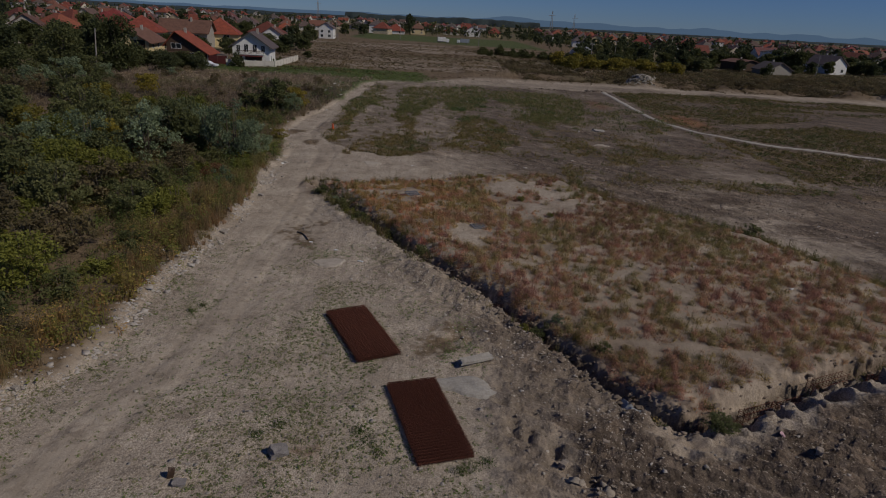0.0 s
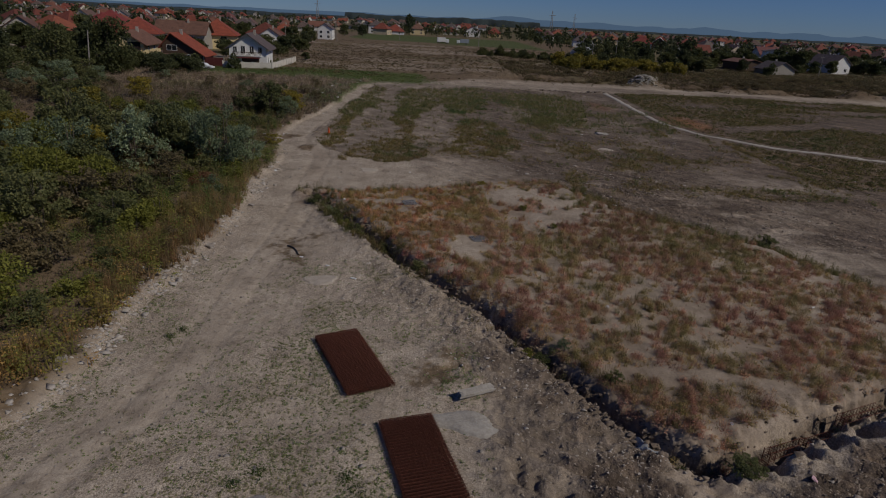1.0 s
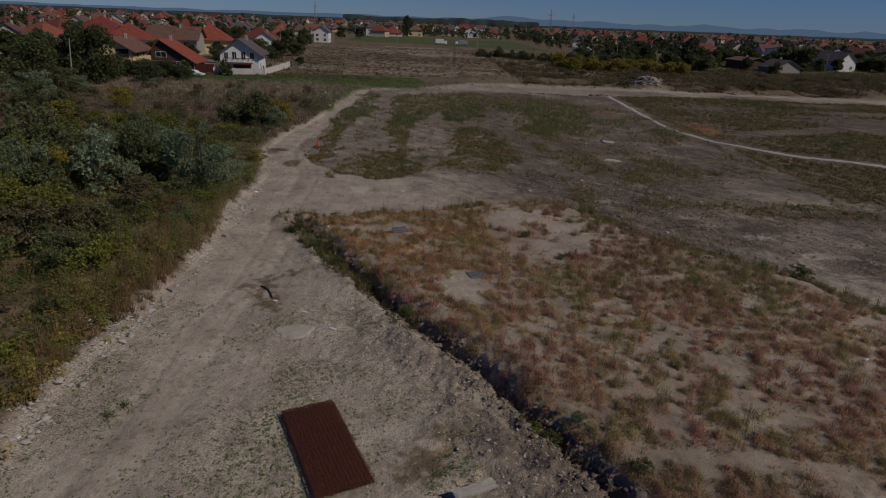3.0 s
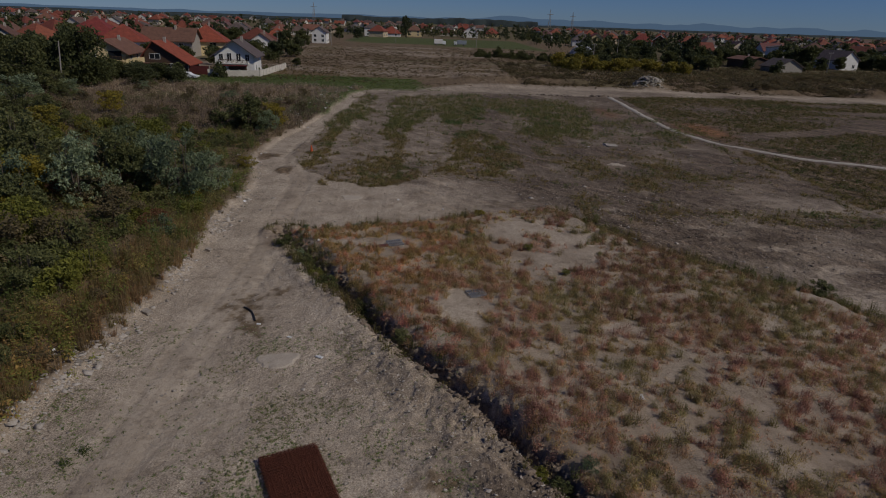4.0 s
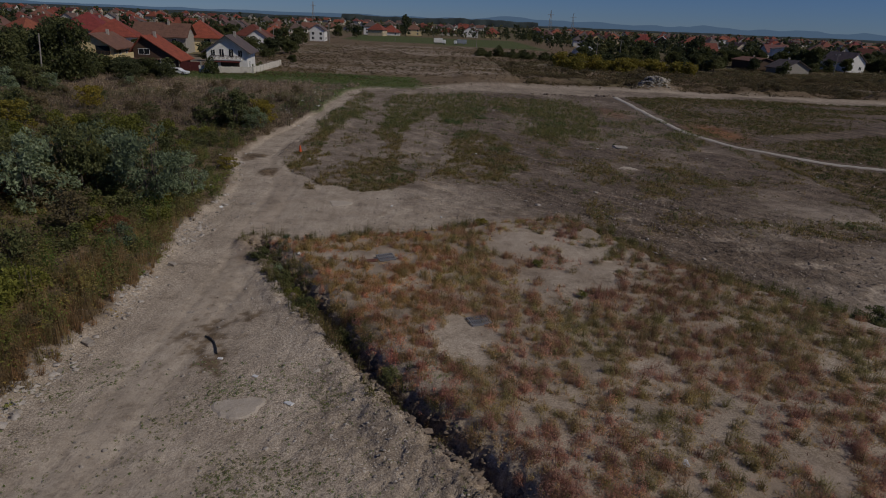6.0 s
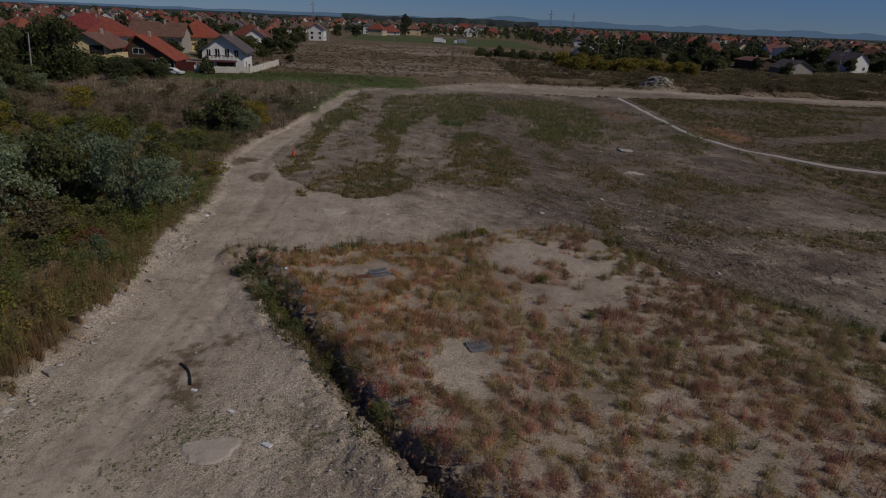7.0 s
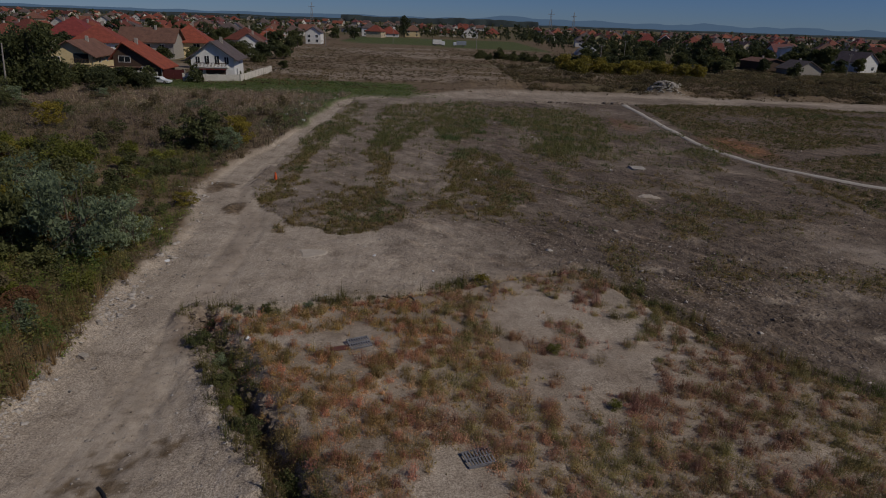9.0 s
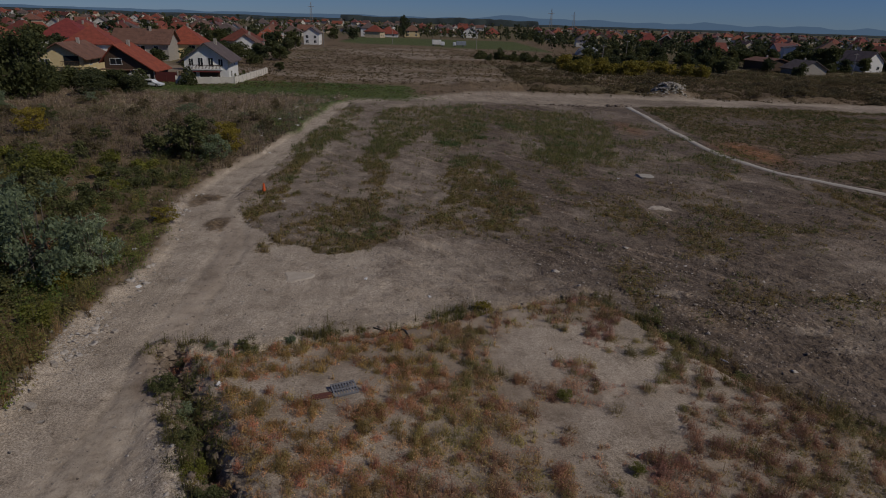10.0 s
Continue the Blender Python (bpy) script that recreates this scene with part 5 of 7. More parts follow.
# small plants that stand out along the trenches and on the plot
for key, x, y, s, t in [("green0", -8.6, 51.6, 0.2, 0.8), ("olive0", -7.6, 52.7, 0.18, 0.7), ("green1", -6.3, 53.0, 0.2, 0.7), ("olive1", -4.2, 53.6, 0.2, 0.6), ("yellow0", 5.4, 57.7, 0.36, 0.7), ("green0", 3.1, 56.3, 0.3, 0.7), ("olive2", 12.4, 58.5, 0.3, 0.7), ("green1", 14.4, 54.3, 0.36, 0.6), ("green2", 16.4, 50.7, 0.38, 0.6),
                        ("green0", 22.8, 44.3, 0.5, 0.6), ("green1", 24.2, 42.5, 0.55, 0.7), ("olive0", 23.6, 43.4, 0.4, 0.7), ("lime0", 7.9, 48.5, 0.2, 0.75), ("lime0", 9.5, 44.1, 0.16, 0.75), ("lime0", 5.2, 27.8, 0.24, 0.7), ("green2", 5.8, 26.9, 0.3, 0.7), ("green1", -8.3, 49.1, 0.34, 0.8), ("green2", -6.4, 46.1, 0.36, 0.8), ("green0", -4.6, 43.1, 0.4, 0.8), ("green1", -2.6, 40.4, 0.36, 0.8), ("olive1", -7.2, 47.9, 0.3, 0.9), ("green2", 0.0, 36.6, 0.3, 0.7),
                        ("lime0", -5.6, 44.5, 0.3, 0.8), ("olive2", 6.9, 27.4, 0.22, 0.7), ("green1", 8.6, 24.8, 0.24, 0.7), ("green2", 11.8, 19.6, 0.4, 0.4)]:
    put_plant(key, x, y, s, t)
# the rest of the scrub
spots = []
while len(spots) < 85:
    x, y = rng.uniform(-75, -17.5), rng.uniform(16, 118)
    dens = fbm(np.array([x]), np.array([y]), 0.06, 3, 91)[0] + 0.15 * (x < -22) - 0.28 * (y > 95)
    if x > along_y(y, ROAD_L) - 3.4 or rng.uniform(0.3, 0.62) > dens or any(math.hypot(x - a, y - b) < 2.2 for a, b in spots):
        continue
    spots.append((x, y))
    key = rng.choice(["green0", "green1", "green2", "brown0", "brown1", "brown2", "yellow0", "yellow2", "olive1", "russet0"], p=[0.14, 0.14, 0.14, 0.14, 0.12, 0.12, 0.05, 0.05, 0.04, 0.06])
    near_road = smooth(0, 12, along_y(y, ROAD_L) - x)
    put_plant(str(key), x, y, rng.uniform(0.5, 0.85) + 0.5 * float(near_road) * rng.uniform(0.3, 1.0), rng.uniform(0.6, 0.9))
for k in range(46):
    x, y = rng.uniform(-62, -19), rng.uniform(84, 140)
    if x < along_y(y, ROAD_L) - 3:
        put_plant(str(rng.choice(["brown0", "brown1", "brown2", "green1", "olive2"])), x, y, rng.uniform(0.35, 0.75), rng.uniform(0.5, 0.8))
# tall trees at the far side of the scrub
for key, x, y, s, t in [("big0", -63.6, 132, 1.0, 1.15), ("big1", -68, 136, 1.0, 1.15), ("big0", -70, 124, 1.0, 0.85), ("big1", -56, 138, 0.7, 0.6), ("big0", -76, 134, 1.0, 0.95), ("big1", -84, 126, 1.0, 1.0), ("big0", -92, 138, 1.0, 1.0), ("big1", -52.5, 146, 0.6, 0.6), ("big0", -57, 148, 0.7, 0.6), ("big1", -62, 150, 0.75, 0.6),
                        ("big0", -68, 150, 0.6, 0.45), ("big1", -75, 152, 0.6, 0.45), ("big0", -85, 150, 0.8, 0.7), ("big1", -98, 128, 1.1, 1.0), ("big0", -105, 142, 1.1, 1.0), ("big1", -80, 142, 0.9, 0.75), ("big0", -72, 112, 0.9, 0.6), ("big1", -82, 106, 0.9, 0.65), ("big0", -94, 112, 1.0, 0.8), ("big1", -115, 130, 1.1, 1.0), ("big0", -66, 142, 0.7, 0.7), ("big1", -71, 141, 0.9, 0.9)]:
    put_plant(key, x, y, s * rng.uniform(0.95, 1.05), t)

# ---- houses ----


def window(parent, x, z, w, h, y=0.0, turn=0.0, ox=0.0, oy=0.0):
    """A framed window on a wall; (ox, oy) and turn place the wall."""
    m = pose(ox, oy, 0, 0, 0, turn) @ pose(x, y, z)
    bm = bmesh.new()
    for a in ((-w / 2 - 0.08, -0.06, -0.08, w / 2 + 0.08, 0.02, 0.0), (-w / 2 - 0.08, -0.06, h, w / 2 + 0.08, 0.02, h + 0.08), (-w / 2 - 0.08, -0.06, 0, -w / 2, 0.02, h), (w / 2, -0.06, 0, w / 2 + 0.08, 0.02, h), (-0.035, -0.05, 0, 0.035, 0.0, h)):
        box(bm, *a, m)
    fr = part("window", bm, M_FRAME, parent)
    boxpart("pane", (-w / 2, -0.03, 0, w / 2, -0.008, h), M_GLASS, fr, m=m)


def roof_bm(w, d, eave, ridge, hip, over, off=0.0, eave_r=None, thick=0.22):
    """A gable or hip roof with thickness; the ridge runs along y."""
    bm = bmesh.new()
    er = eave if eave_r is None else eave_r
    x0, x1, y0, y1 = -w / 2 - over, w / 2 + over, -over, d + over
    sl, sr = (ridge - eave) / (w / 2 + off), (ridge - er) / (w / 2 - off)
    zl, zr = eave - sl * over, er - sr * over
    inset = min(w / 2 + over, d / 2 - 0.3) if hip else 0.0
    low = [(x0, y0, zl), (x1, y0, zr), (x1, y1, zr), (x0, y1, zl)]
    top = [(off, y0 + inset, ridge), (off, y1 - inset, ridge)]
    for dz, flip in ((0.0, True), (thick, False)):
        a, b, c, e, f, g = [bm.verts.new((p[0], p[1], p[2] + dz)) for p in low + top]
        faces = [(e, a, f, g), (b, c, g, f)] + ([(a, b, f), (c, e, g)] if hip else [])
        for q in faces:
            bm.faces.new(q[::-1] if flip else q)
        if dz == 0.0:
            lo = [a, b, c, e, f, g]
        else:
            hi = [a, b, c, e, f, g]
    rim = [(0, 1), (1, 2), (2, 3), (3, 0)] if hip else [(0, 4), (4, 1), (1, 2), (2, 5), (5, 3), (3, 0)]
    for i, j in rim:
        bm.faces.new((lo[i], lo[j], hi[j], hi[i]))
    bmesh.ops.recalc_face_normals(bm, faces=bm.faces[:])
    return bm


def walls_bm(w, d, eave, ridge, hip, off=0.0, eave_r=None):
    bm = bmesh.new()
    er = eave if eave_r is None else eave_r
    f = [bm.verts.new(p) for p in ((-w / 2, 0, -0.4), (w / 2, 0, -0.4), (w / 2, 0, er), (off, 0, ridge), (-w / 2, 0, eave))] if not hip else [bm.verts.new(p) for p in ((-w / 2, 0, -0.4), (w / 2, 0, -0.4), (w / 2, 0, er), (-w / 2, 0, eave))]
    b = [bm.verts.new((v.co.x, d, v.co.z)) for v in f]
    n = len(f)
    bm.faces.new(f)
    bm.faces.new(b[::-1])
    for i in range(n):
        j = (i + 1) % n
        bm.faces.new((f[j], f[i], b[i], b[j]))
    bmesh.ops.recalc_face_normals(bm, faces=bm.faces[:])
    return bm


def house(x, y, yaw, w, d, eave, ridge, label, roof=None, wall=None, hip=False, over=0.6, off=0.0, eave_r=None, front=(), right=(), chimney=True):
    top = empty("house", pose(x, y, ground_z(x, y), 0, 0, yaw), label, "house")
    part("wall", walls_bm(w, d, eave, ridge, hip, off, eave_r), wall or M_WALLS, top)
    rf = part("roof", roof_bm(w, d, eave, ridge, hip, over, off, eave_r), roof or M_ROOF, top)
    if chimney:
        boxpart("chimney", (off + 0.5, d * 0.6, ridge - 1.2, off + 1.1, d * 0.6 + 0.6, ridge + 0.9), M_CONC, rf)
    for wx, wz, ww, wh in front:
        window(top, wx, wz, ww, wh)
    for wx, wz, ww, wh in right:
        window(top, wx, wz, ww, wh, 0.0, 90, w / 2, 0)
    return top


# yellow house
a = house(-77.1, 167.2, 8, 9.4, 15, 4.7, 7.5, "yellow two-storey house with a brown tiled roof", M_ROOFBROWN, M_YELLOW, over=0.9, front=[(-3.0, 3.0, 1.8, 1.2), (2.2, 0.9, 1.5, 1.5), (-2.6, 0.6, 1.4, 1.4)], right=[(4, 3.0, 1.6, 1.3), (9, 3.0, 1.2, 1.3), (6, 0.8, 1.4, 1.3)])
boxpart("balcony", (0.4, -0.9, 2.7, 4.2, 0.0, 2.95), M_YELLOW, a)
# flat dark pane on the wall gives the shade of a recess that isn't built
boxpart("balcony_door", (0.8, -0.05, 2.95, 3.8, 0.05, 5.0), M_GLASS, a, "flat dark pane for the shade of the balcony recess")
ra = boxpart("railing", (0.4, -0.93, 3.8, 4.2, -0.82, 3.9), M_WOODDARK, a)
for k in range(13):
    boxpart("baluster", (0.4 + 0.3 * k, -0.9, 2.95, 0.45 + 0.3 * k, -0.85, 3.85), M_WOODDARK, ra)
# house under a long red roof, its walls in one dark tone
b = house(-62.8, 167.7, 3, 10, 9, 4.6, 7.4, "house with a dark gable under a long red roof", M_ROOFRED, M_WOODDARK, over=0.8, off=-2.6, eave_r=2.5, front=[(-2.6, 3.4, 2.4, 1.2), (1.0, 1.2, 1.4, 1.2)])
boxpart("porch", (-5.6, -1.6, 2.3, 0.8, -0.05, 2.5), M_ROOFBROWN, b)
boxpart("plinth_wall", (-5.5, -0.06, -0.4, -0.2, 0.1, 1.5), M_WHITE, b)
# white house with balcony
c = house(-47.3, 171.1, 6, 9.4, 11.5, 4.9, 8.2, "white two-storey house with a grey-brown roof and balcony", M_ROOFGREY, M_WHITE, over=1.0, front=[(-3.2, 3.5, 0.9, 1.5), (-1.2, 3.4, 1.0, 1.8), (1.0, 3.4, 1.0, 1.8), (3.1, 3.5, 0.9, 1.5), (-3.0, 0.8, 1.4, 1.4)], right=[(3, 0.9, 1.2, 1.5), (7, 3.3, 1.0, 1.3)])
boxpart("balcony", (-3.6, -1.4, 2.75, 3.4, -0.02, 2.95), M_WHITE, c)
boxpart("awning", (-2.6, -2.2, 2.35, 3.2, -1.45, 2.5), surface("awning_red", (0.16, 0.02, 0.02), (0.22, 0.035, 0.03), 2, 0.8), c, "dark red awning")
rc = boxpart("railing", (-3.6, -1.44, 3.7, 3.4, -1.3, 3.82), M_WOODDARK, c)
for k in range(24):
    boxpart("baluster", (-3.6 + 0.3 * k, -1.4, 2.95, -3.5 + 0.3 * k, -1.34, 3.75), M_WOODDARK, rc)
# dark panel on the closed wall gives the shade inside a ground floor opening
boxpart("ground_floor_opening", (-1.6, -0.04, 0.1, 2.8, 0.02, 2.3), M_WOODDARK, c)
# two joined volumes behind
house(-94, 231, -85, 11, 16, 5.4, 9.0, "grey house with a long brown gable roof", M_ROOFBROWN, M_CONC, over=0.9, front=[(-2.6, 3.2, 1.3, 1.4)], right=[(3, 3.0, 2.4, 1.4), (8, 3.0, 2.4, 1.4), (12.5, 3.0, 1.4, 1.4)])
house(-120.5, 248.6, 12, 15, 13, 5.6, 11.0, "large house with a steep dark red hip roof", M_ROOFCRIMSON, M_WHITE, hip=True, over=0.8, front=[(-4, 3.4, 1.4, 1.4), (0, 3.4, 1.4, 1.4), (4, 3.4, 1.4, 1.4)])
house(-94.5, 214, 15, 13, 11, 5.4, 9.8, "white house with a broad orange hip roof", M_ROOFRED, M_WHITE, hip=True, over=0.8, front=[(-3.5, 3.2, 1.4, 1.4), (1, 3.2, 1.8, 1.4), (4, 0.9, 1.4, 1.4)], right=[(4, 3.2, 1.4, 1.4)])
house(-77, 238, 12, 13, 13, 5.2, 10.0, "house with a steep orange hip roof", M_ROOFRED, M_YELLOW, hip=True, over=0.9, front=[(-3, 2.8, 1.6, 1.5), (2.5, 2.8, 2.0, 1.5)])
# further houses: place, turn, width, depth, eave, ridge, roof, wall, hip
for x, y, yaw, w, d, e, r, rf, wl, hp, lab in [
    (-160, 330, -10, 14, 13, 5.0, 9.5, M_ROOF, M_WHITE, True, "house with a dark red roof among trees"),
    (-126, 205, 25, 11, 14, 4.5, 8.6, M_ROOFBROWN, M_CONC, False, "house with a weathered brown gable roof"),
    (-108, 190, 20, 9, 10, 3.0, 5.6, M_ROOFGREY, M_CONC, False, "low outbuilding with a plain grey roof"),
    (-64, 262, 8, 10, 12, 4.0, 7.4, M_ROOFBROWN, M_WHITE, False, "house with a brown gable roof"),
    (-60, 372, 0, 8, 10, 6.0, 8.6, M_ROOFGREY, M_WHITE, False, "narrow white two-storey house"),
    (-84, 372, 0, 13, 11, 3.4, 7.0, M_ROOFRED, M_YELLOW, True, "bungalow with a red hip roof"),
    (-46, 545, 0, 12, 11, 6.6, 10.5, M_ROOFGREY, M_WHITE, True, "white two-storey house with a dark roof"),
    (-30, 548, 0, 14, 12, 2.8, 8.0, M_ROOFRED, M_WHITE, True, "long low house under a red roof"),
    (-12, 575, 0, 13, 11, 5.2, 9.6, M_ROOFBROWN, M_YELLOW, True, "pale yellow house with a brown hip roof"),
    (60, 620, 0, 13, 11, 4.0, 9.0, M_ROOFRED, M_YELLOW, True, "yellow house with a red roof"),
    (38, 600, 0, 14, 11, 5.0, 9.0, M_ROOFRED, M_WHITE, False, "house with a red gable roof"),
    (110, 470, -8, 14, 12, 4.6, 9.6, M_ROOFGREY, M_WHITE, True, "white house with a dull violet hip roof"),
    (128, 500, -8, 12, 12, 5.4, 9.0, M_ROOFRED, M_YELLOW, False, "house with an orange roof"),
    (153, 470, -14, 14, 11, 5.0, 10.2, M_ROOFRED, M_WHITE, True, "white house with a bright red hip roof"),
    (176, 500, -20, 12, 14, 4.4, 9.0, M_FRAME, M_WOODDARK, False, "house with a pale metal roof"),
    (205, 480, -12, 12, 12, 4.6, 9.0, M_ROOFRED, M_WHITE, False, "house with a red gable roof"),
    (236, 450, -18, 15, 13, 4.6, 9.6, M_ROOFRED, M_YELLOW, True, "house with a broad red roof"),
    (189, 352, -20, 11, 12, 6.6, 7.6, M_ROOFGREY, M_WHITE, False, "white flat-roofed two-storey house"),
    (182, 318, -22, 14, 7, 3.2, 4.2, M_FRAME, M_WHITE, False, "low white garage building"),
    (232, 392, -20, 14, 13, 5.0, 9.4, M_ROOFBROWN, M_CONC, True, "house with a brown hip roof"),
    (183, 284, 14, 9.5, 14, 4.2, 7.8, M_ROOFGREY, M_WHITE, False, "white gabled house with a dark roof"),
    (136, 270, 8, 10, 14, 3.4, 4.6, M_ROOFBROWN, M_WOODDARK, False, "low dark shed with a brown roof"),
    (141, 255, 10, 11, 10, 2.0, 4.8, M_ROOFGREY, M_CONC, False, "low grey barn with a pale gable"),
    (225, 300, -30, 13, 12, 4.8, 8.6, M_ROOFBROWN, M_CONC, True, "house with a brown hip roof"),
]:
    fr = [(-w * 0.27, 0.9, 1.3, 1.3), (w * 0.25, 0.9, 1.3, 1.3)]
    if e > 4.4:
        fr += [(-w * 0.27, 3.3, 1.3, 1.3), (w * 0.25, 3.3, 1.3, 1.3)]
    house(x, y, yaw, w, d, e, r, lab, rf, wl, hp, 0.6, front=fr if e > 2.4 else [], right=[(d * 0.3, 0.9, 1.2, 1.2), (d * 0.7, 0.9, 1.2, 1.2)] if e > 2.8 else [])

# the rest of the village: a few house patterns, repeated
VILLAGE = []
for k, (w, d, e, r, hp) in enumerate([(11, 12, 4.4, 8.2, False), (13, 12, 4.6, 8.8, True), (10, 15, 3.4, 7.2, False), (12, 11, 5.6, 9.6, True), (15, 10, 3.2, 7.0, True)]):
    fr = [(-w * 0.27, 0.9, 1.3, 1.3), (w * 0.25, 0.9, 1.3, 1.3)] + ([(0, 3.2, 1.3, 1.3)] if e > 4 else [])
    VILLAGE.append((w, d, house(-230 - 20 * k, 330 + 25 * k, 10 * k, w, d, e, r, "village house with plastered walls and a tiled roof", M_ROOF, M_WALLS, hp, 0.6, front=fr, right=[(d * 0.5, 0.9, 1.3, 1.3)])))
HOUSES = [(o.matrix_basis.translation.x, o.matrix_basis.translation.y) for o in scene.objects if o.name.startswith("house") and o.parent is None]


def built_up(x, y):
    """Whether village lies here."""
    if y < 190 or y > 1500:
        return False
    if y < 520:
        left_edge = -70 - 0.02 * (y - 200)
        right_edge = 95 if y > 400 else 118 + (400 - y) * 0.2
        return x < left_edge - (20 if y < 250 else 0) or (x > right_edge and y > 310)
    return True


tries = 0
while len(HOUSES) < 330 and tries < 12000:
    tries += 1
    y = 190 + 1250 * rng.uniform(0, 1) ** 1.5
    x = rng.uniform(-0.85, 0.85) * (y - 20)
    if not built_up(x, y) or any(math.hypot(x - p, y - q) < 17 + 0.01 * y for p, q in HOUSES):
        continue
    HOUSES.append((x, y))
    w, d, pat = VILLAGE[int(rng.integers(0, 5))]
    copy_thing(pat, pose(x, y, ground_z(x, y), 0, 0, rng.choice([0, 90, -15, 12, 75, 180]) + rng.uniform(-8, 8)))

# trees between the houses: the near ones single, those far off joined
count, tries, FAR = 0, 0, []
while count < 1000 and tries < 16000:
    tries += 1
    y = 185 + 1350 * rng.uniform(0, 1) ** 1.6
    x = rng.uniform(-0.85, 0.85) * (y - 20)
    if not built_up(x, y) or any(abs(x - p) < 8 and -4 < y - q < 14 for p, q in HOUSES):
        continue
    count += 1
    if y < 330:
        key = rng.choice(["tree0", "tree1", "tree2", "tree3", "poplar"], p=[0.3, 0.3, 0.24, 0.12, 0.04])
        put_plant(str(key), x, y, rng.uniform(0.6, 1.05), rng.uniform(0.75, 1.05))
    else:
        FAR.append((x, y, rng.uniform(5, 9.5) * (1.35 if rng.uniform() < 0.12 else 1.0)))


def far_trees(name, spots, label, mat, leaves=100):
    """Crowns and trunks of far trees in one mesh."""
    vs = []
    for k, (x, y, h) in enumerate(spots):
        r = np.random.default_rng(500 + k)
        c, q = clumps(h * 0.42, h * 0.25, h * 0.9, 9, 500 + k, 0.5)
        c, q = np.array(c), np.array(q)
        own = r.integers(0, len(c), leaves)
        d = r.normal(0, 1, (leaves, 3))
        d /= np.linalg.norm(d, axis=1)[:, None]
        p = c[own] + d * (q[own] * r.uniform(0.5, 1.1, leaves))[:, None] + np.array((x, y, 0))
        u = np.cross(d + r.normal(0, 0.5, (leaves, 3)), r.normal(0, 1, (leaves, 3)))
        u /= np.linalg.norm(u, axis=1)[:, None]
        v = np.cross(u, d)
        s = h * 0.09 * r.uniform(0.6, 1.4, leaves)[:, None]
        vs.append(np.stack([p - u * s, p + u * s * 0.5 + v * s * 0.8, p + u * s * 0.5 - v * s * 0.8], 1).reshape(-1, 3))
        t = h * 0.03
        vs.append(np.array([(x - t, y, -0.3), (x + t, y, -0.3), (x, y, h * 0.6), (x, y - t, -0.3), (x, y + t, -0.3), (x, y, h * 0.6)]))
    vs = np.concatenate(vs)
    return tagged(new(name, raw(name, vs, np.arange(len(vs)).reshape(-1, 3), mat)), label, "trees", kind="stuff")


for k in range(230):
    FAR.append((rng.uniform(-100, 140), 550 + rng.uniform(0, 150), rng.uniform(4, 9)))
for k in range(520):
    x = rng.uniform(75, 460)
    FAR.append((x, 320 + 0.18 * x + rng.uniform(0, 220), rng.uniform(4, 9)))
for k in range(160):
    x = rng.uniform(-420, -75)
    FAR.append((x, 335 + rng.uniform(0, 300), rng.uniform(4.5, 9)))
FAR = [t for t in FAR if not any(abs(t[0] - p) < 9 and -9 < t[1] - q < 16 for p, q in HOUSES)]
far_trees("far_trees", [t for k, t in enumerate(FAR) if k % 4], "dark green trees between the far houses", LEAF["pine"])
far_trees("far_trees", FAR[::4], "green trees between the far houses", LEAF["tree"])
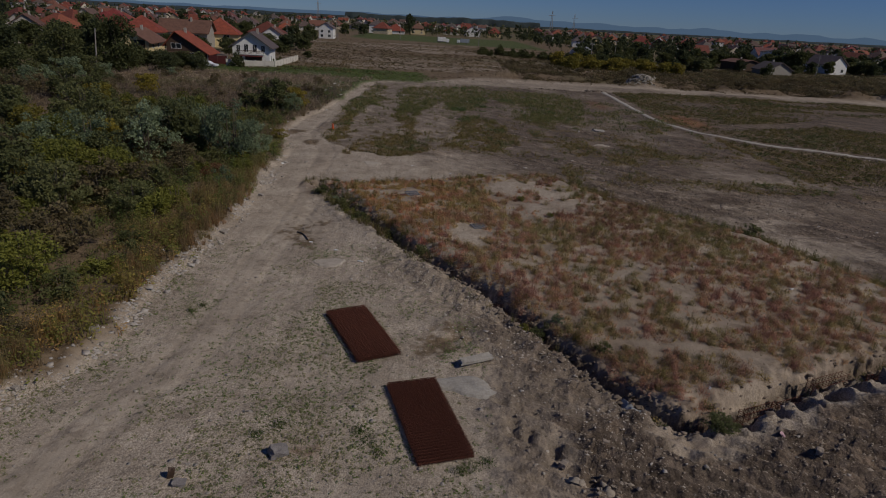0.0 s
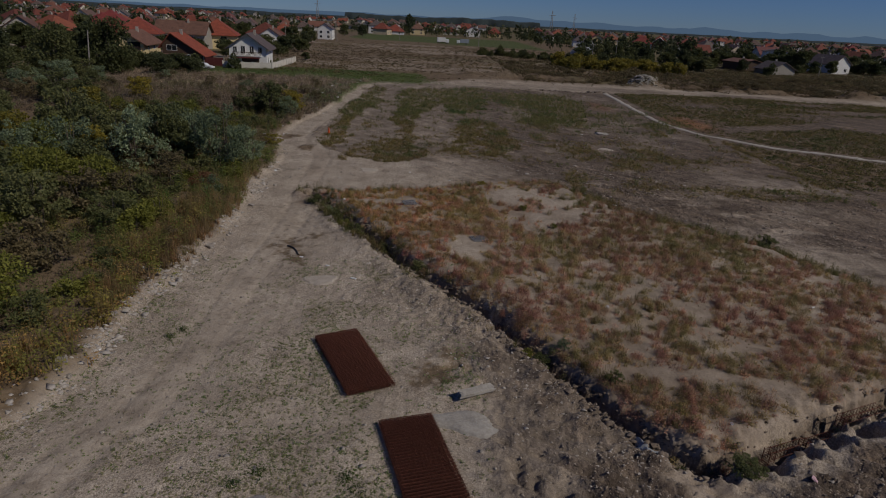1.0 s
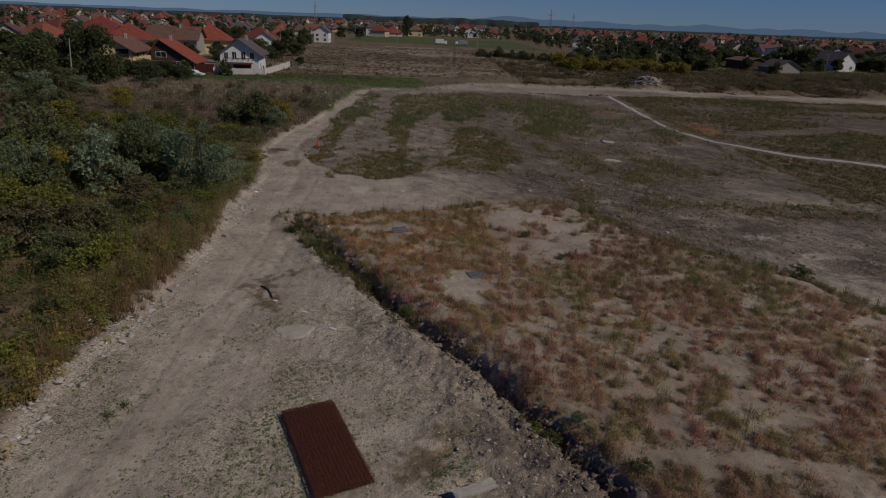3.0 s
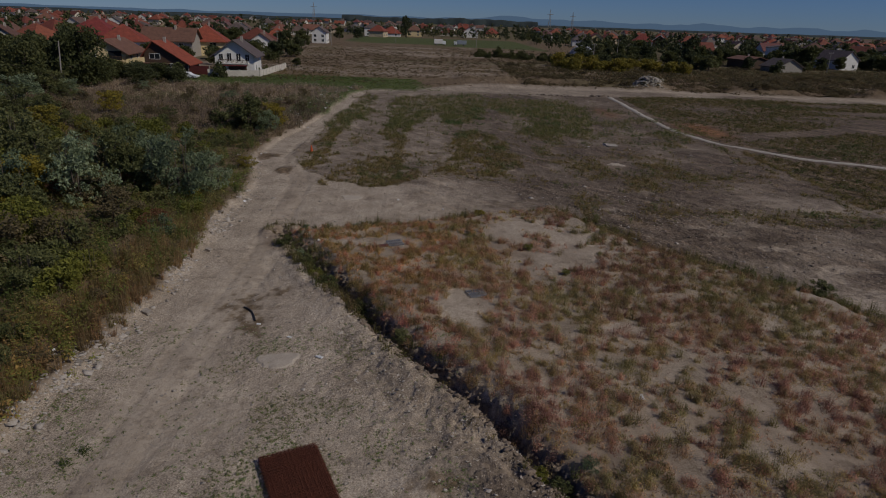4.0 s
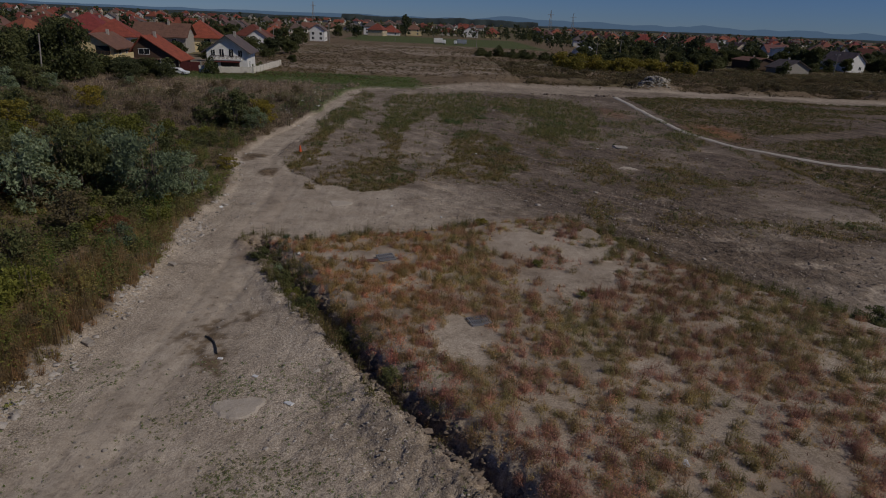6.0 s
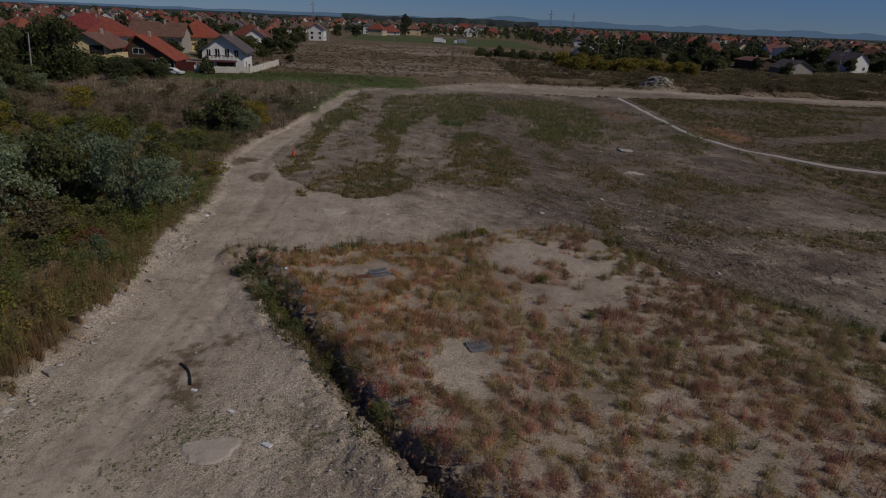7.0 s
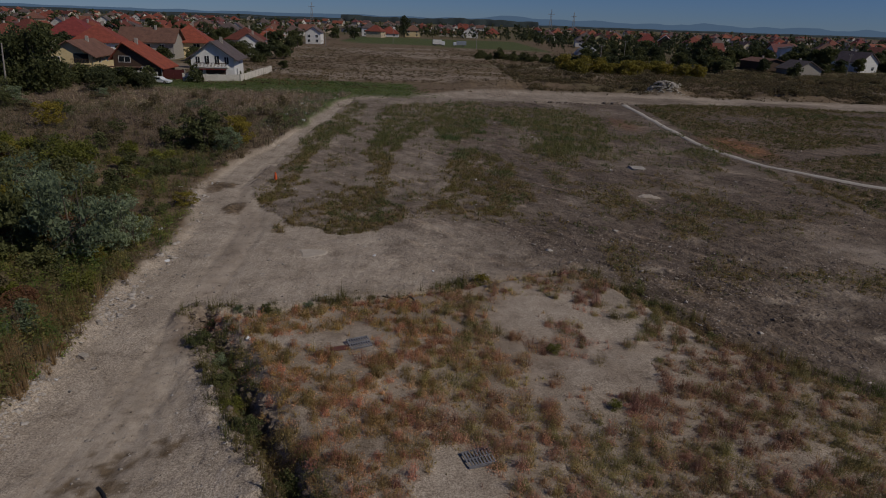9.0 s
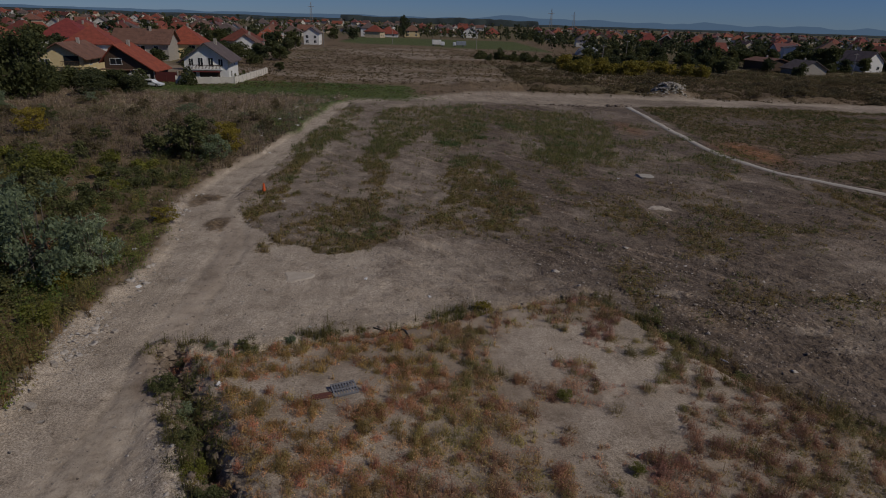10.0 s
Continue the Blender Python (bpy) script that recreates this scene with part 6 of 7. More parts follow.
# hedges and trees along the field's far edges
for x, y, key, s, t in [(114, 286, "tree1", 1.3, 1.15), (107, 250, "tree3", 1.0, 0.75), (104, 252, "hedge", 1.4, 1.2), (120, 292, "tree0", 1.1, 0.9), (160, 275, "tree0", 1.2, 1.0), (157, 280, "tree2", 1.1, 1.0), (190, 300, "poplar", 1.0, 0.85), (194, 302, "poplar", 0.9, 0.75), (150, 300, "tree2", 1.0, 0.8), (86, 330, "tree3", 1.0, 0.8), (92, 345, "tree1", 1.0, 0.8), (100, 320, "tree1", 1.0, 0.8),
                        (-49, 163.5, "hedge", 0.9, 1.15), (-44, 178, "hedge", 0.5, 1.3), (-42.6, 182, "hedge", 0.4, 1.3), (-47, 173.5, "hedge", 0.55, 1.0), (-39, 205, "tree0", 0.5, 0.6), (-70, 165, "hedge", 0.9, 0.75), (-74, 162, "hedge", 1.0, 0.8), (-66, 163, "hedge", 0.9, 0.8), (-80, 161, "hedge", 1.0, 0.85), (-86, 162, "hedge", 1.3, 1.5), (-61, 245, "tree1", 1.0, 0.7), (-56, 250, "tree0", 0.9, 0.7), (-50, 255, "tree1", 0.9, 0.6), (-66, 215, "tree2", 0.8, 0.7), (-72, 206, "tree0", 0.8, 0.75),
                        (-58, 232, "tree0", 0.9, 0.8), (-52, 228, "hedge", 1.2, 1.0), (-57, 300, "tree1", 1.0, 0.7), (-60, 330, "tree0", 1.0, 0.7), (-48, 460, "tree1", 1.2, 0.8), (-58, 440, "tree0", 1.2, 0.8), (-20, 610, "tree1", 1.6, 1.3), (-104, 186, "tree2", 1.0, 0.9), (-112, 198, "tree1", 1.1, 0.9), (-88, 200, "tree1", 0.9, 0.7), (-84, 208, "tree0", 0.9, 0.7), (-98, 215, "tree2", 0.9, 0.75), (-70, 222, "tree1", 0.8, 0.7), (-62, 200, "tree0", 0.7, 0.7), (-58, 208, "tree2", 0.7, 0.6), (-64, 232, "tree1", 0.9, 0.7), (-53, 240, "tree1", 1.0, 0.7), (-48, 246, "tree0", 1.0, 0.6), (-68, 252, "tree1", 1.0, 0.7), (-54, 265, "tree2", 1.0, 0.7), (-100, 255, "tree0", 1.1, 0.9), (-110, 245, "tree1", 1.1, 0.9), (-95, 270, "tree2", 1.0, 0.9), (-125, 240, "tree0", 1.2, 1.0), (-140, 230, "tree1", 1.2, 1.0), (-135, 260, "tree2", 1.1, 1.0), (-75, 290, "tree1", 1.1, 0.8), (-85, 300, "tree0", 1.1, 0.9), (-105, 300, "poplar", 1.0, 0.95), (-70, 320, "tree1", 1.1, 0.8), (-66, 350, "tree0", 1.1, 0.8), (-72, 345, "tree2", 1.1, 0.8), (-100, 330, "tree1", 1.1, 0.9), (-120, 320, "tree0", 1.1, 1.0), (-100, 175, "tree0", 1.0, 0.8), (-95, 182, "tree1", 1.0, 0.9), (-108, 210, "tree0", 1.1, 0.9)]:
    put_plant(key, x, y, s, t)
for k in range(34):
    put_plant("hedge", -98 + 1.25 * k + rng.uniform(-0.8, 0.8), 154 + rng.uniform(-5, 5), rng.uniform(0.9, 1.5), rng.uniform(0.7, 1.0) * (1.0 if k < 22 else 0.75))
for k in range(46):
    x = 20 + 2.1 * k + rng.uniform(-2, 2)
    put_plant("hedge", x, 272 + 0.55 * abs(x - 50) + rng.uniform(-5, 14), rng.uniform(0.7, 1.3), rng.uniform(0.6, 1.1))
for k in range(42):
    put_plant("hedgeyellow", 48 + 1.0 * k + rng.uniform(-2, 2), 234 + rng.uniform(-8, 12), rng.uniform(0.7, 1.2), rng.uniform(0.7, 1.2))
for k in range(130):
    x = rng.uniform(85, 330)
    key = str(rng.choice(["tree0", "tree1", "tree2", "hedge"]))
    put_plant(key, x, 262 + 0.2 * x + rng.uniform(-12, 75), rng.uniform(0.7, 1.2), rng.uniform(0.6, 1.0))
for x, y, key, s, t in [(174, 277, "tree0", 0.9, 0.8), (168, 279, "tree1", 0.8, 0.8), (132, 248, "hedge", 1.2, 1.1), (151, 262, "tree2", 0.7, 0.7), (128, 262, "tree1", 0.8, 0.8), (199, 292, "tree1", 0.9, 0.8)]:
    put_plant(key, x, y, s, t)
for k in range(60):
    x = rng.uniform(62, 240)
    y = 236 + 0.26 * x + rng.uniform(-8, 26)
    if 126 < x < 156 or 174 < x < 196:
        y += 30
    put_plant(str(rng.choice(["hedge", "tree1", "hedge", "tree0"])), x, y, rng.uniform(0.6, 1.1), rng.uniform(0.5, 0.9))
for k in range(150):
    x = rng.uniform(25, 190)
    put_plant("hedgebrown", x, along_y_of(LAT_N, x) + rng.uniform(7, 85), rng.uniform(0.6, 1.4), rng.uniform(0.4, 0.8))

# ---- far woods and hills ----


def far_wood(name, x0, x1, y, deep, tall, seed, label):
    xs = np.arange(x0, x1, 9.0)
    h = tall * (0.6 + 0.8 * fbm(xs, xs * 0 + 3, 0.02, 5, seed))
    jit = fbm(xs, xs * 0, 0.06, 2, seed + 5) * 18
    rows = [np.stack([xs, y + jit, xs * 0 - 1], -1), np.stack([xs, y + 6 + jit, h * 0.75], -1), np.stack([xs, y + 18 + jit, h], -1), np.stack([xs, y + deep + jit, h], -1), np.stack([xs, y + deep + 10 + jit, xs * 0 - 1], -1)]
    v = np.concatenate(rows)
    i = np.arange(len(xs) - 1)
    f = np.concatenate([np.stack([k * len(xs) + i, k * len(xs) + i + 1, (k + 1) * len(xs) + i + 1, (k + 1) * len(xs) + i], -1) for k in range(4)])
    return tagged(new(name, raw(name, v, f, LEAF["far"])), label, "forest", kind="stuff")


# distance haze is put into the woods' bluish dark colour
LEAF["far"] = surface("far_woods", (0.022, 0.032, 0.034), (0.036, 0.05, 0.05), 0.02, 1.0, 0, 0.5, 0.12)
far_wood("far_forest", -2600, 2800, 2300, 120, 7, 301, "dark band of distant woodland on the plain")
far_wood("far_forest", -260, 330, 1950, 90, 17, 305, "dark block of distant forest")
far_wood("far_forest", -1500, -200, 1560, 60, 7, 309, "dark line of distant trees behind the village")
# the hills' haze is painted: an even blue glow just below the sky's tone
M_HILL, hn, hl, hb = base("painted_haze_hills", 1.0)
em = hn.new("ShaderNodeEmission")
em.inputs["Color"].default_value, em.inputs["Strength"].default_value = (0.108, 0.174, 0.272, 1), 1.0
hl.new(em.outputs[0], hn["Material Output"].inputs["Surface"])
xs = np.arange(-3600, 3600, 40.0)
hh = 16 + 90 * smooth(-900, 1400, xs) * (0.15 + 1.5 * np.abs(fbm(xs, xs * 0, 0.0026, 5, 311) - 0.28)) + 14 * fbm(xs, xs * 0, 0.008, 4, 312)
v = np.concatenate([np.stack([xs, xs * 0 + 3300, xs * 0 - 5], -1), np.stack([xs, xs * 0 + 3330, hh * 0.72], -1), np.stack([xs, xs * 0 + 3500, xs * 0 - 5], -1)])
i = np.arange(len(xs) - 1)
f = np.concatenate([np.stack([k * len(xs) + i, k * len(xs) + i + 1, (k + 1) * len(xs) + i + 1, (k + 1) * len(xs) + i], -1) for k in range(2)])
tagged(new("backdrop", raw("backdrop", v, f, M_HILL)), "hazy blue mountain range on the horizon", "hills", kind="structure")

# ---- fence, poles, vehicles by the houses ----
M_FENCE = surface("fence_plaster", (0.5, 0.46, 0.4), (0.66, 0.62, 0.55), 0.8, 0.9)


def fence(points, tall, label, panel=2.5):
    top = empty("fence", pose(points[0][0], points[0][1], ground_z(*points[0])), label, "fence")
    ox, oy, oz = top.matrix_basis.translation
    for (ax, ay), (bx, by) in zip(points, points[1:]):
        ln = math.hypot(bx - ax, by - ay)
        n = max(1, round(ln / panel))
        yaw = math.degrees(math.atan2(by - ay, bx - ax))
        for k in range(n):
            sx, sy = ax + (bx - ax) * k / n, ay + (by - ay) * k / n
            z = ground_z(sx, sy) - oz
            m = pose(sx - ox, sy - oy, z, 0, 0, yaw)
            boxpart("post", (-0.16, -0.16, -0.4, 0.16, 0.16, tall + 0.15), M_FENCE, top, m=m)
            boxpart("panel", (0.16, -0.08, -0.4, ln / n - 0.16, 0.08, tall), M_FENCE, top, m=m)
    return top


fence([(-52.2, 165.7), (-40.7, 169.0), (-39.9, 182), (-40.2, 196.5)], 1.5, "cream plastered garden wall with posts")
fence([(-64.5, 166.5), (-57.8, 166.3)], 1.6, "cream plastered yard wall")
gate = empty("gate", pose(-55.1, 167.8, ground_z(-55.1, 167.8)), "dark red metal yard gate beside the wall", "gate")
for k in range(2):
    boxpart("leaf", (-2.4 + 2.42 * k, -0.04, 0.0, -0.02 + 2.42 * k, 0.04, 2.1), surface("gate_red", (0.09, 0.02, 0.018), (0.13, 0.03, 0.025), 2, 0.6), gate)
for k in range(2):
    boxpart("post", (-2.62 + 5.05 * k, -0.1, -0.2, -2.42 + 5.05 * k, 0.1, 2.3), M_CONC, gate)


def pole(x, y, tall, label="grey utility pole with a crossarm", arm=True, lean=0.0):
    top = empty("utility_pole", pose(x, y, ground_z(x, y), 0, lean, 0), label, "pole", "utility poles")
    bm = bmesh.new()
    rod(bm, (0, 0, -0.5), (0, 0, tall), 0.16, 0.1, 8)
    part("shaft", bm, M_POLE, top)
    if arm:
        boxpart("crossarm", (-0.9, -0.06, tall - 0.7, 0.9, 0.06, tall - 0.55), M_POLE, top)
        for k in (-0.8, 0, 0.8):
            bm = bmesh.new()
            rod(bm, (k, 0, tall - 0.55), (k, 0, tall - 0.3), 0.05, 0.03, 6)
            part("insulator", bm, M_FRAME, top)


for x, y, h in [(-61, 277, 8.5), (62, 248, 8.5), (-55, 495, 9), (28, 380, 9), (-58, 400, 9), (-50, 350, 9), (120, 300, 9), (160, 262, 8), (86, 300, 9), (-20, 420, 9), (5, 560, 9)]:
    pole(x, y, h)
pole(-64.0, 124, 8.6, "plain dark wooden pole standing in the scrub", arm=False, lean=5.0)
tower = empty("lattice_mast", pose(178, 974, 0), "tall thin grey lattice mast far off", "mast")
bm = bmesh.new()
for sx, sy in ((-1, -1), (1, -1), (1, 1), (-1, 1)):
    rod(bm, (2.4 * sx, 2.4 * sy, -1), (0.3 * sx, 0.3 * sy, 34), 0.22, 0.12, 5)
part("mast_frame", bm, M_POLE, tower)
bm = bmesh.new()
for k in range(9):
    z = 3.6 * k
    f0, f1 = 2.4 - 2.1 * z / 34, 2.4 - 2.1 * (z + 3.6) / 34
    rod(bm, (-f0, -f0, z), (f1, -f1, z + 3.6), 0.1, 0.1, 4)
    rod(bm, (f0, -f0, z), (-f1, -f1, z + 3.6), 0.1, 0.1, 4)
part("bracing", bm, M_POLE, tower)
boxpart("crossarm", (-5, -0.2, 27, 5, 0.2, 27.5), M_POLE, tower)
for x, y, h in [(-190, 1100, 40), (250, 1150, 40)]:
    t2 = copy_thing(tower, pose(x, y, 0))

M_CARWHITE, cn_, cl_, cb_ = base("white_car_paint", 0.3)
cb_.inputs["Base Color"].default_value = (0.7, 0.71, 0.72, 1)
M_TYRE = surface("tyre_rubber", (0.015, 0.015, 0.015), (0.03, 0.03, 0.03), 8, 0.9)


def profile_part(name, pts, half, mat, parent, pinch=1.0, top_from=1e9):
    """A body from a side profile (x, z), drawn in towards the top."""
    bm = bmesh.new()
    rows = []
    for s in (-1, 1):
        rows.append([bm.verts.new((x, s * half * (pinch if z > top_from else 1.0), z)) for x, z in pts])
    n = len(pts)
    bm.faces.new(rows[0])
    bm.faces.new(rows[1][::-1])
    for k in range(n):
        j = (k + 1) % n
        bm.faces.new((rows[0][j], rows[0][k], rows[1][k], rows[1][j]))
    bmesh.ops.recalc_face_normals(bm, faces=bm.faces[:])
    bmesh.ops.bevel(bm, geom=bm.edges[:], offset=0.05, segments=1, affect="EDGES")
    return part(name, bm, mat, parent)


def wheel(parent, x, y, r):
    bm = bmesh.new()
    rod(bm, (x, y - 0.1, r), (x, y + 0.1, r), r, r, 14)
    w = part("wheel", bm, M_TYRE, parent)
    bm = bmesh.new()
    rod(bm, (x, y - 0.11, r), (x, y + 0.11, r), r * 0.6, r * 0.6, 10)
    part("rim", bm, M_POLE, w)


car = empty("car", pose(-54.4, 158.6, ground_z(-54.4, 158.6), 0, 0, -8), "white estate car parked on the grass by the gate", "car")
profile_part("body", [(-2.3, 0.3), (2.2, 0.3), (2.3, 0.7), (1.0, 0.92), (0.35, 1.42), (-1.9, 1.45), (-2.28, 0.95)], 0.87, M_CARWHITE, car, 0.8, 1.2)
for s in (-1, 1):
    boxpart("side_window", (-1.85, s * 0.845 - 0.02, 0.95, 0.45, s * 0.845 + 0.02, 1.3), M_GLASS, car)
for x in (-1.45, 1.4):
    for s in (-1, 1):
        wheel(car, x, s * 0.8, 0.32)
lorry = empty("lorry", pose(7.5, 402, ground_z(7.5, 402), 0, 0, 4), "white box lorry standing on the green field", "lorry")
boxpart("box", (-3.5, -1.2, 1.0, 1.6, 1.2, 3.5), M_WHITE, lorry, bevel=0.06)
boxpart("cab", (1.75, -1.15, 0.6, 3.6, 1.15, 2.6), M_CARWHITE, lorry, bevel=0.2)
boxpart("windscreen", (3.58, -1.0, 1.6, 3.64, 1.0, 2.35), M_GLASS, lorry)
boxpart("chassis", (-3.5, -0.5, 0.6, 1.75, 0.5, 1.0), M_TYRE, lorry)
for x in (-2.3, 2.6):
    for s in (-1, 1):
        wheel(lorry, x, s * 1.0, 0.48)
truck = empty("truck", pose(19.5, 405, ground_z(19.5, 405), 0, 0, 182), "pickup truck with a grey-blue box body", "truck")
boxpart("box", (-4.2, -1.2, 0.9, 1.4, 1.2, 3.1), surface("tarp_grey", (0.2, 0.22, 0.26), (0.28, 0.31, 0.36), 1, 0.8), truck, bevel=0.06)
boxpart("cab", (1.55, -1.1, 0.55, 3.3, 1.1, 2.4), M_CARWHITE, truck, bevel=0.2)
for x in (-2.6, 2.3):
    for s in (-1, 1):
        wheel(truck, x, s * 1.0, 0.45)
gh = empty("greenhouse", pose(82, 352, ground_z(82, 352), 0, 0, -15), "pale grey plastic tunnel greenhouse", "greenhouse")
bm = bmesh.new()
arc = [(-6 * math.cos(math.pi * k / 10), 4.0 * math.sin(math.pi * k / 10)) for k in range(11)]
r0, r1 = [bm.verts.new((x, 0, z)) for x, z in arc], [bm.verts.new((x, 14, z)) for x, z in arc]
for k in range(10):
    bm.faces.new((r0[k], r0[k + 1], r1[k + 1], r1[k]))
bm.faces.new(r0[::-1])
bm.faces.new(r1)
part("cover", bm, surface("plastic_sheet", (0.3, 0.32, 0.34), (0.42, 0.44, 0.46), 0.5, 0.5), gh)
boxpart("door", (-0.7, -0.05, 0, 0.7, 0.02, 2.0), M_FRAME, gh)

# ---- things on the building site ----
# two stacks of welded reinforcement mesh
def mesh_sheet(wide, long, step):
    bm = bmesh.new()
    n, k = round(wide / step), round(long / step)
    for i in range(n + 1):
        x = -wide / 2 + wide * i / n
        rod(bm, (x, -long / 2 - 0.06, 0), (x, long / 2 + 0.06, 0), 0.006, 0.006, 4)
    for i in range(k + 1):
        y = -long / 2 + long * i / k
        rod(bm, (-wide / 2 - 0.06, y, 0.011), (wide / 2 + 0.06, y, 0.011), 0.006, 0.006, 4)
    me = bpy.data.meshes.new("wire_sheet")
    bm.to_mesh(me)
    bm.free()
    me.materials.append(M_RUST)
    return me


SHEET = mesh_sheet(1.9, 4.85, 0.15)
for x, y, yaw, n in ((-2.7, 26.08, 24.7, 22), (0.48, 19.6, 16.0, 24)):
    st = empty("mesh_stack", pose(x, y, ground_z(x, y) + 0.015, 0, 0, yaw), "low stack of rusty welded reinforcement mesh sheets on the ground", "steel mesh", "mesh stacks")
    for k in range(n):
        s = new("wire_sheet", SHEET)
        s.parent = st
        s.matrix_basis = pose(rng.uniform(-0.07, 0.07), rng.uniform(-0.045, 0.045), 0.0105 * k, 0, 0, rng.normal(0, 0.2))
    for k in (-1.9, 0.0, 1.9):
        boxpart("bearer", (-0.95, k - 0.04, -0.1, 0.95, k + 0.04, -0.008), M_WOODDARK, st)

# reinforcement cages in the footing trench
def cage_bm(length, w, h, loops):
    bm = bmesh.new()
    for sx in (-1, 1):
        for sz in (0, 1):
            rod(bm, (0, sx * w / 2, sz * h), (length, sx * w / 2, sz * h), 0.014, 0.014, 4)
    for k in range(loops):
        x = length * (k + 0.5) / loops
        c = [(x, -w / 2, 0), (x, w / 2, 0), (x, w / 2, h), (x, -w / 2, h)]
        for p, q in zip(c, c[1:] + c[:1]):
            rod(bm, p, q, 0.009, 0.009, 4)
    return bm


FOOT = [(12.2, 20.5), (13.7, 21.2), (15.5, 21.95), (17.3, 22.7), (19.4, 23.6), (21.4, 24.5), (23.6, 25.5), (25.8, 26.5)]
for (ax, ay), (bx, by) in zip(FOOT, FOOT[1:]):
    cg = empty("footing_cage", pose(ax, ay, ground_z(ax, ay) + 0.12, 0, 0, math.degrees(math.atan2(by - ay, bx - ax))), "rusty reinforcement cage lying in the footing trench", "rebar cage", "footing cages")
    part("bar_frame", cage_bm(math.hypot(bx - ax, by - ay) - 0.2, 0.3, 0.3, 10), M_RUST, cg)
    cc = empty("column_cage", pose(ax, ay, min(ground_z(ax, ay), 0.0) - 0.1, 0, -90, 20), "upright rusty column reinforcement standing in a pit", "rebar cage", "column cages")
    part("bar_frame", cage_bm(0.6, 0.3, 0.3, 6), M_RUST, cc)

# slatted grey pallets
M_PALLET = surface("grey_pallet_wood", (0.12, 0.12, 0.13), (0.23, 0.23, 0.245), 4, 0.8, vary=0.1)


def pallet(x, y, yaw, tip):
    top = empty("pallet", pose(x, y, ground_z(x, y) + 0.05, tip, 0, yaw), "weathered grey slatted pallet lying on the sand", "pallet", "pallets")
    for k in range(9):
        boxpart("slat", (-0.5 + 0.1175 * k, -0.38, 0.085, -0.44 + 0.1175 * k, 0.38, 0.107), M_PALLET, top)
    for yy in (-0.38, -0.035, 0.31):
        boxpart("bearer", (-0.5, yy, 0.0, 0.5, yy + 0.07, 0.1), M_PALLET, top)


pallet(-0.98, 48.75, 24, 9)
pallet(3.9, 41.0, 20, 4)

# pieces of concrete and other loose things


def rough_block(name, x, y, dims, yaw, mat, label, category, tilt=(0, 0), seed=1, sink=0.05):
    r = random.Random(seed)
    bm = bmesh.new()
    dx, dy, dz = dims
    box(bm, -dx / 2, -dy / 2, 0, dx / 2, dy / 2, dz)
    bmesh.ops.subdivide_edges(bm, edges=bm.edges[:], cuts=2, use_grid_fill=True)
    for v in bm.verts:
        v.co += Vector((r.uniform(-1, 1) * dx * 0.07, r.uniform(-1, 1) * dy * 0.08, r.uniform(-1, 1) * dz * 0.1))
    bmesh.ops.bevel(bm, geom=bm.edges[:], offset=min(dims) * 0.06, segments=1, affect="EDGES")
    me = bpy.data.meshes.new(name)
    bm.to_mesh(me)
    bm.free()
    me.materials.append(mat)
    ob = new(name, me)
    ob.matrix_basis = pose(x, y, ground_z(x, y) - sink, tilt[0], tilt[1], yaw)
    return tagged(ob, label, category)


def flat_patch(name, x, y, rx, ry, yaw, thick, mat, label, category, seed, edge=0.75, corners=0.0):
    """A thin slab or spill with an uneven outline that lies on the ground; corners: how square it is."""
    r = random.Random(seed)
    n, rings = 28, 5
    wob = [1 + 0.16 * math.sin(3 * 2 * math.pi * k / n + seed) + r.uniform(-0.07, 0.07) for k in range(n)]
    vs, fs = [(0, 0)], []
    cy, sy = math.cos(radians(yaw)), math.sin(radians(yaw))
    pts = []
    for i in range(1, rings + 1):
        for k in range(n):
            a = 2 * math.pi * k / n
            c, d = math.cos(a), math.sin(a)
            sq = (1 - corners) + corners / max(abs(c), abs(d))
            f = i / rings * (wob[k] if corners < 0.5 else 1 + 0.4 * (wob[k] - 1)) * sq
            pts.append((rx * f * c, ry * f * d, i))
    bm = bmesh.new()
    z0 = ground_z(x, y) if corners < 0.5 else max(ground_z(x + a, y + b) for a in (-0.6, 0, 0.6) for b in (-0.4, 0, 0.4)) - 0.03

    def add(px, py, i):
        wx, wy = px * cy - py * sy, px * sy + py * cy
        h = thick * (1 if i <= rings * edge else (rings - i) / (rings * (1 - edge) + 1e-6))
        if i == rings:
            h = -0.04 if corners < 0.5 else -0.2
        return bm.verts.new((wx, wy, (0.25 if corners >= 0.5 else 1.0) * (ground_z(x + wx, y + wy) - z0) + h + r.uniform(-0.003, 0.003)))
    c0 = add(0, 0, 0)
    vv = [add(*q) for q in pts]
    for k in range(n):
        bm.faces.new((c0, vv[k], vv[(k + 1) % n]))
        for i in range(rings - 1):
            a, b = i * n + k, i * n + (k + 1) % n
            bm.faces.new((vv[a], vv[a + n], vv[b + n], vv[b]))
    bmesh.ops.recalc_face_normals(bm, faces=bm.faces[:])
    me = bpy.data.meshes.new(name)
    bm.to_mesh(me)
    bm.free()
    me.materials.append(mat)
    ob = new(name, me)
    ob.matrix_basis = pose(x, y, z0)
    return tagged(ob, label, category)


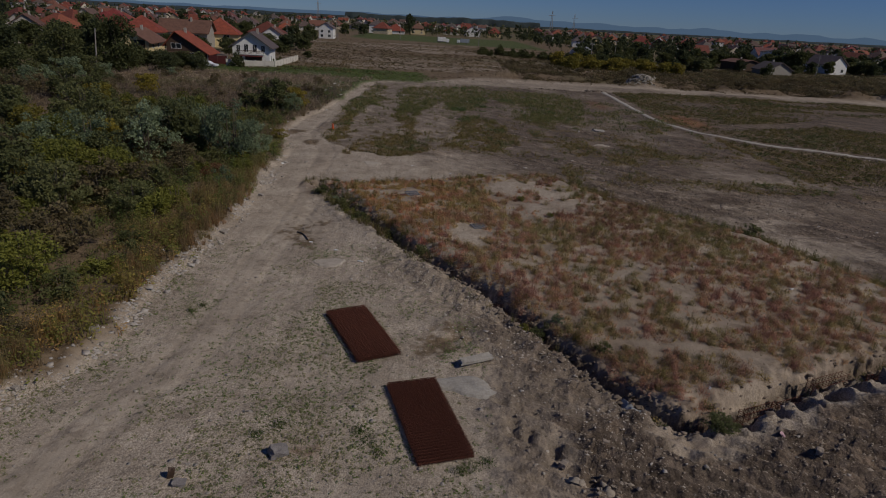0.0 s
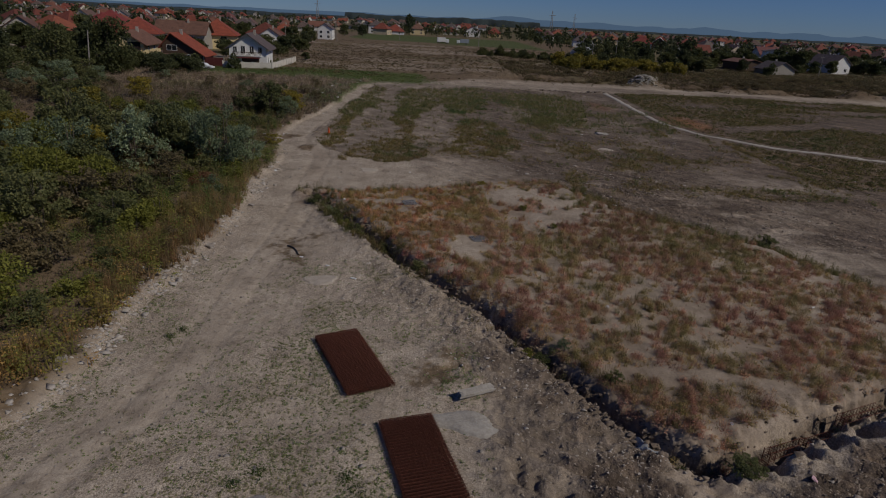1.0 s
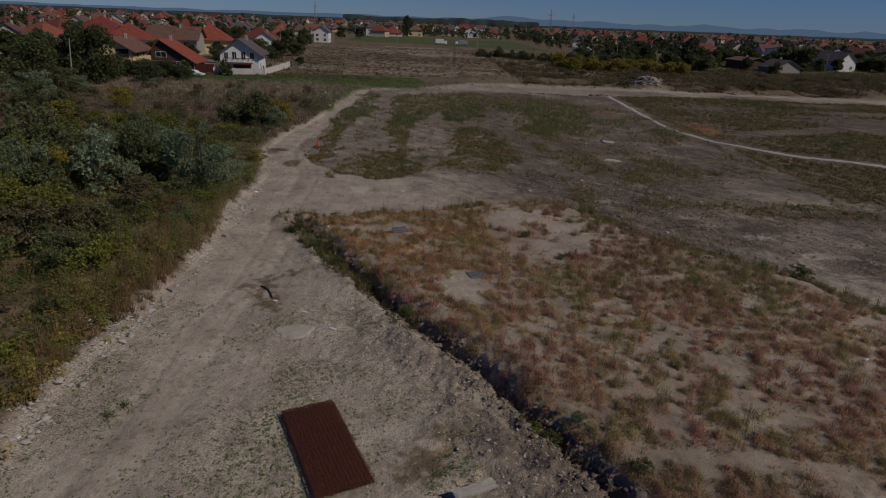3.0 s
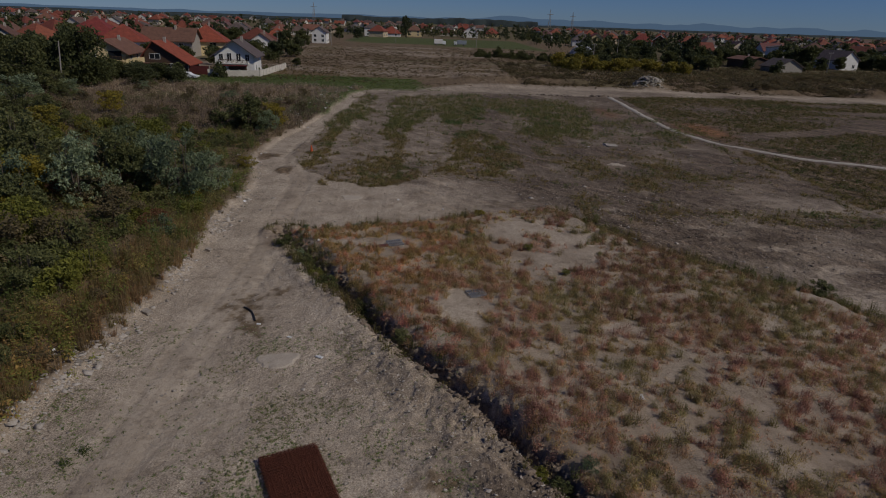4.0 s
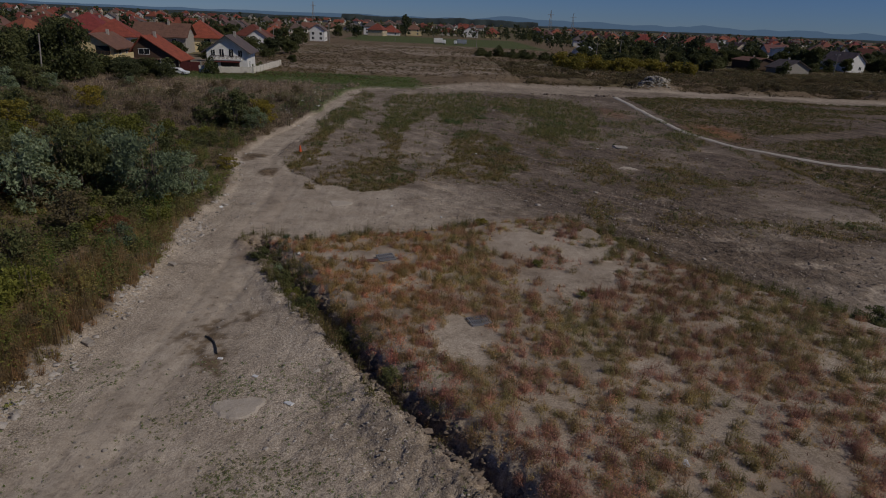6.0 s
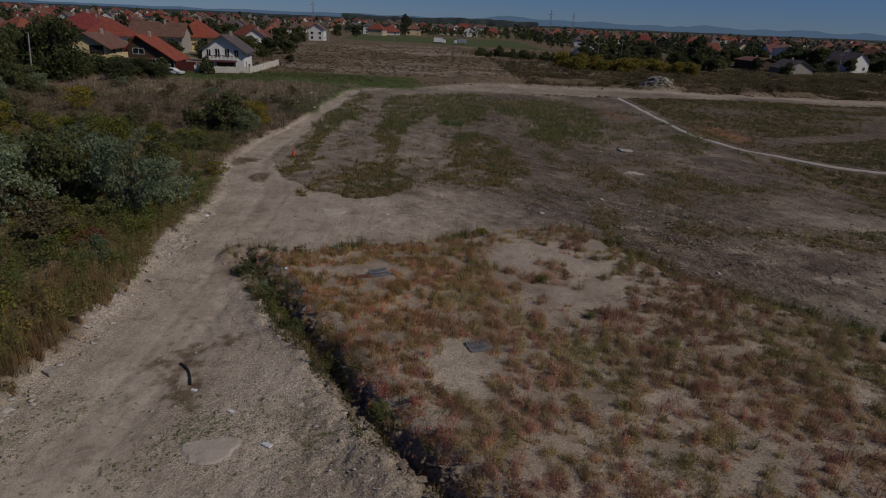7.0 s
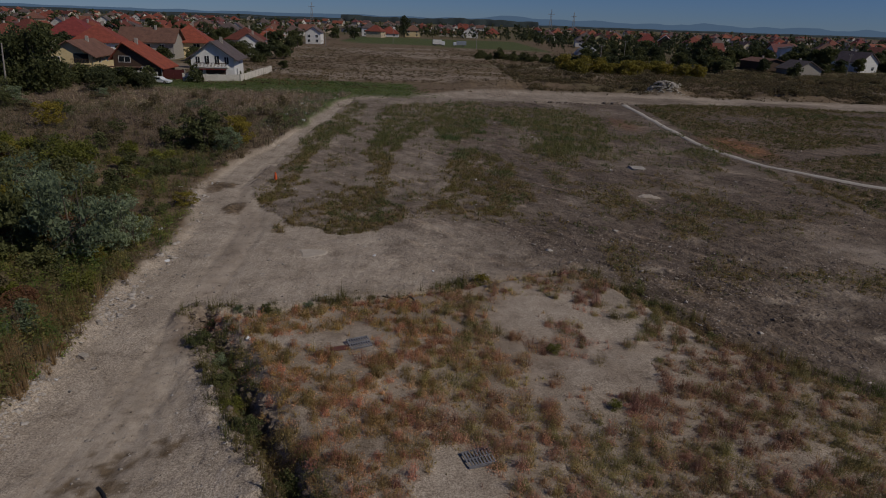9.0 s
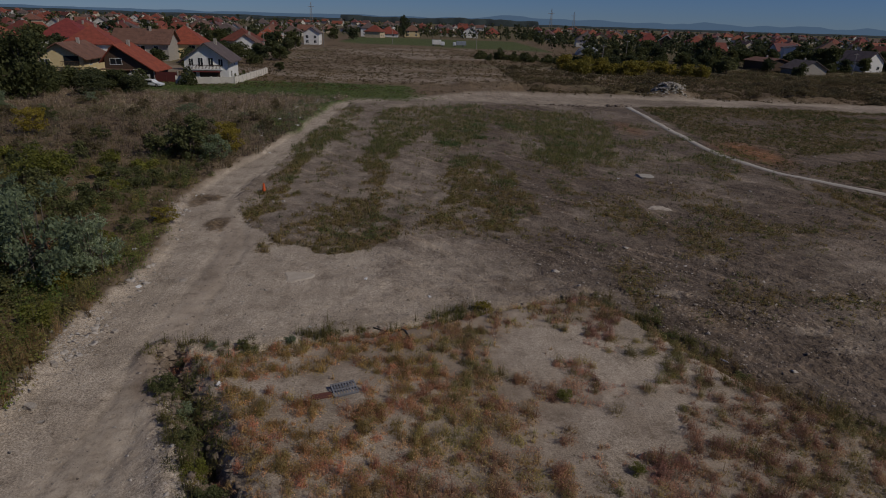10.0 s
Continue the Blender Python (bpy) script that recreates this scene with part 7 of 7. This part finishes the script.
M_PALECONC = surface("pale_concrete", (0.29, 0.262, 0.226), (0.41, 0.38, 0.335), 1.2, 0.9, 0, 0.02)
rough_block("concrete_beam", 2.6, 23.85, (1.6, 0.36, 0.16), 30, M_PALECONC, "broken pale concrete beam lying on turned soil", "concrete", (12, 4), 3, -0.12)
M_DUSTYCONC = surface("dusty_concrete", (0.35, 0.3, 0.245), (0.46, 0.4, 0.335), 2, 0.95, 0, 0.02)
rough_block("scrap", -1.8, 48.3, (0.75, 0.32, 0.06), 20, surface("red_brown_scrap", (0.085, 0.03, 0.022), (0.15, 0.055, 0.038), 5, 0.8), "torn red-brown scrap lying beside a pallet", "scrap", (4, 0), 171, 0.0)
flat_patch("concrete_patch", 2.0, 22.0, 1.5, 0.75, -14, 0.12, M_PALECONC, "flat patch of spilled pale concrete", "concrete", 4, 0.7)
flat_patch("concrete_slab", -5.55, 34.7, 1.0, 0.68, 8, 0.05, M_DUSTYCONC, "thin broken concrete slab lying on the track", "concrete", 6, 0.8, 0.45)
flat_patch("cement_patch", 9.0, 20.7, 0.95, 0.4, -38, 0.08, surface("blue_grey_cement", (0.27, 0.28, 0.28), (0.36, 0.37, 0.37), 3), "blue-grey patch of cement slurry beside the trench", "cement", 7, 0.6)
flat_patch("concrete_slab", -5.4, 61.6, 0.95, 0.7, 20, 0.05, M_DUSTYCONC, "thin concrete slab half sunk in the dirt", "concrete", 8, 0.8, 0.45)
flat_patch("concrete_slab", 22.4, 78.2, 1.0, 0.6, -10, 0.09, M_DUSTYCONC, "pale concrete cover slab on the dark field", "concrete", 9, 0.8, 0.45)
rough_block("concrete_block", 25.2, 90.0, (1.8, 1.4, 0.24), 15, M_CONC, "pale broken concrete block on the dark field", "concrete", (3, 5), 10, 0.1)
M_BLACK = surface("black_plastic", (0.012, 0.012, 0.012), (0.03, 0.028, 0.026), 6, 0.5)


def tube(name, pts, r, mat, label, category):
    cu = bpy.data.curves.new(name, "CURVE")
    cu.dimensions, cu.bevel_depth, cu.bevel_resolution = "3D", r, 2
    sp = cu.splines.new("NURBS")
    sp.points.add(len(pts) - 1)
    for q, (x, y, dz) in zip(sp.points, pts):
        q.co = (x, y, ground_z(x, y) + r + dz, 1)
    sp.use_endpoint_u, sp.order_u = True, 3
    tmp = bpy.data.objects.new("tmp", cu)
    scene.collection.objects.link(tmp)
    me = bpy.data.meshes.new_from_object(tmp.evaluated_get(bpy.context.evaluated_depsgraph_get()))
    bpy.data.objects.remove(tmp)
    me.materials.clear()
    me.materials.append(mat)
    return tagged(new(name, me), label, category)


tube("bent_pipe", [(-8.6, 40.2, 0.0), (-8.25, 39.9, 0.03), (-7.85, 39.3, 0.02), (-7.6, 38.6, 0.0)], 0.045, M_BLACK, "bent black pipe lying on the track", "pipe")
tube("black_hose", [(-0.4, 55.5, 0.0), (0.3, 55.3, 0.12), (0.9, 54.8, 0.15), (1.3, 54.0, 0.08), (1.5, 53.3, 0.0)], 0.045, M_BLACK, "black plastic hose arching out of the trench", "hose")
M_ORANGE = surface("orange_plastic", (0.6, 0.09, 0.02), (0.75, 0.13, 0.03), 3, 0.5)
cone = empty("marker_post", pose(-12.3, 81, ground_z(-12.3, 81)), "small orange plastic marker at the track's edge", "marker")
bm = bmesh.new()
rod(bm, (0, 0, 0.05), (0, 0, 0.75), 0.17, 0.06, 10)
part("body", bm, M_ORANGE, cone)
boxpart("foot", (-0.22, -0.22, 0, 0.22, 0.22, 0.05), M_BLACK, cone)
# pile of rubble blocks on its mound
px, py = rng.normal(57.0, 2.1, 420), rng.normal(169.4, 1.7, 420)
lumps("rubble_pile", px, py, rng.uniform(0.2, 0.55, 420), M_CONC, "heap of pale broken concrete rubble beside the dirt road", "rubble")
px = np.concatenate([rng.normal(-14.2, 0.3, 40), rng.normal(-14.4, 0.35, 50), rng.normal(-14.0, 0.3, 24)])
py = np.concatenate([rng.normal(31.4, 0.6, 40), rng.normal(34.4, 0.7, 50), rng.normal(27.5, 0.6, 24)])
lumps("verge_rubble", px, py, rng.gamma(1.6, 0.025, len(px)) + 0.025, M_LITTERSTONE, "small heaps of whitish rubble at the verge", "rubble")
px, py = scatter(-18, -12, 15, 80, 40000, lambda x, y: np.exp(-((x - along_y(y, ROAD_L) - 0.25) / 0.6) ** 2) * (0.12 + 0.88 * smooth(0.48, 0.62, fbm(x, y, 0.4, 3, 54))) * smooth(95, 40, y) * 0.5)
lumps("verge_stones", px, py, np.minimum(rng.gamma(1.3, 0.04, len(px)) + 0.025, 0.26), M_LITTERSTONE, "pale stones and lumps of rubble along the verge", "rubble")
px, py = rng.normal(6.4, 0.45, 40), rng.normal(16.0, 0.35, 40)
lumps("spoil_clods", px, py, rng.gamma(1.5, 0.04, 40) + 0.03, M_BANK, "large pale clods of spoil dumped on turned soil", "soil")
px, py = np.concatenate([rng.normal(31, 4.0, 90), rng.normal(38.5, 1.6, 40)]), np.concatenate([rng.normal(147.5, 0.8, 90), rng.normal(149.5, 0.7, 40)])
lumps("debris_row", px, py, rng.gamma(1.6, 0.09, 130) + 0.06, M_DARKCLOD, "row of dark broken debris beside the far dirt road", "rubble")
# loose rocks
M_GREYROCK = surface("grey_rock", (0.14, 0.125, 0.12), (0.28, 0.255, 0.245), 4, 0.9, 0, 0.02)
rough_block("rock", -4.65, 17.35, (0.62, 0.45, 0.34), 35, M_GREYROCK, "grey rough rock half sunk in ochre earth", "rock", (12, 18), 41)
rough_block("rock", -7.35, 15.75, (0.4, 0.28, 0.2), 10, M_GREYROCK, "small grey rock lying on the gravel", "rock", (5, 8), 42)
rough_block("rock", -7.75, 16.05, (0.2, 0.16, 0.42), 20, M_WOODDARK, "dark stub of wood standing in the gravel", "stub", (10, 12), 43)
for k in range(26):
    if k < 22:
        y = rng.uniform(17, 60)
        x = along_y(y, ROAD_L) + rng.normal(0.2, 0.7)
    else:
        x, y = rng.uniform(4, 18), rng.uniform(14.5, 19.5)
    s = rng.uniform(0.12, 0.34) if k < 22 else rng.uniform(0.15, 0.28)
    rough_block("rock", x, y, (s * 1.4, s, s * 0.8), rng.uniform(0, 360), M_STONE if k < 22 else M_SOILBIT, "pale rough stone at the track's verge" if k < 22 else "large dark clod of dug earth", "rock", (rng.uniform(-15, 15), rng.uniform(-15, 15)), 50 + k)
rough_block("litter", 14.0, 19.2, (0.42, 0.2, 0.05), 50, surface("pink_plastic", (0.55, 0.3, 0.34), (0.66, 0.5, 0.52), 4, 0.6), "torn scrap of pink and white plastic sheet", "litter", (20, 10), 140, 0.0)
# scraps of white litter
M_LITTER = surface("white_plastic", (0.6, 0.6, 0.6), (0.78, 0.78, 0.78), 4, 0.6)
for k in range(60):
    y = rng.uniform(18, 120) if k < 34 else rng.uniform(104, 152)
    x = along_y(y, ROAD_L) - rng.uniform(-0.8, 1.8) if k < 18 else rng.uniform(-8, 24) if k < 34 else along_y(y, ROAD_L) - rng.uniform(0.3, 5.0)
    s = rng.uniform(0.08, 0.22) if k < 34 else rng.uniform(0.15, 0.4)
    rough_block("litter", x, y, (s * 1.6, s, 0.05), rng.uniform(0, 360), M_LITTER, "crumpled scrap of white plastic litter", "litter", (rng.uniform(-25, 25), 0), 150 + k, 0.0)

bpy.context.view_layer.update()
